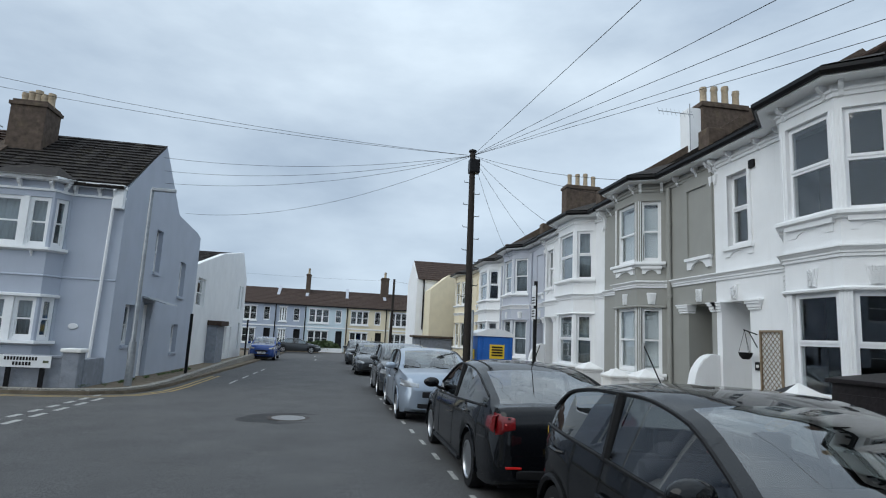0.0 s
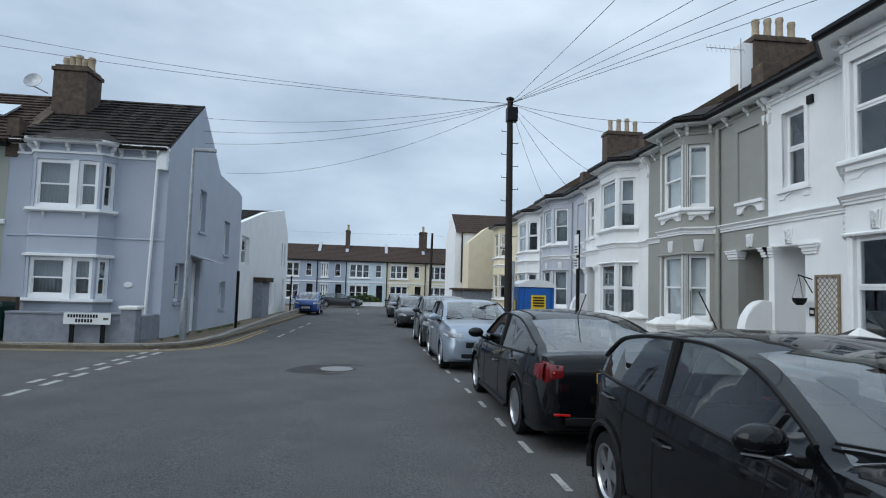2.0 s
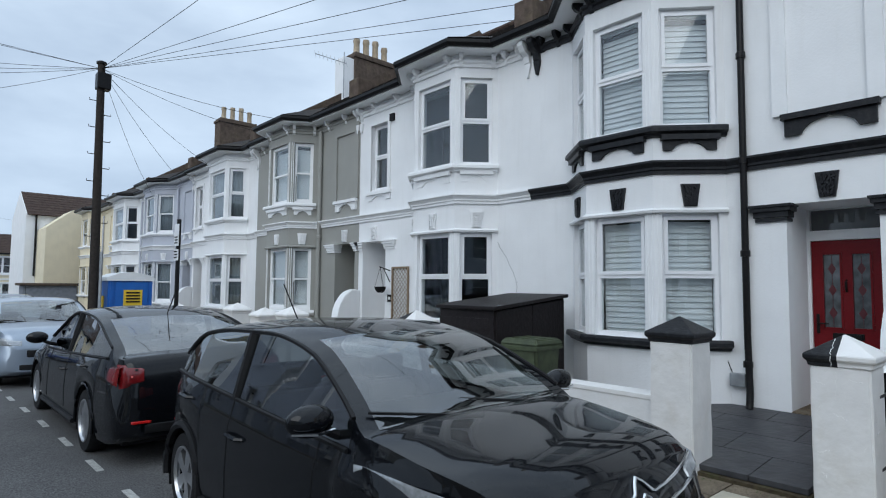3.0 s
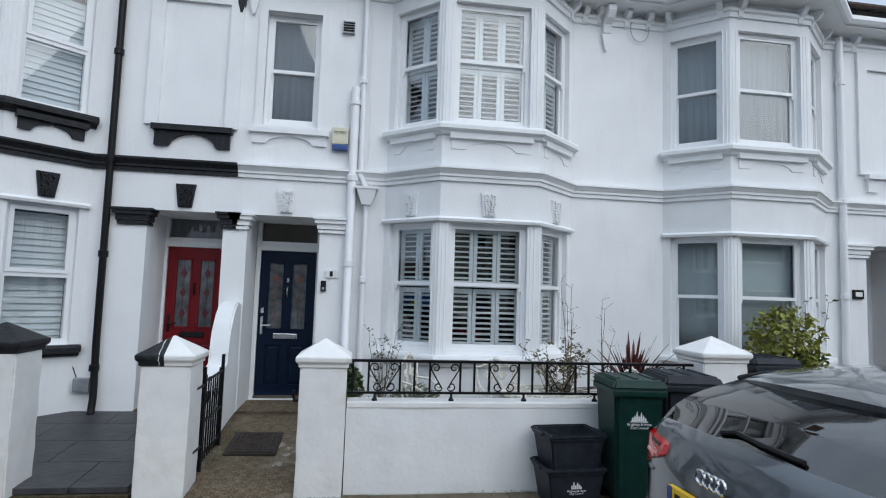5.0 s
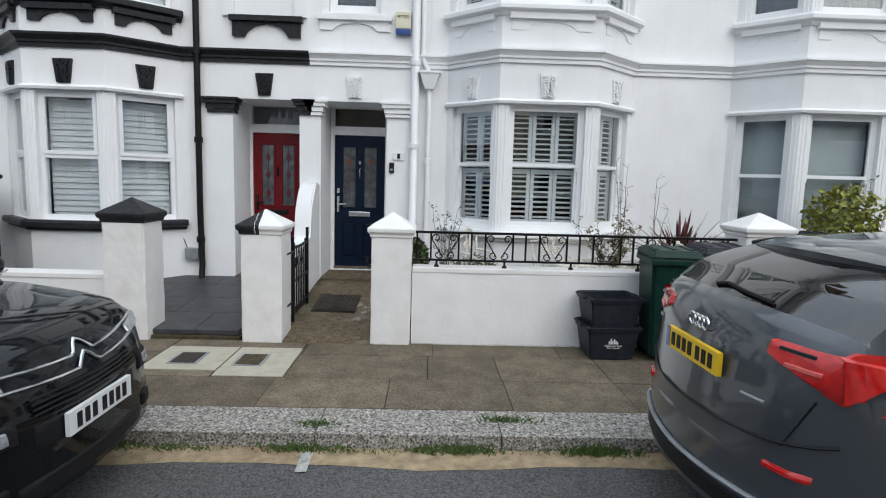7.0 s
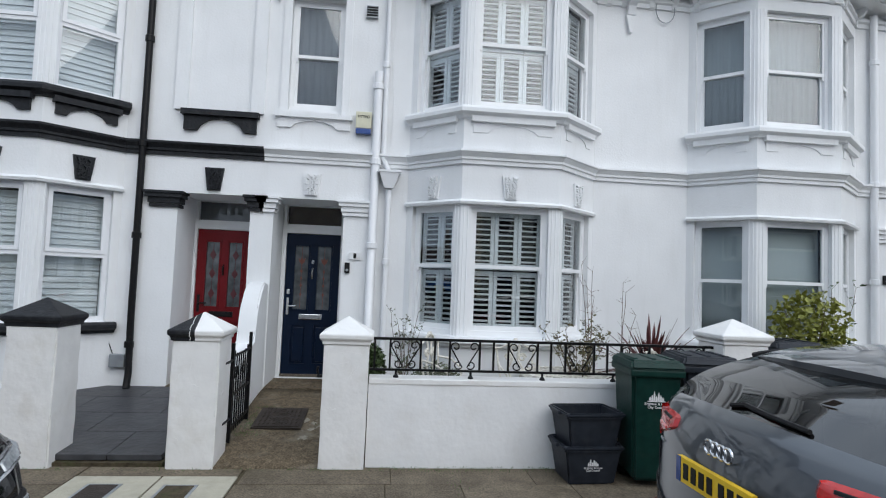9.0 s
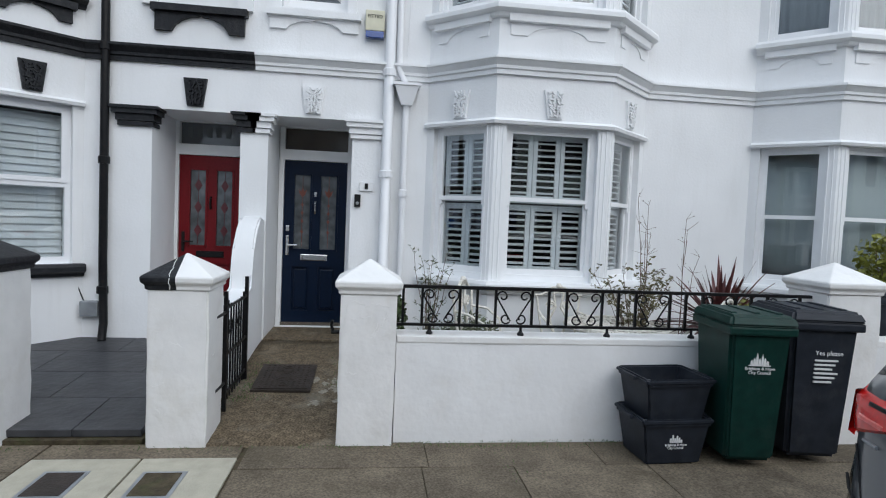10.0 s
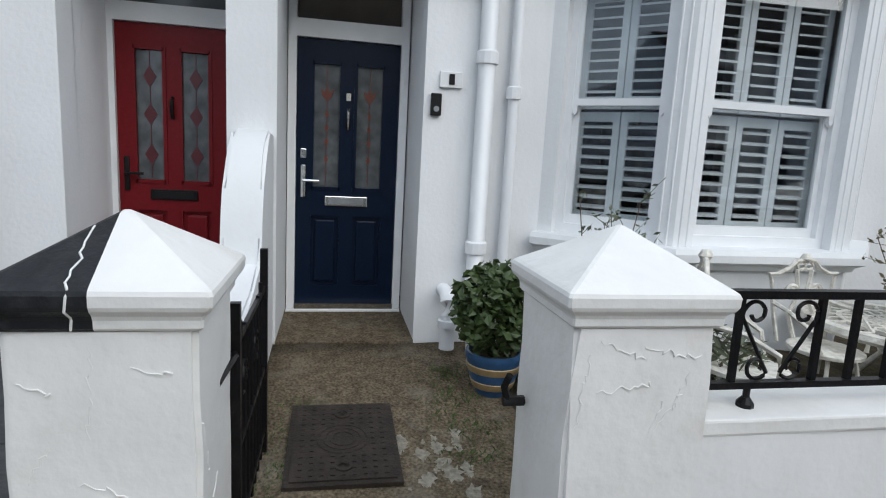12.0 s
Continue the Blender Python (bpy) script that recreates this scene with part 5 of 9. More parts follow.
def car(label, paint, length, width, wheel_r, wheels, hood, roof, belt, shape, at, heading, cab, interior=True, plate_rear=True, plate_front=True, arch_trim=False, group="parked cars", tail=None, name="car", spokes=5, glass=None, plate_z=None, style="", bow=(0.10, 0.07), front_plate_z=0.495, lens=None, rim_mat=None):
    """A car along its own y, nose at 0 and tail at -length. hood: heights of the body's top line without the cabin; roof: of the roof line;
    cab: nose-to-tail distances of windscreen foot, windscreen top, rear window top, rear window foot; shape: half width by distance."""
    th = thing(name, label, "car", (0, 0, 0), group)
    W = width / 2
    lens = lens or LIGHT_RED
    wf, wr = wheels
    R = wheel_r + 0.055
    ss = set(np.linspace(0.0, length, 30)) | {0.02, 0.06, 0.12, length - 0.02, length - 0.06, length - 0.12}
    for c in wheels:
        ss |= {c + R * math.sin(a) for a in np.linspace(-math.pi / 2, math.pi / 2, 13)}
        ss |= {c - R - 0.004, c + R + 0.004}
    ss |= set(cab)
    ss = sorted(s for s in ss if 0 <= s <= length)
    ss = [s for i, s in enumerate(ss) if i == 0 or s - ss[i - 1] > 0.003]
    sill = 0.2

    def bend(s, x):
        """Distance from the nose once nose and tail are bowed in plan."""
        q = (x / W) ** 2
        return s + bow[0] * q * max(0.0, 1 - s / 0.9) ** 2 - bow[1] * q * max(0.0, 1 - (length - s) / 0.9) ** 2

    def low(s):
        for c in wheels:
            if abs(s - c) < R:
                return wheel_r + math.sqrt(max(0, R * R - (s - c) ** 2))
        e = min(s, length - s)
        return sill + 0.10 * max(0, 1 - e / 0.35) ** 2

    def section(s):
        e0, e1 = s, length - s
        w = W * lerp_table(shape, s)
        zl, zh = low(s), lerp_table(hood, s)
        zb = min(lerp_table(belt, s), zh)
        zr = lerp_table(roof, s)
        zh = max(zh, zl + 0.05)
        zm = zl + (zb - zl) * 0.45
        inside = cab[0] < s < cab[3]
        wc = w * ((0.68 if style == "crossover" else 0.74) + 0.04 * (1 - abs(2 * (s - cab[0]) / (cab[3] - cab[0]) - 1)))
        pts = [(0.0, zl), (w * 0.80, zl), (w * 0.965, zl + 0.01), (w * 0.995, zl + (zb - zl) * 0.18), (w, zm), (w * 0.985, zl + (zb - zl) * 0.80), (w * 0.935, zb)]
        if zr > zh + 0.005 and inside:
            f = min(1.0, (zr - zh) / 0.42)
            top = w * 0.90 + (wc - w * 0.90) * f
            pts += [(top + 0.015, zr - 0.055 * f), (top * 0.88, zr - 0.012), (top * 0.5, zr + 0.012), (0.0, zr + 0.02)]
        else:
            pts += [(w * 0.905, zh - 0.004), (w * 0.80, zh + 0.012), (w * 0.45, zh + 0.03), (0.0, zh + 0.038)]
        return pts

    secs = [section(s) for s in ss]
    n = len(secs[0])
    body, side_glass, screen, rear = bmesh.new(), bmesh.new(), bmesh.new(), bmesh.new()
    pillars = [cab[1] + (cab[2] - cab[1]) * 0.36 + 0.12]

    def is_side_glass(i, j):
        a, b = ss[i], ss[i + 1]
        mid = (a + b) / 2
        if j != 6 or not (cab[0] + 0.10 < a and b < cab[3] - 0.10):
            return False
        return (secs[i][7][1] - secs[i][6][1] > 0.05) and not any(abs(mid - p) < 0.055 for p in pillars)

    def face_kind(i, j):
        a, b = ss[i], ss[i + 1]
        if is_side_glass(i, j):
            return ("side", "fore" if (a + b) / 2 < pillars[0] else "aft")
        if j >= 8 and a >= cab[0] - 1e-6 and b <= cab[1] + 1e-6:
            return "front"
        if j >= (7 if style == "crossover" else 8) and a >= cab[2] - 1e-6 and b <= cab[3] + 1e-6:
            return "rear"
        return "body"
    side_glass.free()
    bms = {"body": body, "front": screen, "rear": rear}
    for sg in (1, -1):
        for w in ("fore", "aft"):
            bms[(sg, w)] = bmesh.new()
    caches = {k: {} for k in bms}
    for sgn in (1, -1):
        def vert(kind, i, j):
            key = (sgn if secs[i][j][0] > 1e-9 else 0, i, j)
            if key not in caches[kind]:
                x, z = secs[i][j]
                caches[kind][key] = bms[kind].verts.new((sgn * x, -bend(ss[i], x), z))
            return caches[kind][key]
        for i in range(len(ss) - 1):
            for j in range(n - 1):
                kind = face_kind(i, j)
                if kind[0] == "side":
                    kind = (sgn, kind[1])
                q = [vert(kind, i, j), vert(kind, i + 1, j), vert(kind, i + 1, j + 1), vert(kind, i, j + 1)]
                if len(set(q)) == 4:
                    bms[kind].faces.new(q if sgn > 0 else q[::-1])
    for i in (0, len(ss) - 1):
        for sgn in (1, -1):
            rows = []
            for jj in range(1, n - 1):
                x, z = secs[i][jj]
                edge = caches["body"][(sgn, i, jj)]
                rows.append([body.verts.new((sgn * x * f, -bend(ss[i], x * f), z)) for f in (0.0, 0.25, 0.5, 0.75)] + [edge])
            apex = caches["body"][(0, i, n - 1)]
            for lo, hi in zip(rows, rows[1:]):
                for k in range(4):
                    body.faces.new((lo[k], lo[k + 1], hi[k + 1], hi[k]))
            for k in range(4):
                body.faces.new((rows[-1][k], rows[-1][k + 1], apex))
    bmesh.ops.remove_doubles(body, verts=body.verts, dist=0.0005)
    bmesh.ops.recalc_face_normals(body, faces=body.faces)
    b = part("body", body, paint, th, smooth=True)
    b.data.set_sharp_from_angle(angle=radians(55))
    gm = glass or CAR_GLASS
    for nm, g in [("side_window", g) for k, g in bms.items() if isinstance(k, tuple)] + [("windscreen", screen), ("rear_window", rear)]:
        if len(g.faces):
            ob = part(nm, g, gm, th, smooth=True)
            ob.data.set_sharp_from_angle(angle=radians(55))
            ob.visible_shadow = False
        else:
            g.free()
    # black line round the side windows
    for sgn in (1, -1):
        bm = bmesh.new()
        pts = [(sgn * (secs[i][6][0] + 0.004), -s, secs[i][6][1] + 0.012) for i, s in enumerate(ss) if cab[0] + 0.1 < s < cab[3] - (0.5 if style == "crossover" else 0.08)]
        tube(bm, pts, 0.014, 5)
        pts = [(sgn * (secs[i][7][0] + 0.006), -s, secs[i][7][1] + 0.004) for i, s in enumerate(ss) if cab[0] + 0.1 < s < cab[3] - (0.5 if style == "crossover" else 0.08)]
        tube(bm, pts, 0.014, 5)
        part("window_trim", bm, TRIM, th)
        bm = bmesh.new()
        for p in pillars:
            k = min(range(len(ss)), key=lambda q: abs(ss[q] - p))
            tube(bm, [(sgn * (secs[k][6][0] - 0.01), -p, secs[k][6][1]), (sgn * (secs[k][7][0] + 0.0), -p, secs[k][7][1])], 0.035, 6)
        part("pillar", bm, TRIM, th)
        # door cuts and handles
        for p in (cab[0] + 0.42, pillars[0], min(cab[3] - 0.3, wr - R * 0.2)):
            k = min(range(len(ss)), key=lambda q: abs(ss[q] - p))
            if low(ss[k]) < 0.4:
                part("door_seam", tube(bmesh.new(), [(sgn * (x - 0.0015), -ss[k], z) for x, z in secs[k][3:7]], 0.006, 4), INK, th)
        for p in (pillars[0] - 0.14, min(cab[3] - 0.55, wr - 0.12)):
            k = min(range(len(ss)), key=lambda q: abs(ss[q] - p))
            x, z = secs[k][5]
            bm = bmesh.new()
            tube(bm, [(sgn * (x - 0.01), -ss[k] + 0.10, z - 0.04), (sgn * (x + 0.035), -ss[k] + 0.07, z - 0.035), (sgn * (x + 0.035), -ss[k] - 0.07, z - 0.03), (sgn * (x - 0.01), -ss[k] - 0.10, z - 0.03)], 0.014, 6)
            part("door_handle", bm, paint, th, smooth=True)
        # mirror
        k = min(range(len(ss)), key=lambda q: abs(ss[q] - cab[0] - 0.24))
        x, z = secs[k][6][0], secs[k][6][1] + 0.035
        bm = bmesh.new()
        bmesh.ops.create_icosphere(bm, subdivisions=3, radius=1, matrix=Matrix.Translation((sgn * (x + 0.135), -ss[k], z + 0.11)) @ Matrix.Diagonal((0.125, 0.07, 0.078, 1)))
        mir = part("mirror", bm, paint, th, smooth=True)
        part("mirror_stalk", tube(bmesh.new(), [(sgn * (x - 0.02), -ss[k], z + 0.02), (sgn * (x + 0.08), -ss[k], z + 0.07)], 0.025, 6), TRIM, mir)
        if arch_trim:
            part("mirror_strip", tube(bmesh.new(), [(sgn * (x + 0.04), -ss[k] + 0.07, z + 0.07), (sgn * (x + 0.14), -ss[k] + 0.082, z + 0.062), (sgn * (x + 0.25), -ss[k] + 0.04, z + 0.07)], 0.008, 5), CHROME, mir)
        # sill and arch trim
        bm = bmesh.new()
        pts = [(sgn * (secs[i][3][0] - 0.004), -s, low(s) + 0.05) for i, s in enumerate(ss) if wf + R + 0.02 < s < wr - R - 0.02]
        tube(bm, pts, 0.05 if arch_trim else 0.03, 6)
        part("side_skirt", bm, TRIM, th, smooth=True)
        for c in wheels:
            bm = bmesh.new()
            arc = [(sgn * (W * lerp_table(shape, c) * 0.985), -(c + (R + 0.005) * math.sin(a)), wheel_r + (R + 0.005) * math.cos(a)) for a in np.linspace(-1.75, 1.75, 17)]
            tube(bm, arc, 0.03 if arch_trim else 0.014, 6)
            part("wheel_arch", bm, TRIM if arch_trim else paint, th, smooth=True)
            # inner arch liner
            bm = bmesh.new()
            rings = []
            for xx in (0.35, 0.97):
                rings.append([bm.verts.new((sgn * W * lerp_table(shape, c) * xx, -(c + R * 0.995 * math.sin(a)), wheel_r + R * 0.995 * math.cos(a))) for a in np.linspace(-2.0, 2.0, 15)])
            for k2 in range(14):
                bm.faces.new((rings[0][k2], rings[0][k2 + 1], rings[1][k2 + 1], rings[1][k2]))
            bm.faces.new(rings[0])
            part("arch_liner", bm, INK, th)
            # wheel
            mw = Matrix.Translation((sgn * (W * lerp_table(shape, c) - 0.12), -c, wheel_r)) @ Matrix.Rotation(radians(90) * sgn, 4, "Y")
            wob = part("wheel", lathe(bmesh.new(), [(wheel_r * 0.66, -0.10), (wheel_r * 0.93, -0.10), (wheel_r, -0.06), (wheel_r, 0.06), (wheel_r * 0.95, 0.095), (wheel_r * 0.70, 0.10), (wheel_r * 0.66, 0.085)], (0, 0, 0), 32, mw, False), RUBBER, th, smooth=True)
            part("brake_disc", lathe(bmesh.new(), [(0.01, 0.0), (wheel_r * 0.62, 0.0), (wheel_r * 0.62, 0.02), (0.01, 0.02)], (0, 0, 0), 20, mw), INK, wob)
            bm = bmesh.new()
            lathe(bm, [(wheel_r * 0.60, 0.06), (wheel_r * 0.68, 0.06), (wheel_r * 0.68, 0.102), (wheel_r * 0.64, 0.104), (wheel_r * 0.60, 0.085)], (0, 0, 0), 32, mw, False)
            lathe(bm, [(0.01, 0.03), (wheel_r * 0.17, 0.03), (wheel_r * 0.16, 0.085), (0.01, 0.09)], (0, 0, 0), 16, mw)
            for q in range(spokes):
                ma = mw @ Matrix.Rotation(2 * math.pi * q / spokes + 0.3, 4, "Z")
                prism(bm, [(wheel_r * 0.12, -0.035), (wheel_r * 0.65, -0.055), (wheel_r * 0.65, 0.055), (wheel_r * 0.12, 0.035)], 0.05, 0.085, "z", ma)
            part("rim", bm, rim_mat or ALLOY, wob, smooth=True)
    # underbody
    part("underbody", boxed(-W * 0.8, W * 0.8, -length + 0.25, -0.25, 0.19, 0.42), INK, th)
    if interior:
        for x in (-0.36, 0.36):
            for s, hh in ((cab[1] + 0.55, 0.58), (cab[2] - 0.35, 0.5)):
                bm = bmesh.new()
                box(bm, x - 0.24, x + 0.24, -s - 0.12, -s + 0.0, 0.45, 0.45 + hh, bevel=0.05)
                box(bm, x - 0.13, x + 0.13, -s - 0.12, -s - 0.03, 0.47 + hh, 0.64 + hh, bevel=0.04)
                part("seat", bm, TRIM, th, smooth=True)
        part("dashboard", boxed(-W * 0.8, W * 0.8, -cab[0] - 0.75, -cab[0] - 0.1, 0.6, lerp_table(hood, cab[0]) - 0.02, bevel=0.06), TRIM, th)
        part("steering_wheel", lathe(bmesh.new(), [(0.16, -0.014), (0.185, -0.014), (0.185, 0.014), (0.16, 0.014), (0.16, -0.014)], (0, 0, 0), 20, cap=False, m=Matrix.Translation((0.36, -cab[0] - 0.85, lerp_table(hood, cab[0]) - 0.02)) @ Matrix.Rotation(radians(65), 4, "X")), TRIM, th, smooth=True)
        # wipers
        for x in (-0.45, 0.15):
            zc = lerp_table(hood, cab[0]) + 0.05
            part("wiper", tube(bmesh.new(), [(x, -cab[0] + 0.03, zc - 0.035), (x + 0.3, -cab[0] - 0.04, zc - 0.002), (x + 0.55, -cab[0] - 0.10, zc + 0.028)], 0.008, 5), TRIM, th)

    def nose(s, frac):
        """Half width and height on the body at distance s from the nose, at a share of the height of its side."""
        p = section(s)
        return p[4][0], p[4][1]
    def front_s(x, z):
        """How far behind the nose the skin lies at a half width and height."""
        s = 0.0
        while s < 1.0:
            hz, wz = lerp_table(hood, s), W * lerp_table(shape, s)
            crown = hz + 0.034 * max(0, 1 - abs(x) / (0.9 * wz))
            if crown >= z and wz * (0.985 if z < 0.8 * hz else 0.945) >= abs(x):
                break
            s += 0.003
        return bend(s, x)

    def tail_s(x, z):
        s = length
        while s > length - 1.0:
            hz, wz = lerp_table(hood, s), W * lerp_table(shape, s)
            crown = hz + 0.034 * max(0, 1 - abs(x) / (0.9 * wz))
            if crown >= z and wz * (0.985 if z < 0.8 * hz else 0.945) >= abs(x):
                break
            s -= 0.003
        return bend(s, x)

    def skin_patch(name, x0, x1, low, high, mat, parent, sgn, rear, lift=0.008, nx=12, nz=5, label=""):
        """A panel that lies on the nose or tail, between two outlines low(x) and high(x); it has a rim that sinks into the body."""
        bm = bmesh.new()
        grid = []
        for i in range(nx + 1):
            x = x0 + (x1 - x0) * i / nx
            col = []
            for j in range(nz + 1):
                z = low(x) + (high(x) - low(x)) * j / nz
                y = -tail_s(x, z) - lift if rear else -front_s(x, z) + lift
                if i in (0, nx) or j in (0, nz):
                    y += 0.03 if rear else -0.03
                col.append(bm.verts.new((sgn * (x + (0.004 if i > nx * 0.7 else 0)), y, z)))
            grid.append(col)
        for i in range(nx):
            for j in range(nz):
                bm.faces.new((grid[i][j], grid[i + 1][j], grid[i + 1][j + 1], grid[i][j + 1]))
        return part(name, bm, mat, parent, label, smooth=True)
    # lamps, grille and plates
    zf, zr2 = lerp_table(hood, 0.1), lerp_table(hood, length - 0.05)
    for sgn in (1, -1):
        if style != "chevron":
            skin_patch("headlight", W * 0.50, W * 0.93, lambda x: zf - 0.17 + 0.10 * (x / W - 0.5), lambda x: zf - 0.05 + 0.12 * (x / W - 0.5), LIGHT_CLEAR, th, sgn, False)
        z0 = tail[0] if tail else zr2 - 0.28
        z1 = tail[1] if tail else zr2 - 0.03
        inner = tail[2] if tail else 0.62
        tl = skin_patch("tail_light", W * inner, W * (0.955 if style == "crossover" else 0.89), lambda x: z0 + (0.14 if style == "crossover" else 0.05) * (1 - (x / W - inner) / (0.96 - inner)) ** 1.5, lambda x: z1 - 0.03 * (1 - (x / W - inner) / (0.96 - inner)), lens, th, sgn, True, 0.012)
        if tail:
            # the lamp's wrap along the side
            rise = 0.13 if style == "crossover" else 0.05
            bm = bmesh.new()
            rows = []
            for f in np.linspace(0, 1, 9):
                q = length - 0.06 - 0.22 * f
                x = W * lerp_table(shape, q) * 0.998 + 0.006
                rows.append([bm.verts.new((sgn * (x - dx), -bend(q, x), z)) for dx, z in ((0.03, z0 + 0.02 + rise * f), (0.0, z0 + 0.03 + rise * f), (0.01, (z0 + z1 + rise * f) / 2), (0.02, z1 - 0.035 - 0.02 * f), (0.05, z1 - 0.025 - 0.02 * f))])
            for a, b2 in zip(rows, rows[1:]):
                for k in range(4):
                    bm.faces.new((a[k], b2[k], b2[k + 1], a[k + 1]))
            part("side_lamp", bm, lens, th, smooth=True)
        skin_patch("reflector", W * (inner + 0.12), W * 0.80, lambda x: z0 + (z1 - z0) * 0.42, lambda x: z0 + (z1 - z0) * 0.58, LIGHT_PINK, tl, sgn, True, 0.018, 8, 3)
        skin_patch("dark_lens", W * (inner + 0.07), W * 0.76, lambda x: z0 + (z1 - z0) * 0.68, lambda x: z0 + (z1 - z0) * 0.82, INK, tl, sgn, True, 0.017, 8, 3)
        skin_patch("rear_reflector", W * 0.58, W * 0.80, lambda x: (0.60 if style == "crossover" else 0.415), lambda x: (0.645 if style == "crossover" else 0.455), LIGHT_RED, th, sgn, True, 0.016, 6, 3)
    skin_patch("grille", -W * 0.5, W * 0.5, lambda x: zf - 0.36, lambda x: zf - 0.20, TRIM, th, 1, False, 0.010)
    skin_patch("bumper_grille", -W * 0.62, W * 0.62, lambda x: 0.31, lambda x: 0.43, TRIM, th, 1, False, 0.010)
    skin_patch("rear_bumper_trim", -W * 0.74, W * 0.74, lambda x: 0.31, lambda x: 0.43, TRIM, th, 1, True, 0.010)
    if plate_front:
        zz, yn = front_plate_z, 0.004 - front_s(0.0, front_plate_z)
        p = part("number_plate", boxed(-0.26, 0.26, yn, yn + 0.022, zz - 0.055, zz + 0.055), PLATE_W, th)
        for k in range(7):
            x = -0.21 + k * 0.06 + (0.02 if k > 3 else 0)
            part("bar", boxed(x, x + 0.036, yn + 0.02, yn + 0.025, zz - 0.036, zz + 0.036), INK, p)
    if plate_rear:
        zz = plate_z or (tail[0] if tail else zr2 - 0.28) - 0.04
        yp = max(tail_s(0.0, zz - 0.05), tail_s(0.0, zz + 0.05))
        p = part("number_plate", boxed(-0.26, 0.26, -yp - 0.014, -yp + 0.012, zz - 0.055, zz + 0.055), PLATE_Y, th)
        part("bar", boxed(-0.26, -0.225, -yp - 0.017, -yp - 0.01, zz - 0.055, zz + 0.055), PAINT_BLUE, p)
        for k in range(7):
            x = -0.20 + k * 0.06 + (0.02 if k > 3 else 0)
            part("bar", boxed(x, x + 0.036, -yp - 0.018, -yp - 0.01, zz - 0.034, zz + 0.034), INK, p)
    if style == "chevron":
        # two bright strips that rise to a double chevron at the middle
        for z0 in (0.865, 0.805):
            for sg in (1, -1):
                pts = []
                for x, dz in ((0.0, 0.062), (0.03, 0.045), (0.065, 0.012), (0.085, 0.0), (0.2, 0.003), (0.35, 0.010), (0.5, 0.022), (0.64, 0.04)):
                    pts.append((sg * x, -front_s(x, z0 + dz) + 0.010, z0 + dz))
                part("chrome_strip", tube(bmesh.new(), pts, 0.0085, 6), CHROME, th, smooth=True)
        for sg in (1, -1):
            skin_patch("day_light", 0.46, 0.845, lambda x: 0.815 + 0.10 * (x - 0.4), lambda x: 0.865 + 0.16 * (x - 0.4), LIGHT_CLEAR, th, sg, False, 0.014, 18)
            skin_patch("lamp_pod", 0.46, 0.79, lambda x: 0.59, lambda x: 0.73, TRIM, th, sg, False, 0.012)
            skin_patch("headlight", 0.52, 0.74, lambda x: 0.62, lambda x: 0.70, LIGHT_CLEAR, th, sg, False, 0.020)
            skin_patch("fog_lamp", 0.52, 0.76, lambda x: 0.36, lambda x: 0.46, TRIM, th, sg, False, 0.014)
        for k in range(4):
            pts = [(x, -front_s(abs(x), 0.70 + k * 0.022) + 0.012, 0.70 + k * 0.022) for x in np.linspace(-0.4, 0.4, 9)]
            part("grille_bar", tube(bmesh.new(), pts, 0.005, 4), INK, th)
    if style == "crossover":
        # spoiler over the rear window, wiper, badge, bright bumper strip
        zr = lerp_table(roof, cab[2])

        def pane_s(z):
            s = cab[3]
            while s > cab[2] and lerp_table(roof, s) + 0.02 < z:
                s -= 0.004
            return s
        bm = bmesh.new()
        rows = []
        for x in np.linspace(-0.60, 0.60, 13):
            d = 0.10 * (x / 0.6) ** 2
            drop = 0.03 * (x / 0.6) ** 2
            rows.append([bm.verts.new((x, -y + d, z - drop)) for y, z in ((cab[2] - 0.10, zr + 0.030), (cab[2] + 0.08, zr + 0.016), (cab[2] + 0.15, zr + 0.002), (cab[2] + 0.14, zr - 0.040), (cab[2] + 0.04, zr - 0.060))])
        for a, b2 in zip(rows, rows[1:]):
            for k in range(5):
                bm.faces.new((a[k], b2[k], b2[(k + 1) % 5], a[(k + 1) % 5]))
        bm.faces.new(rows[0])
        bm.faces.new(rows[-1][::-1])
        part("spoiler", bm, paint, th, smooth=True)
        pts = [(x, -bend(pane_s(z), x) - 0.022, z) for x, z in ((-0.16, 1.245), (-0.08, 1.262), (0.08, 1.252), (0.30, 1.243))]
        part("wiper", tube(bmesh.new(), pts, 0.011, 6), TRIM, th)
        zc, yc = 1.085, -tail_s(0.0, 1.085) - 0.010
        for k in range(4):
            loop = [(-0.066 + k * 0.044 + 0.030 * math.cos(a), yc, zc + 0.030 * math.sin(a)) for a in np.linspace(0, 2 * math.pi, 17)]
            part("badge_ring", tube(bmesh.new(), loop, 0.0055, 6), CHROME, th, smooth=True)
        for x0, x1, z in ((0.38, 0.50, 0.86), (-0.66, -0.58, 0.97)):
            pts = [(x, -tail_s(abs(x), z) - 0.003, z) for x in np.linspace(x0, x1, 5)]
            part("bar", tube(bmesh.new(), pts, 0.007, 6), STEEL, th)
        pts = [(x, -tail_s(abs(x), 0.44) - 0.010, 0.44 + 0.02 * abs(x)) for x in np.linspace(-0.76, 0.76, 21)]
        part("bumper_strip", tube(bmesh.new(), pts, 0.013, 6), STEEL, th, smooth=True)
        pts = [(x, -tail_s(abs(x), 0.70) - 0.002, 0.70 + 0.10 * (abs(x) / 0.8) ** 4) for x in np.linspace(-0.78, 0.78, 25)]
        part("bumper_seam", tube(bmesh.new(), pts, 0.006, 4), INK, th)
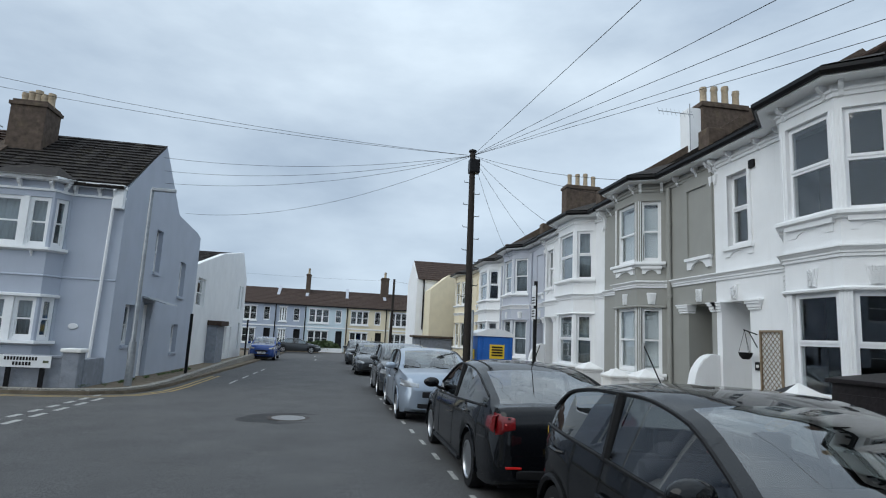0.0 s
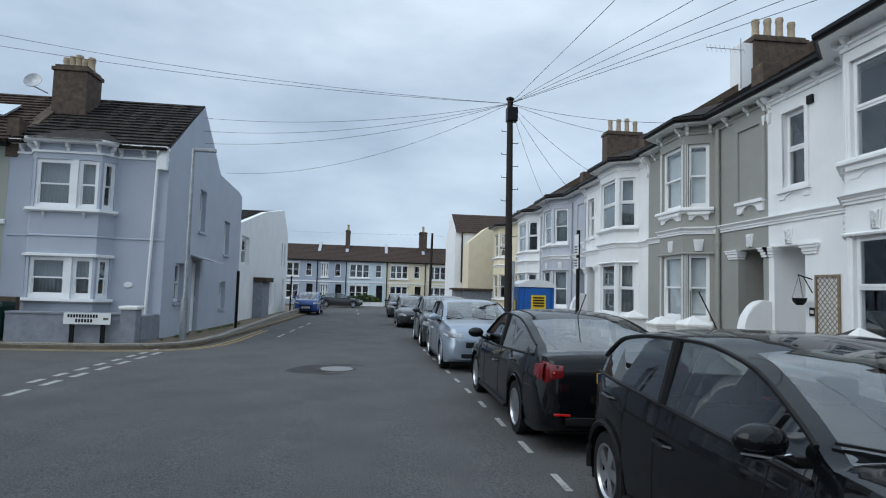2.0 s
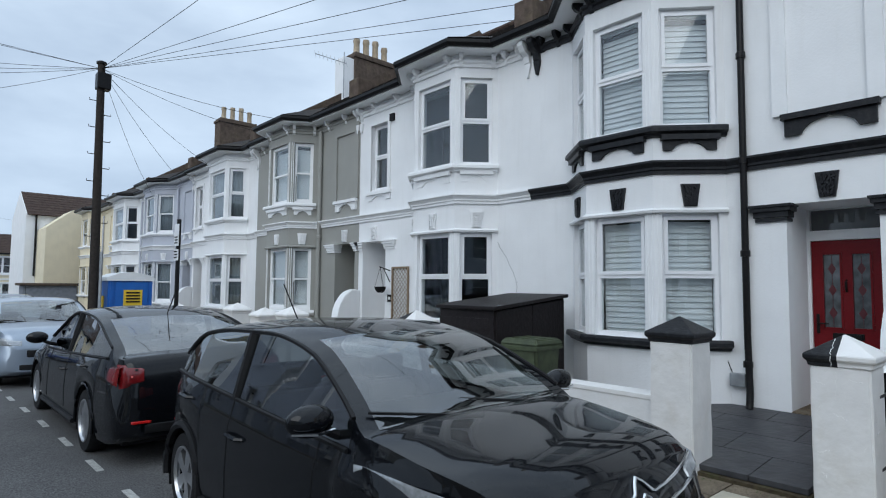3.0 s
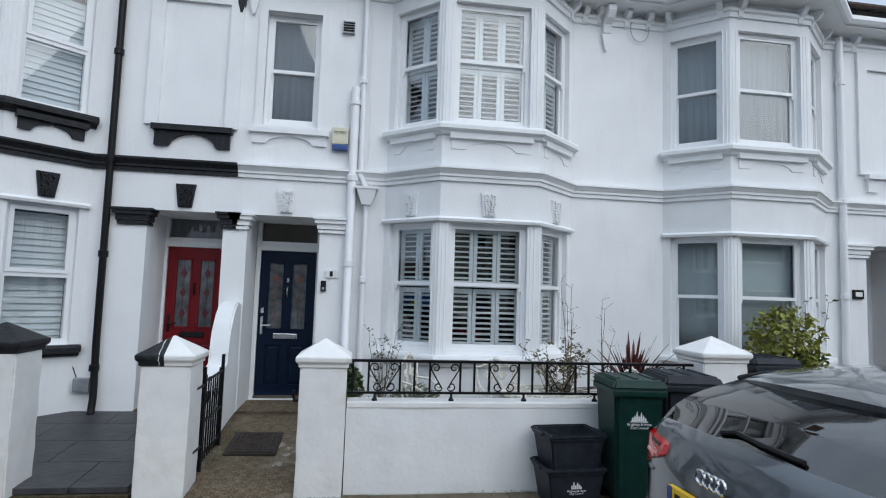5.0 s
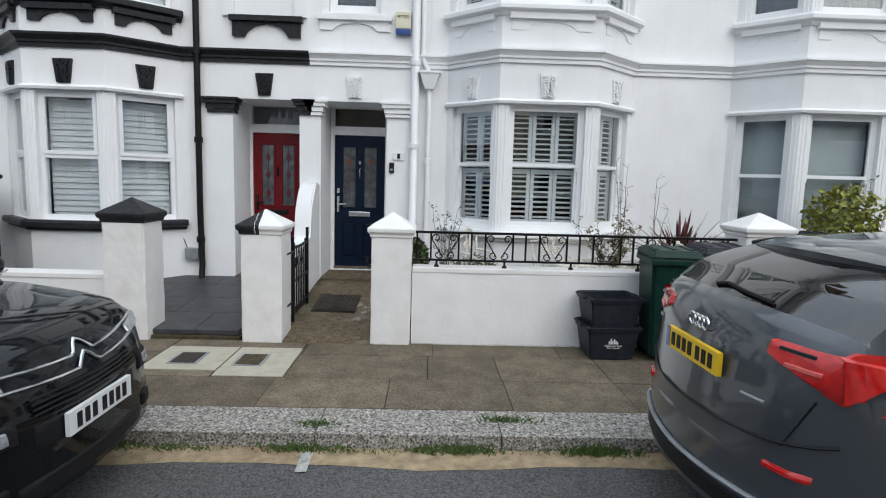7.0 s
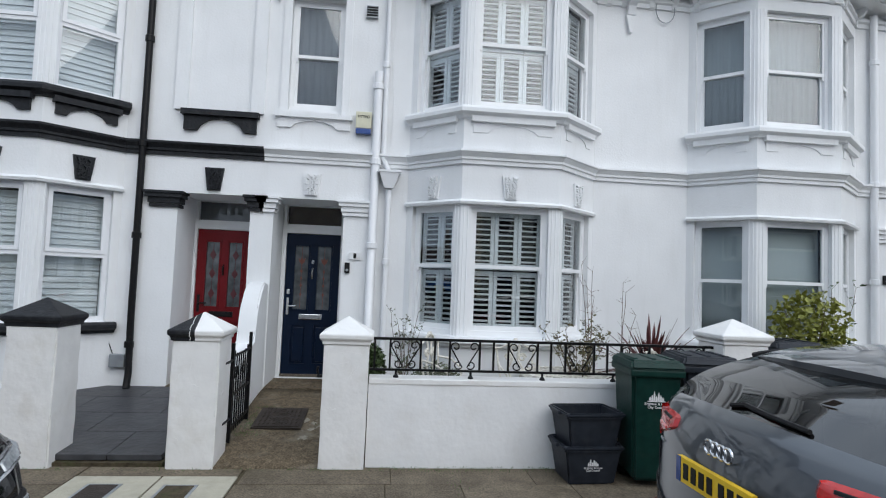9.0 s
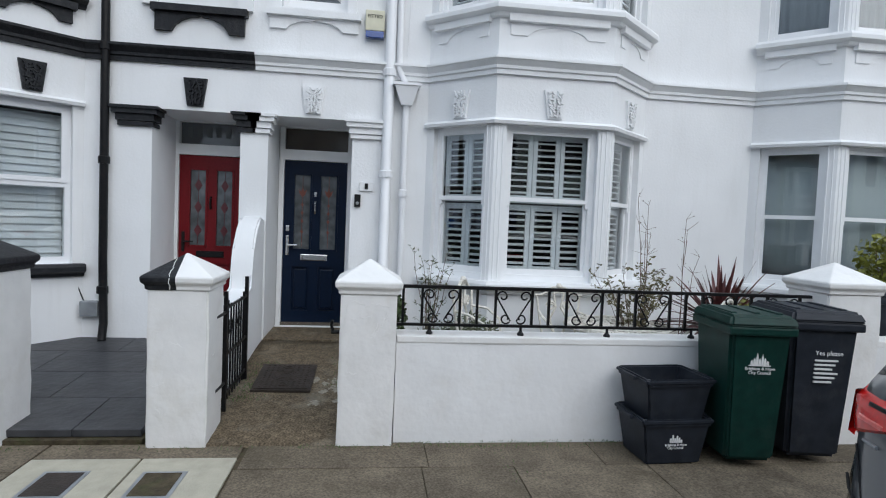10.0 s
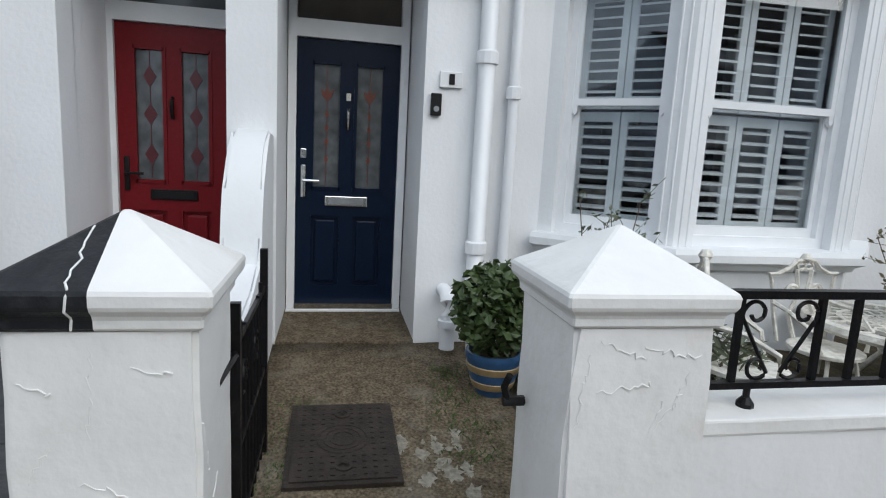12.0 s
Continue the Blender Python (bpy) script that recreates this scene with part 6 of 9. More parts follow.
        for sg in (1, -1):
            pts = [(sg * (0.60 + 0.10 * f), -tail_s(0.60 + 0.10 * f, 0.72 + 0.22 * f) - 0.002, 0.72 + 0.22 * f) for f in np.linspace(0, 1, 7)]
            part("tailgate_seam", tube(bmesh.new(), pts, 0.005, 4), INK, th)
        part("fin_aerial", boxed(-0.015, 0.015, -cab[2] + 0.32, -cab[2] + 0.40, lerp_table(roof, cab[2] - 0.36), lerp_table(roof, cab[2] - 0.36) + 0.05, bevel=0.012), TRIM, th)
    if style != "crossover":
        part("aerial", tube(bmesh.new(), [(0, -cab[2] + 0.12, lerp_table(roof, cab[2] - 0.12)), (0, -cab[2] - 0.18, lerp_table(roof, cab[2]) + 0.34)], 0.006, 5), TRIM, th)
    th.matrix_basis = PLACE[0] @ pose(*at, 0, 0, heading)
    return th


HATCH = dict(length=3.99, width=1.75, wheel_r=0.315, wheels=(0.80, 3.34),
             hood=[(0, 0.66), (0.03, 0.76), (0.08, 0.85), (0.16, 0.93), (0.3, 0.975), (0.6, 1.01), (1.05, 1.05), (2.0, 1.05), (3.2, 1.06), (3.75, 1.04), (3.93, 0.92), (3.99, 0.60)],
             roof=[(0, 0.0), (1.02, 1.045), (1.35, 1.255), (1.72, 1.42), (2.2, 1.49), (2.8, 1.475), (3.35, 1.41), (3.62, 1.27), (3.88, 1.0), (3.99, 0.5)],
             belt=[(0, 0.56), (0.1, 0.68), (0.4, 0.82), (1.0, 0.95), (2.0, 0.98), (3.0, 1.02), (3.7, 1.04), (3.99, 0.55)],
             shape=[(0, 0.74), (0.08, 0.82), (0.3, 0.93), (0.7, 0.985), (1.2, 1.0), (3.2, 1.0), (3.6, 0.965), (3.85, 0.90), (3.99, 0.78)],
             cab=(1.02, 1.80, 3.32, 3.86))
SALOON = dict(length=4.73, width=1.81, wheel_r=0.32, wheels=(0.93, 3.68),
              hood=[(0, 0.60), (0.1, 0.72), (0.4, 0.82), (1.35, 0.95), (2.5, 0.98), (3.6, 1.03), (4.2, 1.04), (4.62, 1.02), (4.70, 0.90), (4.73, 0.55)],
              roof=[(0, 0.0), (1.30, 0.94), (1.75, 1.22), (2.1, 1.39), (2.6, 1.45), (3.1, 1.43), (3.5, 1.36), (4.0, 1.20), (4.42, 1.03), (4.73, 0.5)],
              belt=[(0, 0.52), (0.4, 0.74), (1.35, 0.88), (2.5, 0.92), (3.6, 0.97), (4.4, 1.0), (4.73, 0.5)],
              shape=[(0, 0.68), (0.1, 0.80), (0.35, 0.92), (0.8, 0.985), (1.4, 1.0), (3.6, 1.0), (4.2, 0.975), (4.55, 0.945), (4.68, 0.91), (4.73, 0.86)],
              cab=(1.30, 2.06, 3.50, 4.40))
SUV = dict(length=4.20, width=1.80, wheel_r=0.34, wheels=(0.84, 3.44),
           hood=[(0, 0.66), (0.08, 0.82), (0.3, 0.94), (1.15, 1.05), (2.2, 1.06), (3.4, 1.10), (4.0, 1.12), (4.12, 1.05), (4.17, 0.92), (4.20, 0.55)],
           roof=[(0, 0.0), (1.10, 1.04), (1.5, 1.30), (1.85, 1.47), (2.4, 1.545), (3.0, 1.53), (3.6, 1.48), (3.80, 1.42), (4.02, 1.12), (4.20, 0.5)],
           belt=[(0, 0.56), (0.3, 0.80), (1.1, 0.96), (2.2, 1.0), (3.4, 1.05), (4.0, 1.08), (4.20, 0.5)],
           shape=[(0, 0.72), (0.08, 0.82), (0.3, 0.93), (0.7, 0.985), (1.2, 1.0), (3.4, 1.0), (3.8, 0.97), (4.08, 0.91), (4.20, 0.84)],
           cab=(1.10, 1.90, 3.66, 4.02))


CROSS = {**SUV, "hood": [(0, 0.66), (0.08, 0.82), (0.3, 0.94), (1.15, 1.05), (2.2, 1.06), (3.4, 1.14), (3.92, 1.20), (4.02, 1.185), (4.09, 1.13), (4.13, 1.05), (4.15, 0.95), (4.165, 0.80), (4.185, 0.68), (4.20, 0.58)],
         "roof": [(0, 0.0), (1.10, 1.04), (1.5, 1.30), (1.85, 1.45), (2.4, 1.525), (2.9, 1.515), (3.36, 1.475), (3.50, 1.435), (3.98, 1.205), (4.20, 0.5)],
         "shape": [(0, 0.72), (0.08, 0.82), (0.3, 0.93), (0.7, 0.985), (1.2, 1.0), (3.4, 1.0), (3.8, 0.97), (4.05, 0.915), (4.15, 0.86), (4.20, 0.78)], "cab": (1.10, 1.90, 3.47, 4.0)}


def g0(y):
    return ground_z(y) - 0.02


PLACE[0] = HERE
hatch = car("glossy black hatchback with dark plastic wheel-arch trim, parked at the kerb", PAINT_BLACK, at=(2.97, 1.09, g0(2)), heading=179.3, glass=TINTED_GLASS, arch_trim=True, bow=(0.16, 0.08), front_plate_z=0.60, name="hatchback", style="chevron", **HATCH)
PLACE[0] = SIDE_STREET
saloon = car("glossy black saloon with red tail lights at the kerb", PAINT_BLACK, at=(2.80, 10.72, g0(9)), heading=0, name="saloon_car", tail=(0.75, 0.985, 0.66), plate_z=0.82, spokes=9, lens=LENS_DARK, glass=TINTED_GLASS, **SALOON)
PLACE[0] = HERE
suv = car("dark grey metallic compact crossover with large red tail lights", PAINT_GREY, at=(3.05, -6.02, g0(0)), heading=181.2, arch_trim=False, name="crossover_car", tail=(0.93, 1.16, 0.48), plate_z=0.94, glass=DARK_GLASS, bow=(0.10, 0.25), style="crossover", **CROSS)
PLACE[0] = SIDE_STREET
far_hatch = {**HATCH, "length": 3.99}
car("silver-blue metallic hatchback parked facing the crossing", PAINT_SILVER, at=(2.50, 11.95, g0(13)), heading=180, name="hatchback", **far_hatch)
car("dark grey sport utility car parked in the row", PAINT_CHAR, at=(2.48, 16.9, g0(18)), heading=180, name="utility_car", **SUV)
car("dark green-grey saloon parked far along the kerb", PAINT_CHAR, at=(2.15, 26.6, g0(27)), heading=180, name="saloon_car", **SALOON)
car("dark grey utility car at the end of the row", PAINT_CHAR, at=(1.95, 37.0, g0(38)), heading=180, name="utility_car", **SUV)
car("bright blue hatchback facing us on the far side", PAINT_BLUE, at=(-4.35, 39.5, g0(40)), heading=180, name="hatchback", **HATCH)
car("dark car parked across the street's end", PAINT_CHAR, at=(-1.0, 60.5, g0(60)), heading=-90, name="saloon_car", interior=False, **SALOON)
car("grey car parked across the street's end", PAINT_GREY, at=(1.9, 60.0, g0(60)), heading=90, name="hatchback", interior=False, **HATCH)


PLACE[0] = HERE
# ---- garden piers and walls ----
def pier(x, y, z0, apex, size=0.40, black="none", label="white-painted square garden pier with a pyramid cap"):
    th = thing("garden_pier", label, "pier", (x, y, z0), "garden piers")
    h = size / 2
    zc = apex - 0.245
    bm = bmesh.new()
    n = 9
    vs = {}
    rnd = random.Random(int(abs(y) * 100))
    for k in range(n + 1):
        z = z0 - 0.3 + (zc - z0 + 0.3) * k / n
        ring = []
        for cx, cy in ((-1, -1), (0, -1), (1, -1), (1, 0), (1, 1), (0, 1), (-1, 1), (-1, 0)):
            j = lambda: (rnd.random() - 0.5) * 0.008
            ring.append(bm.verts.new((x + cx * h + j(), y + cy * h + j(), z)))
        vs[k] = ring
    for k in range(n):
        for i in range(8):
            bm.faces.new((vs[k][i], vs[k][(i + 1) % 8], vs[k + 1][(i + 1) % 8], vs[k + 1][i]))
    bm.faces.new(vs[0]), bm.faces.new(vs[n])
    bmesh.ops.bevel(bm, geom=[e for e in bm.edges if abs(e.verts[0].co.z - e.verts[1].co.z) > 0.03 and all(abs(abs(v.co.x - x) - h) < 0.01 and abs(abs(v.co.y - y) - h) < 0.01 for v in e.verts)], offset=0.014, segments=2, affect="EDGES")
    part("shaft", bm, WHITE_ROUGH, th, smooth=True)

    def cap_mesh():
        bm = bmesh.new()
        prof = [(h - 0.01, 0.0), (h + 0.012, 0.004), (h + 0.014, 0.034), (h + 0.028, 0.048), (h + 0.036, 0.056), (h + 0.038, 0.092), (h + 0.03, 0.10), (0.0, 0.245)]
        rings = []
        for r, z in prof[:-1]:
            rings.append([bm.verts.new((x + sx * r, y + sy * r, zc + z)) for sx, sy in ((-1, -1), (1, -1), (1, 1), (-1, 1))])
        for a, b in zip(rings, rings[1:]):
            for i in range(4):
                bm.faces.new((a[i], a[(i + 1) % 4], b[(i + 1) % 4], b[i]))
        top = bm.verts.new((x, y, zc + 0.245))
        for i in range(4):
            bm.faces.new((rings[-1][i], rings[-1][(i + 1) % 4], top))
        bm.faces.new(rings[0])
        bmesh.ops.bevel(bm, geom=bm.edges[:], offset=0.006, segments=1, affect="EDGES")
        return bm
    if black == "half":
        for sgn, mat, lb in ((1, BLACK_PAINT, "black-painted half of the cap"), (-1, WHITE_ROUGH, "white-painted half of the cap")):
            bm = cap_mesh()
            bmesh.ops.bisect_plane(bm, geom=bm.verts[:] + bm.edges[:] + bm.faces[:], plane_co=(x, y + 0.012, 0), plane_no=(0.02 * sgn, -sgn, 0), clear_outer=True)
            part("cap", bm, mat, th, lb, recalc=True)
    else:
        part("cap", cap_mesh(), BLACK_PAINT if black == "all" else WHITE_ROUGH, th)
    return th


P1T = pier(5.99, 1.10, PAVE, 1.424, 0.395, "half", "white garden pier with a half black, half white cap")
P2T = pier(5.99, -0.172, PAVE, 1.426, 0.395)


def paint_ridge(parent, side, u, z, du, dz, seed, r=0.0026):
    """A raised, wandering edge of flaked and overpainted masonry paint. side: a street face at x, or a flank at y."""
    rr = random.Random(seed)
    axis, at = side
    n = max(8, int(math.hypot(du, dz) / 0.011))
    pts = []
    for k in range(n + 1):
        f = k / n
        w = u + du * f + rr.uniform(-0.007, 0.007)
        h = z + dz * f + rr.uniform(-0.008, 0.008)
        pts.append((at, w, h) if axis == "x" else (w, at, h))
    part("paint_ridge", tube(bmesh.new(), pts, r, 5, r * 0.4), WHITE_ROUGH, parent, smooth=True)


rr = random.Random(5)
cap_pts = []
for f in np.linspace(0.26, 1.0, 12):
    r = 0.2275 * f
    cap_pts.append((5.99 - r, 1.10 + 0.050 + rr.uniform(-0.006, 0.006), 1.424 - 0.145 * f))
cap_pts += [(5.99 - 0.236, 1.146, 1.264), (5.99 - 0.236, 1.150, 1.232), (5.99 - 0.212, 1.147, 1.212), (5.99 - 0.210, 1.150, 1.185)]
part("paint_run", tube(bmesh.new(), cap_pts, 0.0028, 5), WHITE_ROUGH, P1T, "run of white paint over the black half")
STREET_FACE = ("x", 5.7915)
for u, z, du, dz, seed in ((-0.33, 1.10, 0.16, 0.03, 1), (-0.20, 1.03, 0.15, -0.02, 2), (-0.17, 1.10, 0.13, 0.05, 3), (-0.30, 1.02, 0.09, -0.14, 4), (-0.31, 1.06, 0.04, -0.09, 5), (-0.24, 0.98, 0.04, -0.10, 6), (-0.02, 1.12, 0.02, -0.20, 7), (-0.10, 0.62, 0.07, 0.02, 8)):
    paint_ridge(P2T, STREET_FACE, u, z, du, dz, seed)
for u, z, du, dz, seed in ((1.12, 1.16, 0.01, -0.22, 11), (1.20, 1.04, 0.07, 0.02, 12), (0.96, 1.08, 0.09, 0.02, 13), (1.22, 0.90, 0.05, -0.08, 14), (1.05, 0.80, 0.10, 0.03, 15), (0.95, 0.62, 0.05, -0.10, 16), (1.18, 0.55, 0.09, -0.03, 17), (0.98, 0.42, 0.12, 0.02, 18), (1.20, 0.34, 0.05, 0.06, 19)):
    paint_ridge(P1T, STREET_FACE, u, z, du, dz, seed)
for u, z, du, dz, seed in ((5.82, 0.95, 0.06, -0.16, 21), (5.90, 0.70, 0.08, 0.04, 22)):
    paint_ridge(P1T, ("y", 0.9015), u, z, du, dz, seed)
pier(5.99, 2.42, PAVE, 1.508, 0.40, "all", "white garden pier with a black pyramid cap")
pier(5.99, -3.91, PAVE, 1.52, 0.45)
pier(6.0, 6.35, PAVE, 1.42, 0.40, "half", "white garden pier with a black and white cap")
for y, ap in ((10.15, 1.36), (11.35, 1.30), (12.75, 1.36), (16.9, 1.25), (18.0, 1.22), (22.0, 1.1), (26.9, 1.02), (32.3, 0.95), (37.2, 0.9)):
    pier(6.0, y, PAVE + ground_z(y) - 0.04, ap, 0.42)


def low_wall(y0, y1, top, z0, label, x0=5.87, x1=6.09, coping=True):
    th = thing("garden_wall", label, "wall", ((x0 + x1) / 2, (y0 + y1) / 2, z0), "garden walls")
    bm = bmesh.new()
    n = max(3, int((y1 - y0) / 0.25))
    rnd = random.Random(int(y0 * 31 + 500))
    rings = []
    for i in range(n + 1):
        y = y0 + (y1 - y0) * i / n
        j = lambda: (rnd.random() - 0.5) * 0.008
        rings.append([bm.verts.new(p) for p in ((x0 + j(), y, z0 - 0.3), (x0 + j(), y, (z0 + top) / 2), (x0 + j(), y, top - 0.05), (x1, y, top - 0.05), (x1, y, z0 - 0.3))])
    for a, b in zip(rings, rings[1:]):
        for k in range(5):
            bm.faces.new((a[k], a[(k + 1) % 5], b[(k + 1) % 5], b[k]))
    bm.faces.new(rings[0]), bm.faces.new(rings[-1])
    part("wall_body", bm, WHITE_WALL, th, smooth=True)
    part("coping", boxed(x0 - 0.007, x1 + 0.02, y0 + 0.001, y1 - 0.001, top - 0.05, top, bevel=0.008), WHITE_ROUGH, th)
    return th


low_wall(-3.685, -0.378, 0.885, PAVE, "low white-painted garden wall stained at its foot")
low_wall(2.626, 6.14, 0.745, PAVE, "low white-painted garden wall behind the hatchback")
low_wall(6.56, 9.9, 0.80, PAVE, "low white-painted garden wall of the neighbour")
low_wall(12.97, 16.65, 0.75, PAVE - 0.06, "low white-painted garden wall before the grey house")
low_wall(18.25, 31.9, 0.62, PAVE - 0.2, "low white garden wall far along the terrace")
low_wall(-9.0, -4.2, 0.90, PAVE, "low white-painted garden wall beyond the bins")


def wing_wall(y, label, thick=0.26, mat=WHITE):
    """A screen wall between two doorways that sweeps down towards the street."""
    bm = bmesh.new()
    out = [(FACE - 0.002, 0.0), (FACE - 0.002, 1.66), (8.07, 1.68)]
    for k in range(1, 9):
        a = k / 8 * math.pi / 2
        out.append((8.07 - 0.47 * math.sin(a), 0.97 + 0.70 * math.cos(a)))
    out += [(7.3, 0.90), (7.0, 0.86), (6.9, 0.80), (6.9, 0.0)]
    prism(bm, out, y - thick / 2, y + thick / 2, "y")
    bmesh.ops.bevel(bm, geom=[e for e in bm.edges if abs(e.verts[0].co.y - e.verts[1].co.y) < 1e-4], offset=0.02, segments=2, affect="EDGES")
    return solo("wing_wall", bm, mat, label, "wall", "swept dividing walls", smooth=True)


wing_wall(1.085, "white swept screen wall between the two front paths", 0.21)
wing_wall(11.2, "white swept screen wall beside the grey porch")
wing_wall(22.4, "white swept screen wall between porches")


# ---- iron gate and railing ----
def gate():
    th = thing("iron_gate", "black wrought-iron garden gate standing open against the path", "gate", (6.25, 0.9, PAVE))
    for x in (6.26, 6.99):
        part("gate_post", boxed(x - 0.014, x + 0.014, 0.885, 0.915, 0.20 + (x - 6.26) * 0.06, 1.12 if x < 6.5 else 1.16), BLACK_METAL, th)
    for z in (0.32, 0.62, 0.98):
        part("rail", boxed(6.27, 6.98, 0.893, 0.907, z, z + 0.022), BLACK_METAL, th)
    for k in range(7):
        x = 6.34 + k * 0.088
        bm = tube(bmesh.new(), [(x, 0.9, 0.27), (x, 0.9, 1.06 - 0.08 * math.sin(math.pi * (k + 0.5) / 7))], 0.008, 6)
        part("bar", bm, BLACK_METAL, th)
    bm = bmesh.new()
    for x0 in (6.42, 6.72):
        pts = [(x0 + 0.07 * math.cos(a) * (1 - a / 16), 0.9, 0.82 + 0.07 * math.sin(a) * (1 - a / 16)) for a in np.linspace(0, 9, 26)]
        tube(bm, pts, 0.006, 5)
    part("scroll", bm, BLACK_METAL, th)
    for z in (0.42, 0.96):
        part("hinge", tube(bmesh.new(), [(6.03, 0.912, z), (6.27, 0.9, z)], 0.014, 6), BLACK_METAL, th)
    return th


gate()
bm = tube(bmesh.new(), [(6.09, 0.033, 0.86), (6.09, 0.10, 0.86)], 0.016, 6)
tube(bm, [(6.09, 0.085, 0.86), (6.085, 0.10, 0.91), (6.07, 0.09, 0.95)], 0.012, 6)
solo("gate_catch", bm, BLACK_METAL, "black iron gate catch set in the white pier", "catch")


def railing():
    th = thing("iron_railing", "black wrought-iron railing with scrolled panels on the garden wall", "railing", (5.95, -2.0, 0.885))
    x, zt, zb = 5.95, 1.235, 0.955
    part("top_rail", boxed(x - 0.018, x + 0.018, -3.74, -0.378, zt - 0.012, zt + 0.012), BLACK_METAL, th)
    part("bottom_rail", boxed(x - 0.014, x + 0.014, -3.74, -0.378, zb - 0.010, zb + 0.010), BLACK_METAL, th)
    bm = boxed(x - 0.009, x + 0.009, -0.009, 0.009, zb, zt)
    ys = []
    y = -0.42
    while y > -3.72:
        ys += [y, y - 0.14]
        y -= 0.55
    ys += [v - 0.28 for v in ys[1::2]]
    for y in sorted(set(round(v, 3) for v in ys if v > -3.72)):
        part("bar", boxed(x - 0.009, x + 0.009, y - 0.009, y + 0.009, zb, zt), BLACK_METAL, th)
    y = -0.56
    while y > -3.5:
        c = y - 0.14
        for sg in (1, -1):
            bm = bmesh.new()
            # a straight bar from the upper outer curl down to the middle, then a lower curl turned outwards
            pts = []
            for a in np.linspace(6.0, -0.7, 24):
                r = 0.044 * (1 - max(0.0, a) / 9)
                pts.append((x, c + sg * (0.085 + r * math.cos(a)), zt - 0.060 + r * math.sin(a)))
            for a in np.linspace(math.pi + 0.5, math.pi + 6.9, 24):
                r = 0.042 * (1 - (a - math.pi - 0.5) / 10)
                pts.append((x, c + sg * (0.060 + r * math.cos(a)), zb + 0.055 + r * math.sin(a)))
            tube(bm, pts, 0.0065, 5)
            part("scroll", bm, BLACK_METAL, th)
        y -= 0.55
    for y in (-0.62, -1.31, -1.99, -2.68, -3.4):
        bm = tube(bmesh.new(), [(x, y, 0.88), (x, y, zb)], 0.011, 6)
        lathe(bm, [(0.026, 0), (0.026, 0.012), (0.012, 0.03)], (x, y, 0.885), 10)
        part("foot", bm, BLACK_METAL, th)
    return th


railing()


# ---- front doors ----
def door_set(y0, y1, mat, label, lead, furniture, glass_label):
    """A panelled front door with two tall lights, its frame and fanlight, at the back of a porch; y0 < y1."""
    x = FACE + 0.765
    th = thing("front_door", label, "door", (x, (y0 + y1) / 2, 0.42), "front doors")
    zb, zt = 0.43, 2.41
    m = frame_at(x, y0, 0, 1) @ Matrix.Translation((0, 0, -0.035))
    w = y1 - y0
    bm = bmesh.new()
    for a, b, c, d in ((-0.06, 0.0, 0.38, 2.83), (w, w + 0.06, 0.38, 2.83), (0, w, 2.415, 2.54), (0, w, 2.80, 2.83), (0, w, 0.38, 0.43)):
        box(bm, a, b, -0.10, 0.03, c, d, m)
    part("door_frame", bm, WHITE_GLOSS, th)
    part("fanlight", boxed(0, w, -0.06, -0.05, 2.54, 2.80, m), material("bronzed fanlight glass", (0.075, 0.062, 0.052) if mat is NAVY else (0.13, 0.14, 0.15), 0.12, coat=0.5), th)
    # leaf: stiles and rails round two lights above and two sunk panels below
    bm = bmesh.new()
    s, mid = 0.115, 0.105
    lw = (w - 2 * s - mid) / 2
    cols = [(s, s + lw), (s + lw + mid, w - s)]
    holes = [(a, b, 1.33, 2.25) for a, b in cols] + [(a, b, 0.58, 1.12) for a, b in cols]
    wall_panel(bm, m, 0.003, w - 0.003, zb, zt, 0.045, holes)
    leaf = part("leaf", bm, mat, th)
    for a, b in cols:
        g = part("light", boxed(a, b, -0.035, -0.02, 1.33, 2.25, m), LEAD_GLASS, leaf, glass_label)
        bm = bmesh.new()
        for q in ((a - 0.012, a + 0.012, 1.318, 2.262), (b - 0.012, b + 0.012, 1.318, 2.262), (a, b, 1.318, 1.342), (a, b, 2.238, 2.262)):
            box(bm, q[0], q[1], -0.02, 0.012, q[2], q[3], m)
        part("bead", bm, mat, leaf)
        c = (a + b) / 2
        bm = bmesh.new()
        box(bm, c - 0.003, c + 0.003, -0.02, -0.015, 1.36, 2.23, m)
        if lead == "diamonds":
            for z in (1.52, 1.80, 2.06):
                prism(bm, [(c - 0.045, z), (c, z - 0.075), (c + 0.045, z), (c, z + 0.075)], -0.021, -0.014, "y", m)
            part("lead_diamond", bm, material("dark red leaded diamond", (0.09, 0.015, 0.02), 0.3), leaf)
        else:
            for z in (1.55, 1.68, 1.78, 1.88):
                prism(bm, [(c - 0.018, z), (c, z - 0.03), (c + 0.018, z), (c, z + 0.03)], -0.021, -0.014, "y", m)
            prism(bm, [(c, 1.97), (c + 0.035, 2.01), (c + 0.05, 2.07), (c + 0.02, 2.04), (c, 2.09), (c - 0.02, 2.04), (c - 0.05, 2.07), (c - 0.035, 2.01)], -0.021, -0.014, "y", m)
            part("lead_flower", bm, material("muted red leaded flower", (0.16, 0.045, 0.03), 0.3), leaf)
        part("panel", boxed(a + 0.03, b - 0.03, -0.035, -0.004, 0.61, 1.09, m, bevel=0.012), mat, leaf)
        part("panel_back", boxed(a, b, -0.044, -0.03, 0.58, 1.12, m), mat, leaf)
    hw = CHROME if furniture == "chrome" else BLACK_METAL
    p = part("letterbox", boxed(w / 2 - 0.16, w / 2 + 0.16, -0.005, 0.016, 1.20, 1.275, m, bevel=0.006), hw, leaf)
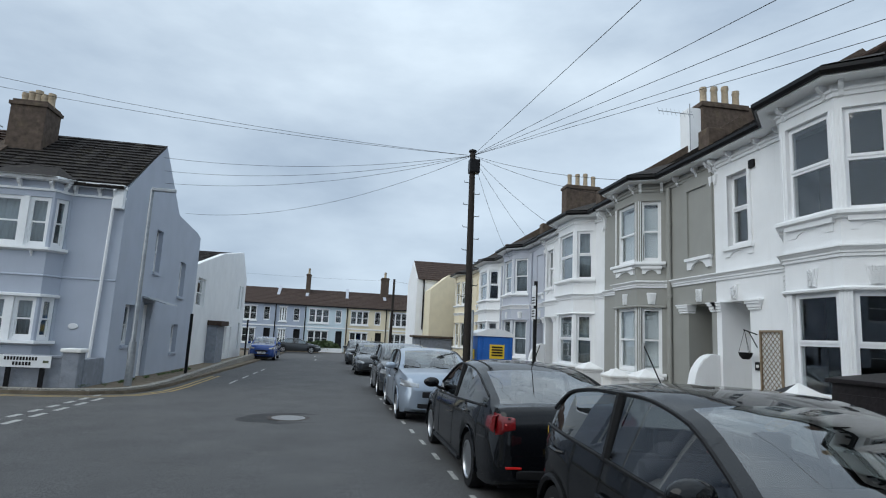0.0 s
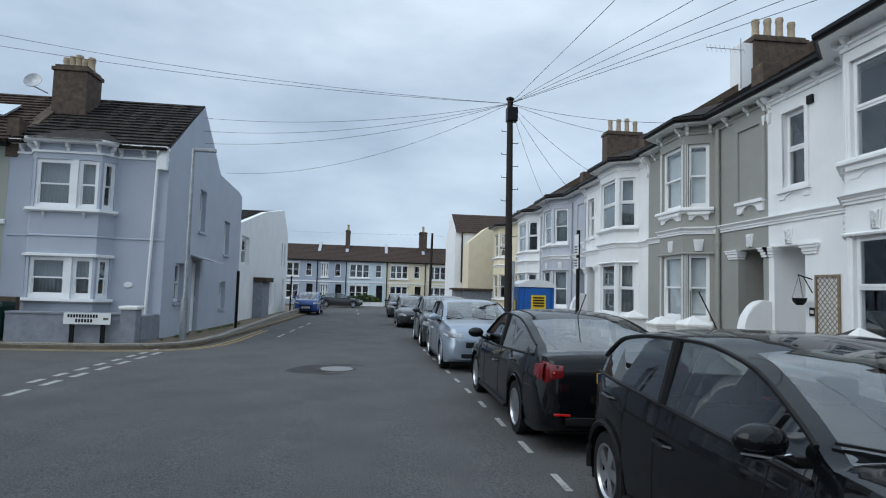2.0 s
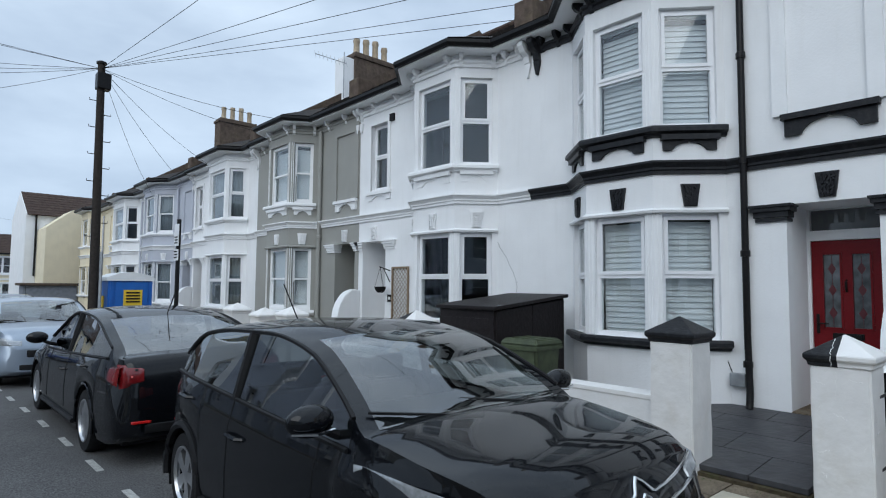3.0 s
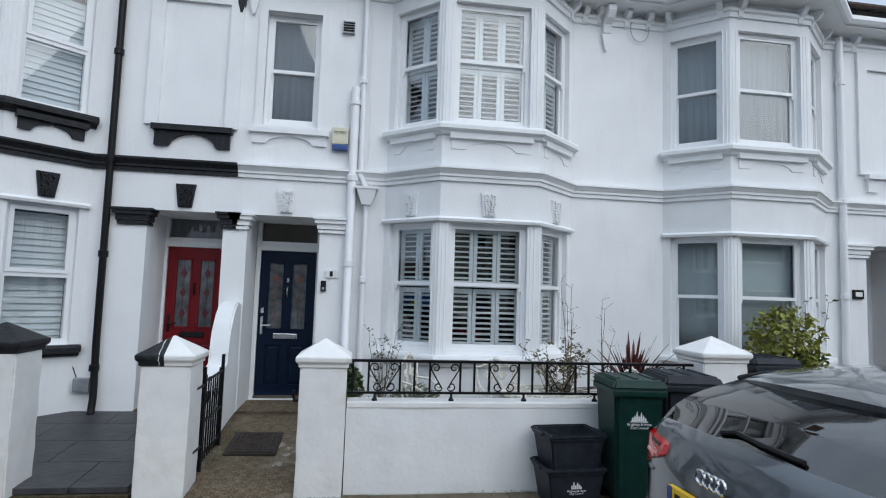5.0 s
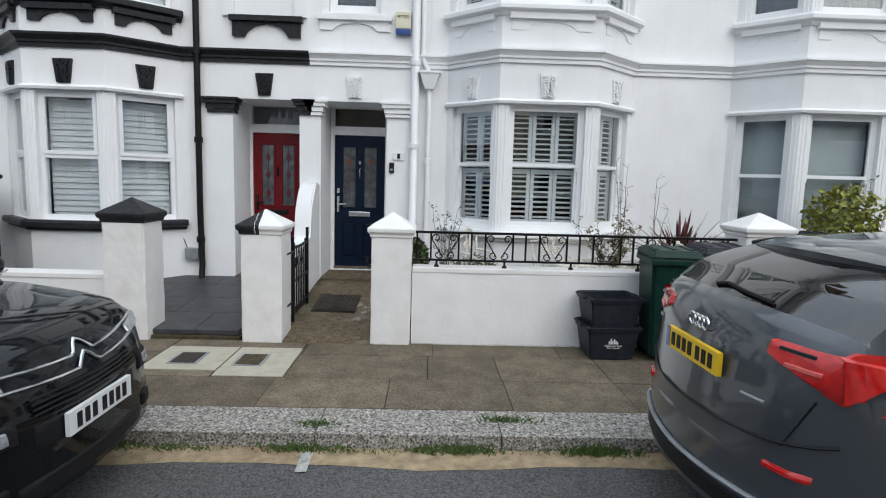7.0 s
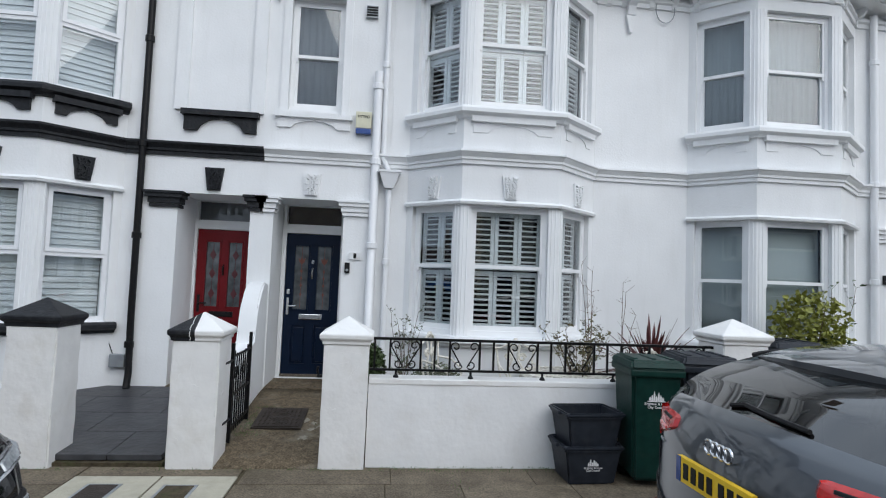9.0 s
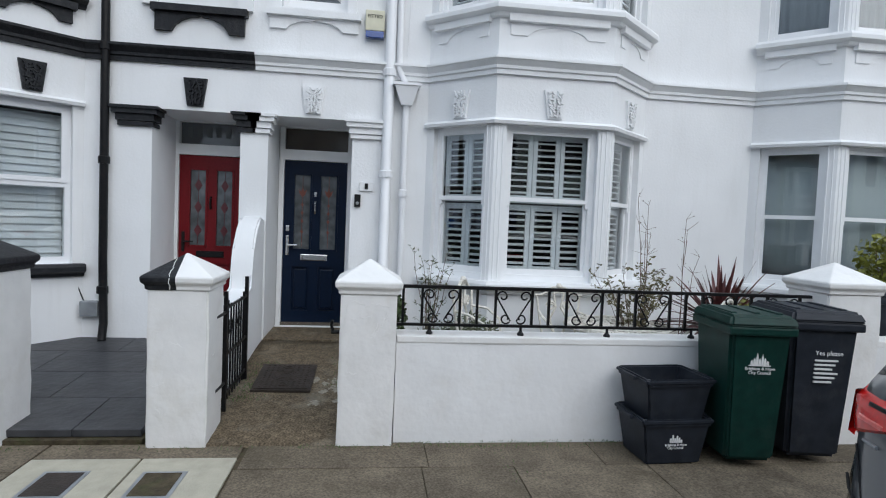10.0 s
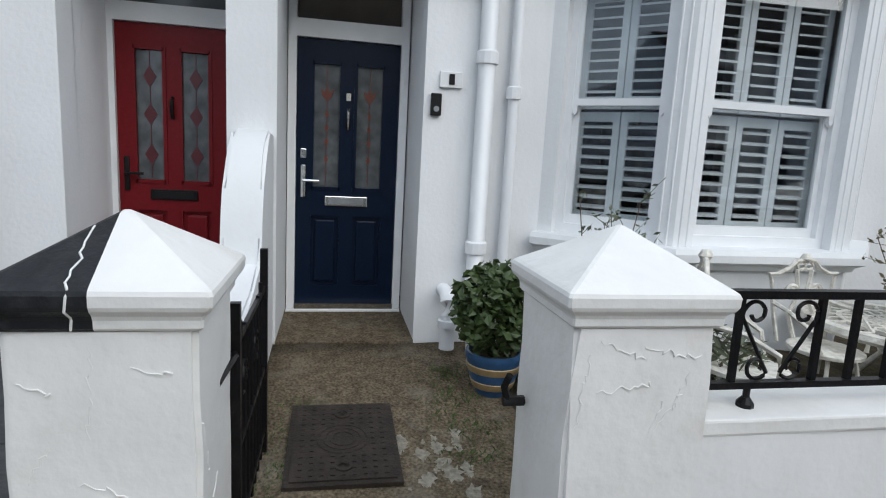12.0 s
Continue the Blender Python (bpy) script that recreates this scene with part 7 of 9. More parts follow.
    part("flap", boxed(w / 2 - 0.13, w / 2 + 0.13, 0.014, 0.022, 1.215, 1.26, m), STEEL if furniture == "chrome" else INK, p)
    u = w - 0.055
    bm = boxed(u - 0.018, u + 0.018, 0, 0.014, 1.26, 1.50, m, bevel=0.005)
    tube(bm, [m @ Vector((u, 0.01, 1.38)), m @ Vector((u, 0.05, 1.385)), m @ Vector((u - 0.12, 0.052, 1.385))], 0.011, 6)
    part("handle", bm, hw, leaf, smooth=True)
    bm = bmesh.new()
    tube(bm, [m @ Vector((w / 2, 0.0, 1.92)), m @ Vector((w / 2, 0.03, 1.90)), m @ Vector((w / 2, 0.035, 1.83)), m @ Vector((w / 2, 0.012, 1.78))], 0.014, 6)
    part("knocker", bm, hw, leaf, smooth=True)
    if furniture == "chrome":
        part("bar", boxed(w / 2 - 0.017, w / 2 + 0.017, 0.0, 0.006, 1.985, 2.04, m), CHROME, leaf)
        part("lock", boxed(u - 0.022, u + 0.022, 0, 0.012, 1.55, 1.62, m, bevel=0.006), CHROME, leaf)
    part("threshold", boxed(0.0, w, 0.0, 0.06, 0.40, 0.445, m), CHROME, th)
    part("sill", boxed(-0.06, w + 0.06, 0.032, 0.075, 0.372, 0.402, m, bevel=0.004), WHITE_GLOSS, th)
    return th


door_set(0.143, 0.897, NAVY, "navy composite front door with leaded lights and chrome fittings", "flowers", "chrome", "textured leaded glass with a red flower")
door_set(1.378, 2.112, RED, "red composite front door with diamond leaded lights and black fittings", "diamonds", "black", "textured leaded glass with red diamonds")
# bars in place of the lettering on the red door's fanlight
th = thing("fanlight_lettering", "pale etched bars across the fanlight over the red door", "lettering", (FACE + 0.81, 1.74, 2.56))
ETCHED = material("etched glass bars", (0.10, 0.11, 0.115), 0.5)
for k in range(5):
    part("bar", boxed(FACE + 0.809, FACE + 0.814, 1.98 - k * 0.11, 1.98 - k * 0.11 + 0.06, 2.60, 2.71), ETCHED, th)


def simple_door(yd, s, mat, label, dz=0.0):
    x = FACE + 0.80
    ya, yb = sorted((yd + s * 0.22, yd + s * 1.00))
    th = thing("front_door", label, "door", (x, (ya + yb) / 2, dz + 0.42), "front doors")
    m = frame_at(x, ya, 0, 1)
    w = yb - ya
    bm = bmesh.new()
    cols = [(0.14, w / 2 - 0.05), (w / 2 + 0.05, w - 0.14)]
    wall_panel(bm, m, 0.04, w - 0.04, dz + 0.41, dz + 2.38, 0.05, [(a, b, dz + 1.3, dz + 2.2) for a, b in cols] + [(a, b, dz + 0.6, dz + 1.1) for a, b in cols])
    leaf = part("leaf", bm, mat, th)
    part("panel", boxed(0.1, w - 0.1, -0.045, -0.03, dz + 0.5, dz + 2.3, m), mat, leaf)
    bm = bmesh.new()
    box(bm, -0.04, 0.04, -0.08, 0.02, dz + 0.4, dz + 2.8, m), box(bm, w - 0.04, w + 0.04, -0.08, 0.02, dz + 0.4, dz + 2.8, m), box(bm, 0.04, w - 0.04, -0.08, 0.02, dz + 2.39, dz + 2.48, m)
    part("door_frame", bm, WHITE_GLOSS, th)
    part("fanlight", boxed(0.04, w - 0.04, -0.05, -0.04, dz + 2.48, dz + 2.8, m), LEAD_GLASS, th)
    return th


BROWN_DOOR = material("brown stained door", (0.14, 0.06, 0.03), 0.45, vary=0.2, scale=12)
simple_door(P9, 1, BROWN_DOOR, "brown stained front door in a white porch")
simple_door(P56, -1, WHITE_GLOSS, "pale front door deep in a white porch")
simple_door(P56, 1, GREY_RENDER, "grey front door deep in a grey porch", -0.02)
for pd, s, dz in ((P34, -1, -0.04), (P34, 1, -0.08), (P12, -1, -0.08), (P12, 1, -0.02), (P9, -1, 0.05)):
    simple_door(pd, s, NAVY, "dark front door in a shallow porch", dz)


# ---- what hangs behind the windows ----
SHADE = material("grey roller shade", (0.44, 0.48, 0.47), 0.8, vary=0.06, scale=3)


def behind(house, kind, label, dz=0.0, inset=0.22, only=None):
    th, segs, wins, flip, m0 = house
    for k, (mk, a, b, hz) in enumerate(wins):
        for lvl, (z0, z1) in enumerate(hz):
            if only is not None and lvl not in only:
                continue
            if kind == "shutter":
                shutters(mk, a + 0.04, b - 0.04, z0 + 0.06, z1 - 0.05, 3 if k == 1 else 2, 0.19)
            elif kind == "blind":
                blinds(mk, a + 0.03, b - 0.03, z0 + 0.03, z1 - 0.03, inset, label)
            else:
                curtain(mk, a + 0.02, b - 0.02, z0 + 0.03, z1 - 0.03, inset, label, SHADE if kind == "shade" else None, 0.06 if kind == "shade" else 1.0)


behind(h8, "shutter", "")
behind(h7, "blind", "white slatted blind lowered behind the bay window")
behind(h5, "blind", "white slatted blind lowered in the grey house")
behind(h9, "curtain", "pale grey curtain drawn behind the bay window", only=(1,))
behind(h9, "shade", "plain grey roller shade lowered behind the bay window", only=(0,))
behind(h4, "curtain", "pale net curtain in a white house's bay")
behind(h3, "curtain", "pale net curtain in a lilac house's bay")
th, segs, wins, flip, m0 = h8
u0, u1 = flip(0, 0.27, 1.02)
curtain(m0, u0 + 0.03, u1 - 0.03, 4.02, 5.45, 0.24, "grey roller blind behind the window over the door", material("grey roller blind", (0.12, 0.13, 0.15), 0.7))


# ---- pipes and small fixtures on the fronts ----
def pipe(pts, r, mat, label, collars=(), hopper=None):
    th = thing("drainpipe", label, "drainpipe", pts[-1], "drainpipes")
    part("pipe", tube(bmesh.new(), pts, r, 10), mat, th, smooth=True)
    for z in collars:
        i = max(k for k in range(len(pts) - 1) if pts[k][2] >= z or k == 0)
        x, y = pts[i][0], pts[i][1]
        bm = lathe(bmesh.new(), [(r + 0.014, -0.035), (r + 0.014, 0.035), (r + 0.004, 0.045)], (x, y, z), 12)
        box(bm, x, FACE, y - 0.018, y + 0.018, z - 0.015, z + 0.015)
        part("collar", bm, mat, th)
    if hopper:
        x, y, z = hopper
        bm = bmesh.new()
        v = box(bm, x - 0.09, x + 0.09, y - 0.13, y + 0.13, z - 0.1, z + 0.1)
        for q in v:
            if q.co.z < z:
                q.co.x, q.co.y = x + (q.co.x - x) * 0.5, y + (q.co.y - y) * 0.45
        box(bm, x - 0.1, x + 0.1, y - 0.15, y + 0.15, z + 0.1, z + 0.13)
        part("hopper", bm, mat, th)
    return th


pipe([(8.13, -0.31, 4.50), (8.13, -0.31, 0.62), (8.03, -0.31, 0.50), (8.0, -0.31, 0.33)], 0.058, UPVC, "thick white soil pipe down the white house front", (4.3, 3.3, 2.2, 1.0))
pipe([(8.14, -0.405, 5.88), (8.14, -0.41, 3.35), (8.14, -0.50, 3.17), (8.14, -0.50, 0.4)], 0.036, UPVC, "thin white rainwater pipe with a hopper head", (4.6, 2.0), (8.11, -0.50, 3.06))
pipe([(8.13, 2.592, 5.88), (8.13, 2.592, 1.2), (8.12, 2.575, 0.5), (8.06, 2.565, 0.33)], 0.042, BLACK_METAL, "black cast-iron rainwater pipe on the black-trimmed house", (4.7, 3.36, 2.2, 0.85))
pipe([(8.13, -7.465, 5.9), (8.13, -7.465, 0.4)], 0.05, UPVC, "white rainwater pipe beside the bay", (5.2, 3.4, 2.0))
pipe([(8.13, 12.90, 5.75), (8.13, 12.90, 0.3)], 0.05, GREY_RENDER, "grey-painted rainwater pipe on the grey house", (4.8, 3.0))
for y in (24.1, 29.2, 36.9):
    pipe([(8.13, y, 5.6), (8.13, y, 0.1)], 0.045, LILAC_GREY, "pale rainwater pipe far along the terrace", (3.0,))

th = thing("alarm_box", "cream burglar alarm box with a blue base", "alarm", (8.3, -0.17, 3.8))
part("case", boxed(8.12, FACE - 0.001, -0.237, -0.030, 3.735, 3.955, bevel=0.012), material("cream plastic", (0.62, 0.60, 0.46), 0.4), th)
part("base_strip", boxed(8.118, FACE - 0.001, -0.232, -0.035, 3.66, 3.733, bevel=0.008), PAINT_BLUE, th)


def words(text, size, m, mat, label, parent=None, name="lettering"):
    cu = bpy.data.curves.new(name, "FONT")
    cu.body, cu.size, cu.extrude, cu.align_x = text, size, 0.0015, "CENTER"
    tmp = bpy.data.objects.new(name, cu)
    scene.collection.objects.link(tmp)
    me = bpy.data.meshes.new_from_object(tmp.evaluated_get(bpy.context.evaluated_depsgraph_get()))
    bpy.data.objects.remove(tmp)
    me.transform(m)
    bm = bmesh.new()
    bm.from_mesh(me)
    bpy.data.meshes.remove(me)
    return part(name, bm, mat, parent, label)


def facing_street(x, y, z):
    """Lettering upright on a wall that looks towards -x."""
    return Matrix.Translation((x, y, z)) @ Matrix(((0, 0, -1, 0), (-1, 0, 0, 0), (0, 1, 0, 0), (0, 0, 0, 1)))


words("FITTED", 0.05, facing_street(8.117, -0.134, 3.87), INK, "dark capital letters", th)
bm = boxed(8.15, 8.196, -0.262, -0.102, 5.24, 5.40)
th = thing("air_vent", "small grey louvred air vent in the white wall", "vent", (8.18, -0.18, 5.24))
part("vent_frame", bm, STEEL, th)
for k in range(4):
    part("slat", boxed(8.135, 8.15, -0.252, -0.112, 5.26 + k * 0.035, 5.275 + k * 0.035), TRIM, th)
bm = boxed(8.15, 8.196, 9.82, 9.97, 5.42, 5.58)
solo("air_vent", bm, TRIM, "small black square air vent", "vent")
th = thing("number_plaque", "pale stone plaque beside the navy door", "plaque", (8.18, -0.16, 2.0))
part("plate", boxed(8.175, 8.198, -0.170, -0.025, 2.012, 2.110, bevel=0.004), SIGN_WHITE, th)
part("bar", boxed(8.17, 8.176, -0.118, -0.082, 2.03, 2.095), INK, th)
th = thing("doorbell", "black video doorbell beside the navy door", "doorbell", (8.18, -0.007, 1.84))
part("case", boxed(8.165, 8.198, -0.040, 0.026, 1.835, 1.972, bevel=0.006), TRIM, th)
part("button", lathe(bmesh.new(), [(0.018, 0), (0.018, 0.006)], (0, 0, 0), 14, Matrix.Translation((8.166, -0.007, 1.875)) @ Matrix.Rotation(radians(-90), 4, "Y")), STEEL, th)
th = thing("meter_box", "small grey service box low on the white wall", "meter", (8.18, 2.9, 0.55))
part("case", boxed(8.11, 8.197, 2.63, 2.81, 0.57, 0.73, bevel=0.01), STEEL, th)
part("wire", tube(bmesh.new(), [(8.18, 2.80, 0.73), (8.18, 2.85, 0.86), (8.18, 2.86, 1.0)], 0.006, 5), CABLE, th)
th = thing("number_plaque", "small dark plaque beside a porch", "plaque", (8.18, -8.12, 2.0))
part("plate", boxed(8.17, 8.198, -7.82, -7.65, 1.975, 2.108), INK, th)
part("bar", boxed(8.165, 8.171, -7.79, -7.68, 2.01, 2.075), INK_WHITE, th)
th = thing("number_plaque", "small black plaque beside the hanging basket", "plaque", (8.18, 9.93, 1.4))
part("plate", boxed(8.17, 8.198, 9.84, 9.98, 1.42, 1.58), INK, th)
part("bar", boxed(8.165, 8.171, 9.87, 9.95, 1.47, 1.53), INK_WHITE, th)
bm = bmesh.new()
for k in range(10):
    for j in range(3):
        box(bm, 8.185, 8.199, 2.90 + k * 0.028, 2.916 + k * 0.028, 0.375 + j * 0.025, 0.388 + j * 0.025)
solo("air_brick", bm, PALE_SLAB, "perforated air brick low in the wall", "vent", kind="stuff")


loop = [(8.16, -4.27 + 0.14 * math.cos(a), 5.72 + 0.19 * math.sin(a)) for a in np.linspace(0, 2 * math.pi, 21)]
solo("cable_loop", tube(bmesh.new(), loop, 0.007, 5), STEEL, "coiled loop of grey cable hung under the white eaves", "cable", smooth=True)
solo("wall_cable", tube(bmesh.new(), [(8.19, -0.47, 5.75), (8.19, -0.50, 5.2), (8.19, -0.48, 4.7), (8.19, -0.52, 4.1), (8.19, -0.50, 3.5)], 0.004, 5), WHITE_GLOSS, "thin white cable slack down the white wall", "cable", smooth=True)


# trellis and hanging basket on the neighbour
th = thing("trellis", "weathered diamond trellis panel fixed to the white wall", "trellis", (8.17, 9.55, 0.95))
for y0, y1, z0, z1 in ((9.25, 9.29, 0.95, 2.18), (9.79, 9.83, 0.95, 2.18), (9.29, 9.79, 2.14, 2.18), (9.29, 9.79, 0.95, 0.99)):
    part("rail", boxed(8.16, 8.19, y0, y1, z0, z1), TRELLIS, th)
for sg in (1, -1):
    for k in range(-4, 14):
        a = Vector((8.175 + sg * 0.005, 9.29, 0.99 + k * 0.11))
        b = a + Vector((0, 0.5, 0.5))
        za, zb2 = a.z, b.z
        t0, t1 = max(0, (0.99 - za) / 0.5), min(1, (2.14 - za) / 0.5)
        if t1 - t0 > 0.1:
            p, q = a.lerp(b, t0), a.lerp(b, t1)
            if sg < 0:
                p.y, q.y = 19.08 - p.y, 19.08 - q.y
            part("lath", tube(bmesh.new(), [p, q], 0.008, 4), TRELLIS, th)
th = thing("hanging_basket", "dark hanging basket on an iron wall bracket", "basket", (8.0, 9.98, 1.6))
part("bracket", tube(tube(bmesh.new(), [(8.19, 9.92, 2.1), (7.95, 9.98, 2.18)], 0.012, 6), [(8.19, 9.92, 1.85), (8.05, 9.97, 2.15)], 0.010, 6), BLACK_METAL, th)
part("bowl", lathe(bmesh.new(), [(0.06, 0), (0.11, 0.06), (0.13, 0.13), (0.11, 0.13)], (7.98, 9.98, 1.62), 14), TRIM, th, smooth=True)
for a in (0.3, 2.4, 4.5):
    part("chain", tube(bmesh.new(), [(7.98 + 0.12 * math.cos(a), 9.98 + 0.12 * math.sin(a), 1.74), (7.97, 9.98, 2.17)], 0.004, 4), BLACK_METAL, th)


# ---- bin store, wheeled bins, boxes ----
th = thing("bin_store", "black-stained timber bin store with board sides and two doors", "shed", (6.9, 5.5, 0.3))
for k in range(9):
    z = 0.2 + k * 0.142
    part("board", boxed(6.195 - 0.012 * (k % 2), 6.225, 5.0, 6.05, z, z + 0.149), SHED, th)
for xa, xb in ((6.22, 6.95), (6.96, 7.68)):
    bm = boxed(xa, xb, 4.97, 5.0, 0.25, 1.60, bevel=0.006)
    for v in bm.verts:
        if v.co.z > 1.0:
            v.co.z += (v.co.x - 7.74) * 0.10
    part("door", bm, SHED, th)
part("back", boxed(6.23, 7.7, 6.0, 6.04, 0.2, 1.46), SHED, th)
part("end", boxed(7.67, 7.7, 5.0, 6.0, 0.2, 1.62), SHED, th)
bm = boxed(6.14, 7.74, 4.93, 6.10, 1.62, 1.67, bevel=0.01)
for v in bm.verts:
    v.co.z += (v.co.x - 7.74) * 0.10
part("lid", bm, SHED, th)
for z in (0.5, 1.5):
    part("hinge", boxed(6.22, 6.42, 4.958, 4.97, z, z + 0.03), STEEL, th)


def wheeled_bin(x, y, z, mat, label, turn=0.0, w=0.52, d=0.55, h=1.0, crest=True, lettered=False):
    """A wheeled bin whose front looks along -x before it is turned."""
    th = thing("wheeled_bin", label, "bin", (0, 0, 0), "wheeled bins")
    bm = bmesh.new()
    vs = box(bm, -d / 2, d / 2, -w / 2, w / 2, 0.06, h)
    for v in vs:
        if v.co.z < 0.5:
            v.co.x, v.co.y = v.co.x * 0.78, v.co.y * 0.82
    bmesh.ops.bevel(bm, geom=bm.edges[:], offset=0.03, segments=3, affect="EDGES")
    part("body", bm, mat, th, smooth=True)
    part("rim", boxed(-d / 2 - 0.025, d / 2 + 0.02, -w / 2 - 0.02, w / 2 + 0.02, h - 0.06, h, bevel=0.015), mat, th)
    bm = bmesh.new()
    vs = box(bm, -d / 2 - 0.04, d / 2 + 0.03, -w / 2 - 0.03, w / 2 + 0.03, h + 0.002, h + 0.075)
    for v in vs:
        if v.co.z > h + 0.05:
            v.co.x, v.co.y = v.co.x * 0.86, v.co.y * 0.88
    bmesh.ops.bevel(bm, geom=bm.edges[:], offset=0.018, segments=2, affect="EDGES")
    lid = part("lid", bm, mat, th, smooth=True)
    for q in (-0.16, 0.0, 0.16):
        part("ridge", boxed(-d / 2 + 0.08, d / 2 - 0.08, q - 0.02, q + 0.02, h + 0.07, h + 0.085, bevel=0.006), mat, lid)
    part("handle", tube(bmesh.new(), [(d / 2 + 0.02, -w / 2 + 0.06, h - 0.03), (d / 2 + 0.09, -w / 2 + 0.06, h - 0.01), (d / 2 + 0.09, w / 2 - 0.06, h - 0.01), (d / 2 + 0.02, w / 2 - 0.06, h - 0.03)], 0.018, 8), mat, th)
    for s in (1, -1):
        part("wheel", lathe(bmesh.new(), [(0.02, -0.025), (0.10, -0.025), (0.10, 0.025), (0.02, 0.025)], (0, 0, 0), 18, Matrix.Translation((d / 2 - 0.06, s * (w / 2 - 0.07), 0.10)) @ Matrix.Rotation(radians(90), 4, "X")), RUBBER, th, smooth=True)
    xf = lambda z: -d / 2 * (0.78 + 0.22 * (z - 0.06) / (h - 0.06)) - 0.004
    if crest:
        bm = bmesh.new()
        z0 = h * 0.74
        for k, hh in enumerate((0.03, 0.05, 0.075, 0.045, 0.085, 0.05, 0.035)):
            yy = -0.06 + k * 0.018
            prism(bm, [(yy, z0), (yy + 0.014, z0), (yy + 0.014, z0 + hh * 0.6), (yy + 0.007, z0 + hh), (yy, z0 + hh * 0.6)], xf(z0) - 0.002, xf(z0) + 0.004, "x")
        box(bm, xf(z0) - 0.002, xf(z0) + 0.004, -0.075, 0.075, z0 - 0.008, z0 - 0.002)
        part("crest", bm, INK_WHITE, th, "white skyline crest")
        for k, text in enumerate(("Brighton & Hove", "City Council")):
            words(text, 0.030, facing_street(xf(z0 - 0.03 * k) - 0.004, 0.0, z0 - 0.034 - k * 0.028), INK_WHITE, "white lettering", th)
    if lettered:
        words("Yes please", 0.045, Matrix.Translation((xf(0.85) - 0.003, -0.03, 0.80)) @ Matrix(((0, 0, -1, 0), (-1, 0, 0, 0), (0, 1, 0, 0), (0, 0, 0, 1))), INK_WHITE, "white lettering", th)
        for k in range(6):
            ww = 0.10 - 0.012 * (k % 3)
            part("bar", boxed(xf(0.7) - 0.006, xf(0.7) + 0.006, 0.06 - ww * 1.6, 0.06, 0.755 - k * 0.03, 0.767 - k * 0.03), INK_WHITE, th)
    th.matrix_basis = PLACE[0] @ pose(x, y, z, 0, 0, turn)
    return th


wheeled_bin(5.53, -2.81, PAVE, BIN_GREEN, "dark green council wheeled bin by the garden wall", -6, 0.42, 0.52)
wheeled_bin(5.60, -3.34, PAVE, BIN_BLACK, "charcoal recycling wheeled bin with white lettering", -8, 0.46, 0.55, 1.03, False, True)
wheeled_bin(6.5, 4.62, 0.18, material("mossy olive bin plastic", (0.05, 0.065, 0.03), 0.6, vary=0.4, scale=9), "mossy olive wheeled bin behind the low wall", 4, crest=False, h=0.86)
wheeled_bin(6.6, -4.9, 0.35, BIN_BLACK, "charcoal wheeled bin in the next garden", 0, crest=False, h=0.85)


def crate(x, y, z, label, turn=0.0, marks=True):
    """A stacking kerbside recycling box, open at the top."""
    th = thing("recycling_box", label, "box", (0, 0, 0), "recycling boxes")
    w, d, h = 0.51, 0.40, 0.33
    rings = []
    bm = bmesh.new()
    for r, zz in ((0.80, 0.0), (0.97, h - 0.04), (1.06, h - 0.04), (1.06, h), (0.93, h), (0.78, 0.02)):
        rings.append([bm.verts.new((sx * d / 2 * r, sy * w / 2 * r, zz)) for sx, sy in ((-1, -1), (1, -1), (1, 1), (-1, 1))])
    for a, b in zip(rings, rings[1:]):
        for i in range(4):
            bm.faces.new((a[i], a[(i + 1) % 4], b[(i + 1) % 4], b[i]))
    bm.faces.new(rings[0]), bm.faces.new(rings[-1])
    bmesh.ops.bevel(bm, geom=bm.edges[:], offset=0.012, segments=2, affect="EDGES")
    part("tub", bm, BIN_BLACK, th, smooth=True)
    for s in (1, -1):
        part("handle", boxed(-0.08, 0.08, s * (w / 2 * 1.06 + 0.012) - 0.012, s * (w / 2 * 1.06 + 0.012) + 0.012, h - 0.035, h - 0.005, bevel=0.006), BIN_BLACK, th)
    if marks:
        bm = bmesh.new()
        xf = -d / 2 * 0.89 - 0.004
        for k, hh in enumerate((0.02, 0.035, 0.05, 0.03, 0.055, 0.03)):
            yy = -0.045 + k * 0.016
            box(bm, xf - 0.004, xf + 0.01, yy, yy + 0.011, 0.16, 0.16 + hh)
        part("crest", bm, INK_WHITE, th, "white skyline crest")
        for k, text in enumerate(("Brighton & Hove", "City Council")):
            words(text, 0.024, facing_street(xf - 0.001 + 0.003 * k, 0.0, 0.137 - k * 0.022), INK_WHITE, "white lettering", th)
    th.matrix_basis = PLACE[0] @ pose(x, y, z, 0, 0, turn)
    return th


crate(5.60, -2.29, PAVE, "charcoal recycling box standing on the pavement", 3)
crate(5.62, -2.30, PAVE + 0.27, "charcoal recycling box stacked on another", 5, False)


# ---- front gardens ----
def sheet(name, x0, x1, y0, y1, z_at, mat, label, category, kind="structure", thick=0.25, nx=10, ny=8):
    bm = bmesh.new()
    top = [[bm.verts.new((x0 + (x1 - x0) * i / nx, y0 + (y1 - y0) * j / ny, z_at(x0 + (x1 - x0) * i / nx, y0 + (y1 - y0) * j / ny))) for i in range(nx + 1)] for j in range(ny + 1)]
    for j in range(ny):
        for i in range(nx):
            bm.faces.new((top[j][i], top[j][i + 1], top[j + 1][i + 1], top[j + 1][i]))
    ob = solo(name, bm, mat, label, category, kind=kind, smooth=True)
    s = ob.modifiers.new("thickness", "SOLIDIFY")
    s.thickness, s.offset = thick, 0
    return ob


def path_z(x, y):
    return 0.12 + (x - 5.8) * 0.09 + 0.006 * math.sin(x * 5 + y * 7)


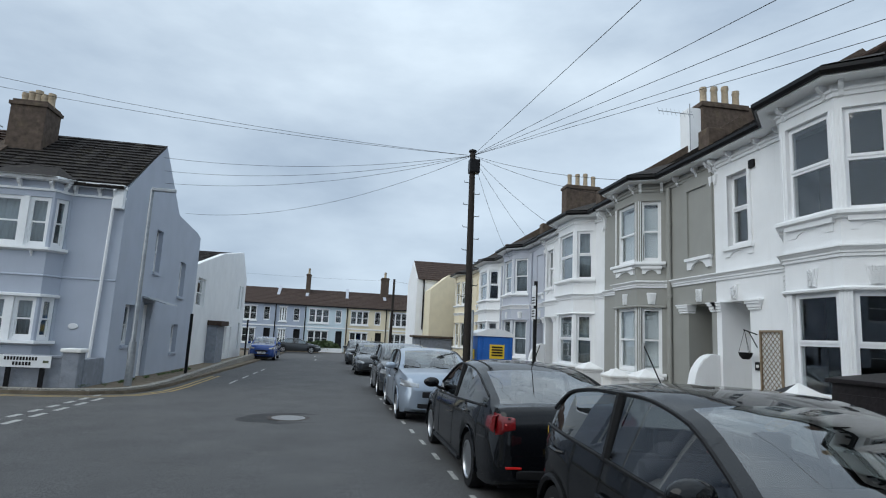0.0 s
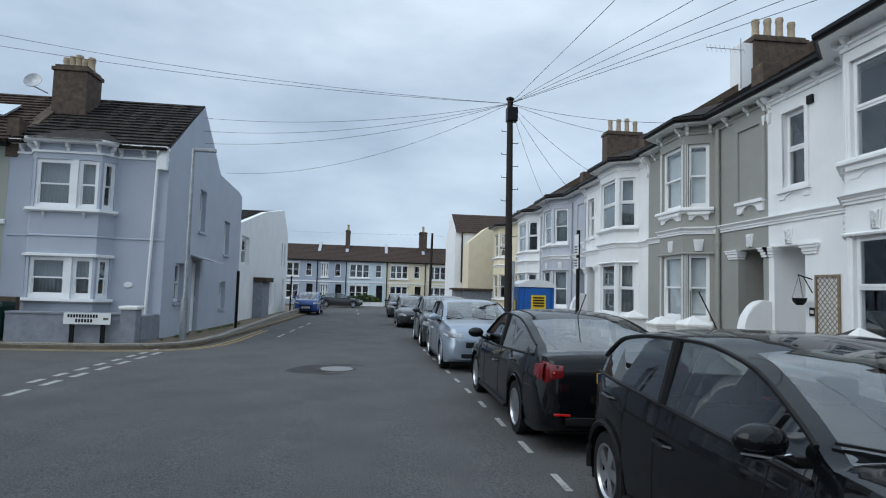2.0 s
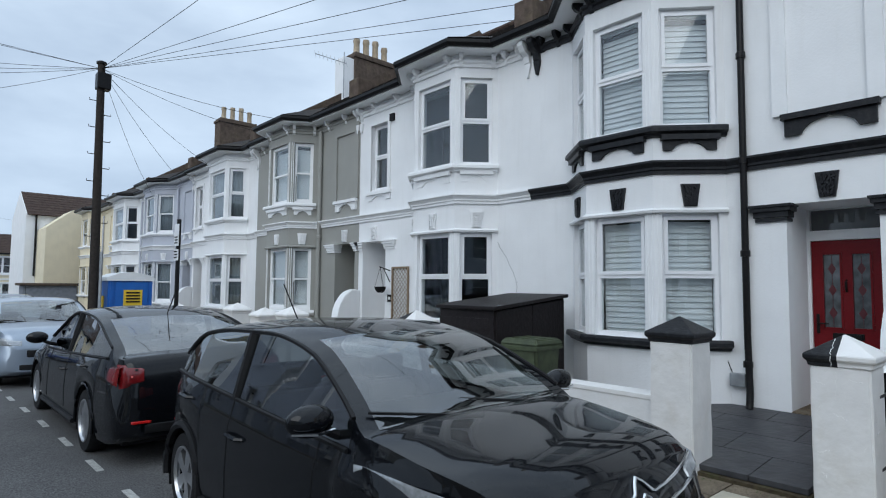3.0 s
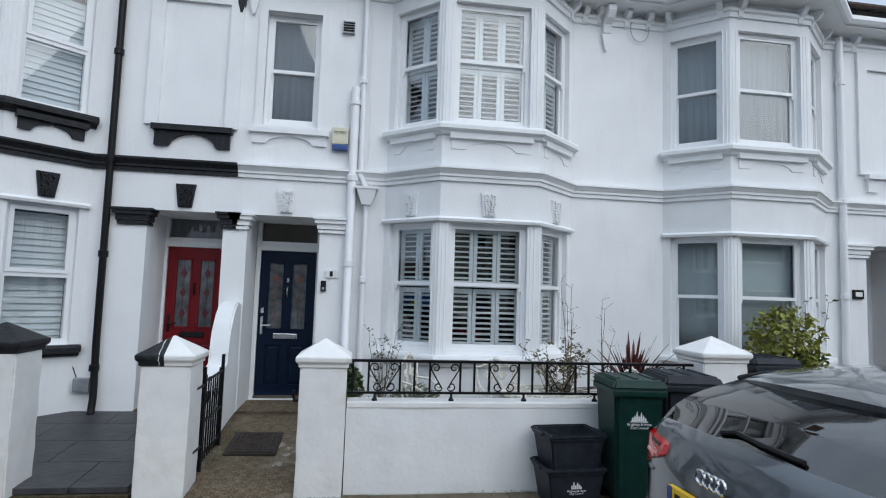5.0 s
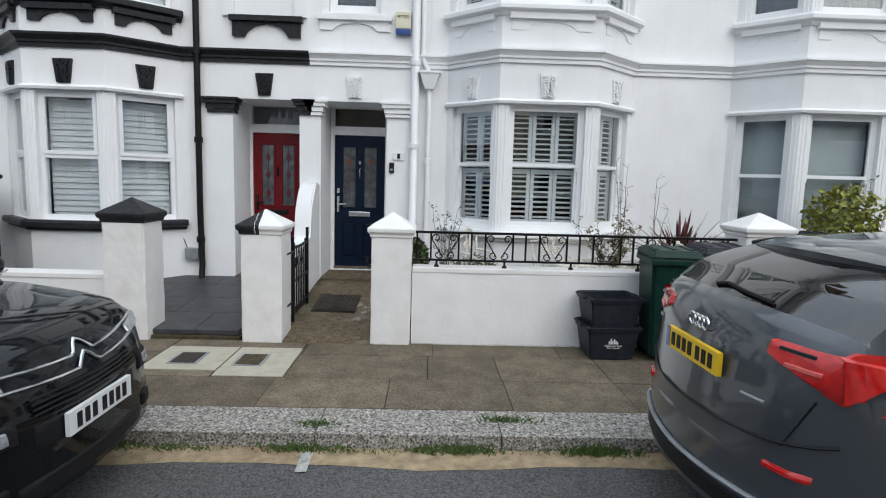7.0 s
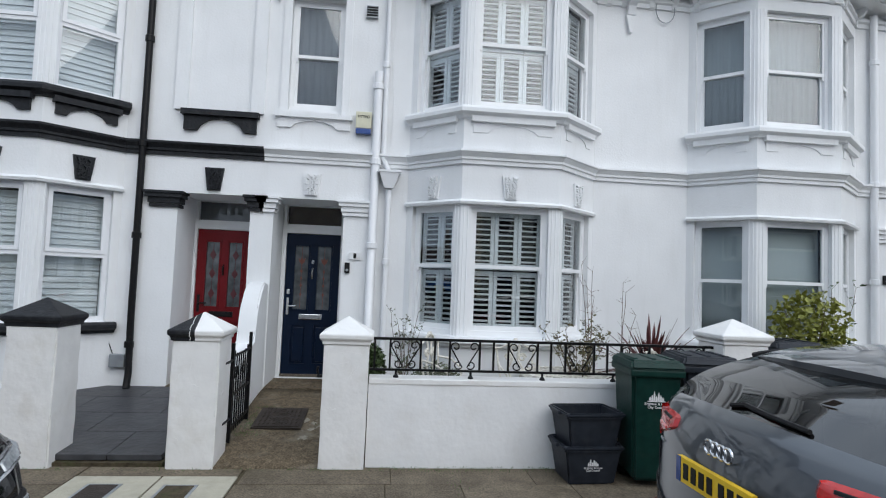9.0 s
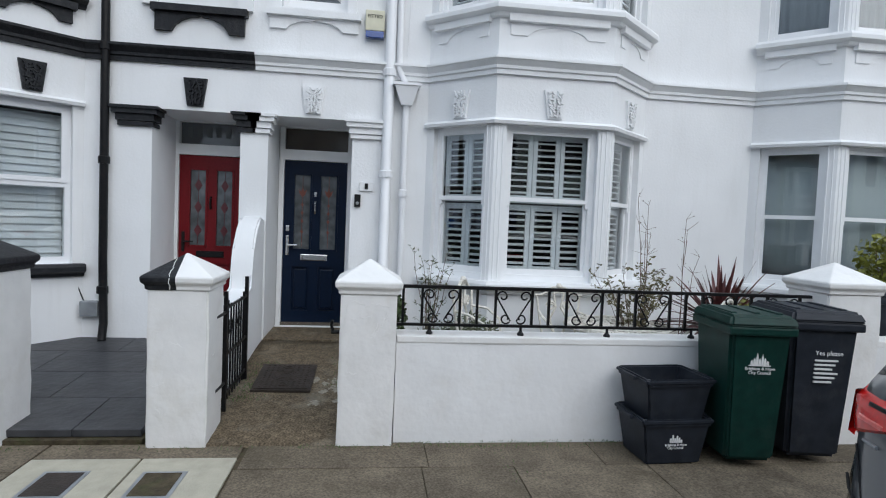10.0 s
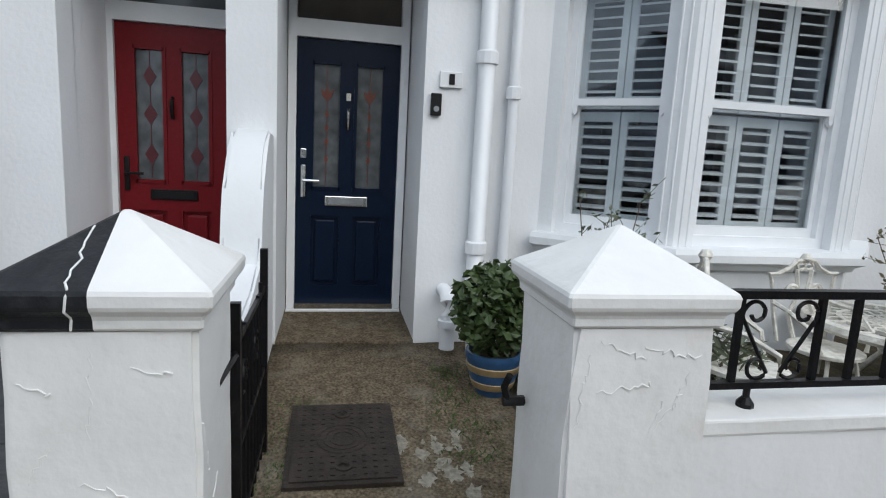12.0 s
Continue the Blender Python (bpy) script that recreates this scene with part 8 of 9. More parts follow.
sheet("garden_path", 5.82, 8.19, -0.37, 1.0, lambda x, y: path_z(x, y) - 0.12, CONCRETE, "rough brown-grey concrete garden path sloping up to the door", "path", thick=0.24)
sheet("garden_bed", 6.09, 8.19, -3.76, -0.60, lambda x, y: 0.28 + 0.04 * math.sin(x * 3 + y * 4), SOIL, "dark soil bed behind the garden wall", "garden bed", thick=0.3)
sheet("garden_bed", 6.09, 8.19, -9.4, -4.2, lambda x, y: 0.28, SOIL, "dark soil garden beyond the pier", "garden bed", thick=0.3)
sheet("forecourt", 5.9, 8.19, 6.6, 40, lambda x, y: 0.14 + ground_z(y), CONCRETE, "grey concrete forecourts along the terrace", "forecourt", thick=0.2)
# inspection cover in the path, with a patterned plate
th = thing("inspection_cover", "rusty brown iron inspection cover set in the path", "cover", (7.05, 0.53, 0.25))
zc = path_z(7.05, 0.5)
mc = Matrix.Translation((7.04, 0.55, zc + 0.016)) @ Matrix.Rotation(-math.atan(0.09), 4, "Y")
IRON = material("rusty cast iron", (0.040, 0.030, 0.024), 0.7, 0.2, vary=0.4, scale=14, bump=0.5, bump_scale=60)
part("frame", boxed(-0.325, 0.325, -0.25, 0.25, -0.02, 0.0, mc), IRON, th)
part("plate", boxed(-0.30, 0.30, -0.225, 0.225, 0.0, 0.008, mc), IRON, th)
for i in range(13):
    for j in range(9):
        x, y = -0.264 + i * 0.044, -0.184 + j * 0.046
        if math.hypot(x, y) > 0.13:
            part("stud", boxed(x - 0.009, x + 0.009, y - 0.009, y + 0.009, 0.008, 0.0125, mc), IRON, th)
for r in (0.055, 0.085, 0.115):
    part("ring", lathe(bmesh.new(), [(r - 0.007, 0.007), (r - 0.005, 0.0125), (r + 0.005, 0.0125), (r + 0.007, 0.007)], (0, 0, 0), 24, mc, False), IRON, th)
for s in (1, -1):
    part("lifting_hole", lathe(bmesh.new(), [(0.04, 0), (0.04, 0.010), (0.026, 0.010), (0.022, 0.002)], (s * 0.21, 0, 0.006), 16, mc), IRON, th)
# pale efflorescence flakes: thin worn patches of old screed
SCREED = material("worn pale screed", (0.30, 0.275, 0.225), 0.9, vary=0.4, scale=40, bump=0.5, stain=(0.11, 0.09, 0.06), stain_amount=0.9, stain_scale=22, spec=0.2)
rnd2 = random.Random(77)
for k in range(34):
    x, y, r = 6.45 + rnd2.random() * 0.65, 0.0 + 0.30 * rnd2.random() ** 1.5, rnd2.uniform(0.010, 0.045)
    bm = bmesh.new()
    rnd = random.Random(k)
    vs = [bm.verts.new((x + r * (0.4 + 0.9 * rnd.random()) * math.cos(a) * 1.5, y + r * (0.4 + 0.9 * rnd.random()) * math.sin(a), 0)) for a in np.linspace(0, 6.0, 18)]
    for v in vs:
        v.co.z = path_z(v.co.x, v.co.y) + 0.003
    bm.faces.new(vs)
    solo("screed_patch", bm, SCREED, "pale flake of old screed on the path", "patch", "screed patches")


# ---- plants ----
def leaf_cloud(bm, centre, radii, count, size, seed, hollow=0.55, flat=0.0, long=1.6):
    rnd = random.Random(seed)
    for _ in range(count):
        while True:
            p = Vector((rnd.uniform(-1, 1), rnd.uniform(-1, 1), rnd.uniform(-1, 1)))
            if hollow < p.length < 1:
                break
        lump = 1 + 0.22 * noise.noise(p * 2.2 + Vector((seed, 0, 0)))
        c = Vector(centre) + Vector((p.x * radii[0], p.y * radii[1], p.z * radii[2])) * lump
        s = size * rnd.uniform(0.6, 1.3)
        m = Matrix.Translation(c) @ Euler((rnd.uniform(-1.2, 1.2), rnd.uniform(-1.2, 1.2), rnd.uniform(0, 6.3))).to_matrix().to_4x4()
        vs = [bm.verts.new(m @ Vector(q)) for q in ((0, -s * long / 2, 0), (s / 2, 0, s * 0.12), (0, s * long / 2, 0), (-s / 2, 0, s * 0.12))]
        bm.faces.new(vs)


def shrub(name, label, at, radii, leaves, size, mat, seed, stems=6, hollow=0.4, long=1.6):
    th = thing(name, label, "plant", at, "garden plants")
    rnd = random.Random(seed)
    for k in range(stems):
        a = rnd.uniform(0, 6.3)
        tip = Vector(at) + Vector((math.cos(a) * radii[0] * 0.7, math.sin(a) * radii[1] * 0.7, radii[2] * rnd.uniform(1.0, 1.9)))
        midp = (Vector(at) + tip) / 2 + Vector((rnd.uniform(-0.04, 0.04), rnd.uniform(-0.04, 0.04), 0))
        part("stem", tube(bmesh.new(), [at, midp, tip], 0.009, 5, 0.003), TWIG, th)
    bm = bmesh.new()
    leaf_cloud(bm, (at[0], at[1], at[2] + radii[2]), radii, leaves, size, seed, hollow, long=long)
    part("foliage", bm, mat, th, recalc=False)["kind"] = "stuff"
    return th


# white drain shoe low on the wall beside the porch
th = thing("drain_pipe", "white plastic drain bend low on the wall by the potted bush", "drain pipe", (8., -0.12, 0.40))
part("bend", tube(bmesh.new(), [(8.19, -0.12, 0.70), (8.07, -0.12, 0.70), (8.01, -0.12, 0.66), (7.99, -0.12, 0.58), (7.99, -0.12, 0.36)], 0.05, 12), UPVC, th, smooth=True)
part("collar", lathe(bmesh.new(), [(0.052, 0.0), (0.064, 0.004), (0.064, 0.05), (0.052, 0.055)], (7.99, -0.12, 0.50), 18), UPVC, th, smooth=True)
# clipped bush in a banded blue pot beside the door
px, py, pz = 7.52, -0.30, path_z(7.5, -0.3) - 0.01
th = thing("potted_bush", "round clipped green bush in a blue and buff banded pot", "potted plant", (px, py, pz))
th.scale = (0.88, 0.88, 0.88)
prof = [(0.105, 0.0), (0.13, 0.06), (0.145, 0.10), (0.158, 0.14), (0.17, 0.19), (0.18, 0.24), (0.19, 0.26), (0.185, 0.29), (0.165, 0.29), (0.15, 0.2)]
pot = part("pot", lathe(bmesh.new(), prof, (px, py, pz), 28), POT_BLUE, th, smooth=True)
for z0, r0, r1 in ((0.055, 0.131, 0.146), (0.165, 0.166, 0.177)):
    part("band", lathe(bmesh.new(), [(r0, z0), (r0 + 0.004, z0 + 0.004), (r1 + 0.004, z0 + 0.045), (r1, z0 + 0.05)], (px, py, pz), 28), POT_BUFF, pot, "buff glazed band", smooth=True)
part("soil", lathe(bmesh.new(), [(0.02, 0.25), (0.16, 0.25), (0.16, 0.262), (0.02, 0.265)], (px, py, pz), 20), SOIL, th)
for k in range(5):
    part("stem", tube(bmesh.new(), [(px, py, pz + 0.25), (px + 0.10 * math.cos(k * 1.3), py + 0.10 * math.sin(k * 1.3), pz + 0.55)], 0.011, 5, 0.005), TWIG, th)
bm = bmesh.new()
leaf_cloud(bm, (px, py, pz + 0.58), (0.285, 0.285, 0.285), 1500, 0.047, 3, 0.45)
leaf_cloud(bm, (px - 0.16, py + 0.14, pz + 0.50), (0.14, 0.14, 0.14), 160, 0.045, 4, 0.2)
part("foliage", bm, LEAF, th, recalc=False)["kind"] = "stuff"

shrub("lavender", "low grey-green lavender bush behind the railing", (6.75, -1.08, 0.42), (0.26, 0.28, 0.24), 900, 0.022, LEAF_GREY, 11, 5, 0.3, 4.5)
shrub("shrub", "small dark green bush behind the railing", (6.55, -0.68, 0.42), (0.14, 0.16, 0.20), 300, 0.035, LEAF, 12, 4)
shrub("shrub", "bright yellow-green shrub beyond the white pier", (6.9, -5.45, 0.62), (0.42, 0.45, 0.62), 1900, 0.05, LEAF_LIGHT, 13, 8, 0.35)
shrub("shrub", "green shrub with a few tall shoots", (7.0, -5.75, 0.5), (0.36, 0.40, 0.42), 900, 0.055, LEAF, 14, 8, 0.35)
shrub("shrub", "yellow-green bush behind the bins", (6.55, -3.62, 0.5), (0.22, 0.22, 0.32), 420, 0.04, LEAF_LIGHT, 15, 4)
shrub("shrub", "small green bush low in the garden bed", (6.6, -2.55, 0.4), (0.2, 0.35, 0.2), 420, 0.03, LEAF, 16, 4)


def twiggy(at, height, spread, shoots, seed, label, leaf_mat, leaves=8, leaf_size=0.03):
    th = thing("shrub", label, "plant", at, "garden plants")
    rnd = random.Random(seed)
    bm = bmesh.new()
    for k in range(shoots):
        a = rnd.uniform(0, 6.3)
        r = spread * rnd.uniform(0.25, 1)
        h = height * rnd.uniform(0.6, 1)
        pts = []
        for i in range(7):
            f = i / 6
            pts.append(Vector(at) + Vector((math.cos(a) * r * f ** 1.3 + rnd.uniform(-0.014, 0.014), math.sin(a) * r * f ** 1.3 + rnd.uniform(-0.014, 0.014), h * f)))
        part("stem", tube(bmesh.new(), pts, 0.006, 5, 0.0022), TWIG, th)
        for i in range(2, 7):
            for _ in range(2):
                d = Vector((rnd.uniform(-1, 1), rnd.uniform(-1, 1), rnd.uniform(0.1, 1))).normalized() * rnd.uniform(0.05, 0.16)
                tube(bm, [pts[i], pts[i] + d], 0.0025, 4, 0.001)
                for q in range(leaves // 2):
                    c = pts[i] + d * rnd.uniform(0.3, 1.1)
                    s = leaf_size * rnd.uniform(0.6, 1.2)
                    m = Matrix.Translation(c) @ Euler((rnd.uniform(-1, 1), rnd.uniform(-1, 1), rnd.uniform(0, 6.3))).to_matrix().to_4x4()
                    bm.faces.new([bm.verts.new(m @ Vector(v)) for v in ((0, 0, 0), (s * 0.28, s * 0.5, 0), (0, s, 0), (-s * 0.28, s * 0.5, 0))])
    part("foliage", bm, leaf_mat, th, recalc=False)["kind"] = "stuff"
    return th


twiggy((7.1, -0.72, 0.42), 1.15, 0.22, 9, 21, "sparse twiggy shrub with small olive leaves by the bay", LEAF_GREY, 6, 0.038)
twiggy((7.1, -2.75, 0.42), 1.0, 0.45, 16, 22, "spreading twiggy shrub with fine olive-brown leaves", material("olive brown leaf", (0.12, 0.105, 0.045), 0.6, vary=0.4, scale=30), 14, 0.045)
twiggy((7.3, -2.95, 0.42), 1.62, 0.20, 4, 23, "tall bare reddish shoots with a few buds", TWIG, 2, 0.02)
twiggy((7.3, -3.35, 0.42), 1.55, 0.18, 3, 24, "tall bare shoots behind the railing", TWIG, 2, 0.02)
twiggy((7.1, -5.95, 0.5), 1.45, 0.30, 3, 25, "tall leafy shoot beside the yellow shrub", LEAF, 4, 0.06)


def spiky(at, label, n=110, seed=31):
    th = thing("cordyline", label, "plant", at, "garden plants")
    rnd = random.Random(seed)
    part("stem", tube(bmesh.new(), [(at[0], at[1], 0.3), at], 0.035, 8), TWIG, th)
    for k in range(n):
        a, up = rnd.uniform(0, 6.3), rnd.uniform(0.05, 1.45)
        L = rnd.uniform(0.5, 0.82)
        d, side = Vector((math.cos(a), math.sin(a), 0)), Vector((-math.sin(a), math.cos(a), 0))
        bm = bmesh.new()
        prev = None
        for i in range(6):
            f = i / 5
            c = Vector(at) + d * (L * f * math.cos(up)) + Vector((0, 0, L * f * math.sin(up) - 0.20 * f * f * math.cos(up)))
            w = 0.022 * (1 - f) ** 0.6 * (0.7 + f) + 0.001
            pair = (bm.verts.new(c - side * w + Vector((0, 0, 0.006))), bm.verts.new(c), bm.verts.new(c + side * w + Vector((0, 0, 0.006))))
            if prev:
                bm.faces.new((prev[0], prev[1], pair[1], pair[0])), bm.faces.new((prev[1], prev[2], pair[2], pair[1]))
            prev = pair
        part("leaf", bm, LEAF_RED, th, recalc=False)
    return th


spiky((6.85, -3.50, 0.78), "spiky dark red cordyline rising above the railing")


# white iron table and chairs
def garden_table():
    x, y, z = 7.12, -2.62, 0.40
    th = thing("garden_table", "round white cast-iron garden table with flaking paint", "table", (x, y, z))
    bm = lathe(bmesh.new(), [(0.46, 0.33), (0.52, 0.33), (0.54, 0.35), (0.53, 0.38), (0.46, 0.38), (0.46, 0.33)], (x, y, z), 36, cap=False)
    # pierced top: rings joined by curved ribs
    ribs = []
    for r in (0.08, 0.20, 0.33):
        lathe(bm, [(r - 0.014, 0.358), (r + 0.014, 0.358), (r + 0.014, 0.376), (r - 0.014, 0.376), (r - 0.014, 0.358)], (x, y, z), 28, cap=False)
    for k in range(24):
        a = k / 24 * 2 * math.pi
        ribs.append(tube(bmesh.new(), [(x + r * math.cos(a + d), y + r * math.sin(a + d), z + 0.367) for r, d in ((0.08, 0.0), (0.15, 0.16), (0.21, 0.0), (0.27, -0.11), (0.34, 0.0), (0.40, 0.07), (0.47, 0.0))], 0.011, 5))
    top = part("tabletop", bm, WHITE_IRON, th)
    for rib in ribs:
        part("rib", rib, WHITE_IRON, top)
    for k in range(3):
        a = k * 2.09 + 0.4
        part("leg", tube(bmesh.new(), [(x + 0.18 * math.cos(a), y + 0.18 * math.sin(a), z + 0.36), (x + 0.10 * math.cos(a), y + 0.10 * math.sin(a), z + 0.18), (x + 0.32 * math.cos(a), y + 0.32 * math.sin(a), z - 0.12)], 0.018, 6), WHITE_IRON, th)
    return th


def garden_chair(x, y, z, turn, label):
    th = thing("garden_chair", label, "chair", (0, 0, 0), "white garden chairs")
    bm = bmesh.new()
    lathe(bm, [(0.19, 0.40), (0.205, 0.405), (0.205, 0.425), (0.19, 0.43)], (0, 0, 0), 24)
    for r in (0.05, 0.10, 0.15):
        for k in range(int(r * 60)):
            a = k / int(r * 60) * 6.28
            lathe(bm, [(0.022, 0.41), (0.022, 0.422), (0.012, 0.422), (0.012, 0.41)], (r * math.cos(a), r * math.sin(a), 0), 8)
    part("seat", bm, WHITE_IRON, th)
    bm = bmesh.new()
    for sg in (1, -1):
        # square shoulders under a crest that rises to the middle
        tube(bm, [(0.17, sg * 0.19, 0.42), (0.20, sg * 0.22, 0.60), (0.22, sg * 0.245, 0.80), (0.22, sg * 0.27, 0.835), (0.22, sg * 0.20, 0.835), (0.22, sg * 0.12, 0.87), (0.22, sg * 0.07, 0.915), (0.22, 0.0, 0.92)], 0.013, 6)
        tube(bm, [(0.22, sg * (0.03 + 0.03 * math.cos(a)), 0.885 + 0.025 * math.sin(a)) for a in np.linspace(0, 6.3, 13)], 0.009, 5)
    for sg in (1, -1):
        pts = [(0.205, sg * (0.09 + 0.05 * math.cos(a) * (1 - a / 14)), 0.72 + 0.05 * math.sin(a) * (1 - a / 14)) for a in np.linspace(0, 9, 24)]
        tube(bm, pts, 0.014, 5)
        tube(bm, [(0.18, sg * 0.05, 0.43), (0.2, sg * 0.10, 0.58), (0.21, sg * 0.03, 0.70), (0.22, sg * 0.06, 0.86)], 0.014, 5)
        tube(bm, [(0.21, sg * 0.22, 0.66), (0.05, sg * 0.26, 0.64), (-0.10, sg * 0.21, 0.55), (-0.12, sg * 0.17, 0.43)], 0.014, 5)
    lathe(bm, [(0.02, -0.02), (0.035, 0.0), (0.02, 0.03)], (0.22, 0, 0.93), 8)
    part("backrest", bm, WHITE_IRON, th)
    for a in (0.8, 2.4, 3.9, 5.5):
        part("leg", tube(bmesh.new(), [(0.15 * math.cos(a), 0.15 * math.sin(a), 0.41), (0.2 * math.cos(a), 0.2 * math.sin(a), 0.2), (0.19 * math.cos(a), 0.19 * math.sin(a), 0.0)], 0.012, 6), WHITE_IRON, th)
    th.matrix_basis = PLACE[0] @ pose(x, y, z, 0, 0, turn) @ Matrix.Scale(0.92, 4)
    return th


garden_table()
garden_chair(7.10, -2.07, 0.26, 5, "white cast-iron garden chair with a scrolled back")
garden_chair(6.62, -1.16, 0.36, 60, "white cast-iron garden chair turned to the table")
garden_chair(6.50, -3.16, 0.29, 200, "white cast-iron garden chair with a pierced back")


# ---- telegraph pole, wires, posts ----
PLACE[0] = SIDE_STREET
POLE_B, POLE_T = Vector((4.20, 17.1, 0.0)), Vector((4.24, 17.65, 7.76))
th = thing("telegraph_pole", "dark creosoted telegraph pole with steps and a cable box", "pole", POLE_B)
part("shaft", tube(bmesh.new(), [POLE_B - Vector((0, 0, 0.5)), POLE_T], 0.125, 14, 0.09), WOOD_POLE, th, smooth=True)
part("cable_box", boxed(4.12, 4.46, 17.46, 17.76, 7.04, 7.49, bevel=0.03), BLACK_METAL, th)
part("cap", lathe(bmesh.new(), [(0.13, 0), (0.13, 0.05), (0.03, 0.1)], POLE_T, 14), BLACK_METAL, th)
for k in range(11):
    z = 3.0 + k * 0.37
    s = 1 if k % 2 else -1
    c = POLE_B.lerp(POLE_T, z / 7.76)
    part("step", tube(bmesh.new(), [c, c + Vector((s * 0.26, -0.02, 0.0)), c + Vector((s * 0.26, -0.02, 0.05))], 0.012, 5), BLACK_METAL, th)
part("conduit", tube(bmesh.new(), [POLE_B + Vector((0.1, -0.16, 0)), POLE_B + Vector((0.12, -0.02, 2.6))], 0.04, 8), STEEL, th)


def wire(a, b, sag, label="thin black overhead telephone wire", r=0.006):
    a, b = Vector(a), Vector(b)
    pts = [a.lerp(b, k / 16) - Vector((0, 0, sag * 4 * (k / 16) * (1 - k / 16))) for k in range(17)]
    return solo("overhead_wire", tube(bmesh.new(), pts, r, 5), CABLE, label, "wire", "overhead wires", smooth=True)


top = POLE_T - Vector((0, 0, 0.12))
ends = [(-24, 15.8, 10.6, 0.9), (-24, 15.7, 9.8, 0.8), (-6.2, 21.0, 7.5, 0.35), (-6.2, 21.3, 7.1, 0.4), (-6.2, 21.5, 6.7, 0.45), (-6.2, 25.0, 6.3, 0.7),
        (4.06, 4.0, 6.26, 0.0), (6.43, 2.85, 6.26, 0.0), (7.87, 2.16, 6.26, 0.0), (8.85, 3.8, 6.5, 0.0), (8.9, 5.9, 6.7, 0.0), (8.1, 13.2, 6.0, 0.2), (8.1, 15.0, 6.0, 0.2),
        (8.2, 19.5, 5.7, 0.2), (8.2, 22.5, 5.6, 0.2), (8.2, 26.0, 5.5, 0.3)]
for x, y, z, sag in ends:
    wire(top, (x, y, z), sag)
wire((-30, 62, 8.2), (6.3, 62, 7.4), 0.5)
wire((6.3, 62, 7.4), (14, 46, 6.0), 0.4)
solo("telegraph_pole", tube(bmesh.new(), [(6.1, 62, -0.8), (6.2, 62, 7.6)], 0.16, 10, 0.12), WOOD_POLE, "dark telegraph pole at the street's far end", "pole")

th = thing("parking_sign", "black post with small parking plates", "sign", (4.62, 12.35, 0.06))
part("post", tube(bmesh.new(), [(4.62, 12.35, -0.3), (4.62, 12.35, 3.1)], 0.042, 10), BLACK_METAL, th)
for z0, z1 in ((2.55, 3.0), (2.25, 2.48)):
    pl = part("plate", boxed(4.58, 4.592, 12.25, 12.49, z0, z1), SIGN_WHITE, th)
    for k in range(3):
        part("bar", boxed(4.572, 4.58, 12.29, 12.45, z0 + 0.05 + k * 0.06, z0 + 0.075 + k * 0.06), INK, pl)

th = thing("street_lamp", "slim grey street lamp column with a short arm", "lamp", (-5.3, 17.7, -0.05))
part("column", tube(bmesh.new(), [(-5.3, 17.7, -0.4), (-5.3, 17.7, 5.6)], 0.07, 10, 0.05), STEEL, th)
part("base", tube(bmesh.new(), [(-5.3, 17.7, -0.4), (-5.3, 17.7, 1.2)], 0.10, 10), STEEL, th)
part("lantern", boxed(-5.3, -4.65, 17.63, 17.77, 5.56, 5.66, bevel=0.02), STEEL, th)
for x, y, z, lb in ((-5.0, 22.8, 2.15, "short dark post at the pavement's edge"), (-5.3, 39.0, 2.2, "dark post far along the pavement")):
    solo("post", tube(bmesh.new(), [(x, y, -0.6), (x, y, z)], 0.055, 10), BLACK_METAL, lb, "post")

# portable toilet on the pavement
X, Y, Z = 5.05, 17.6, -0.02
th = thing("portable_toilet", "blue portable toilet cabin with a white domed roof", "toilet cabin", (X, Y, Z))
part("cabin", boxed(X - 0.55, X + 0.55, Y - 0.55, Y + 0.55, Z, Z + 1.86, bevel=0.04), TOILET_BLUE, th)
bm = bmesh.new()
prism(bm, [(X - 0.6, Z + 1.86), (X + 0.6, Z + 1.86), (X + 0.58, Z + 1.95), (X + 0.3, Z + 2.06), (X, Z + 2.10), (X - 0.3, Z + 2.06), (X - 0.58, Z + 1.95)], Y - 0.6, Y + 0.6, "y")
part("roof", bm, SIGN_WHITE, th, "white domed plastic roof")
d = part("door", boxed(X - 0.38, X + 0.42, Y - 0.575, Y - 0.55, Z + 0.1, Z + 1.82, bevel=0.01), TOILET_BLUE, th)
s = part("notice", boxed(X - 0.18, X + 0.28, Y - 0.59, Y - 0.574, Z + 1.20, Z + 1.62), YELLOW, d, "yellow notice panel")
for k in range(4):
    part("bar", boxed(X - 0.12, X + 0.22, Y - 0.6, Y - 0.59, Z + 1.28 + k * 0.08, Z + 1.325 + k * 0.08), INK, th)
part("notice", boxed(X - 0.58, X - 0.55, Y - 0.2, Y + 0.2, Z + 1.15, Z + 1.45), YELLOW, th)
for q in (-0.47, 0.5):
    part("rib", boxed(X + q - 0.03, X + q + 0.03, Y - 0.572, Y - 0.55, Z + 0.05, Z + 1.85), TOILET_BLUE, th)

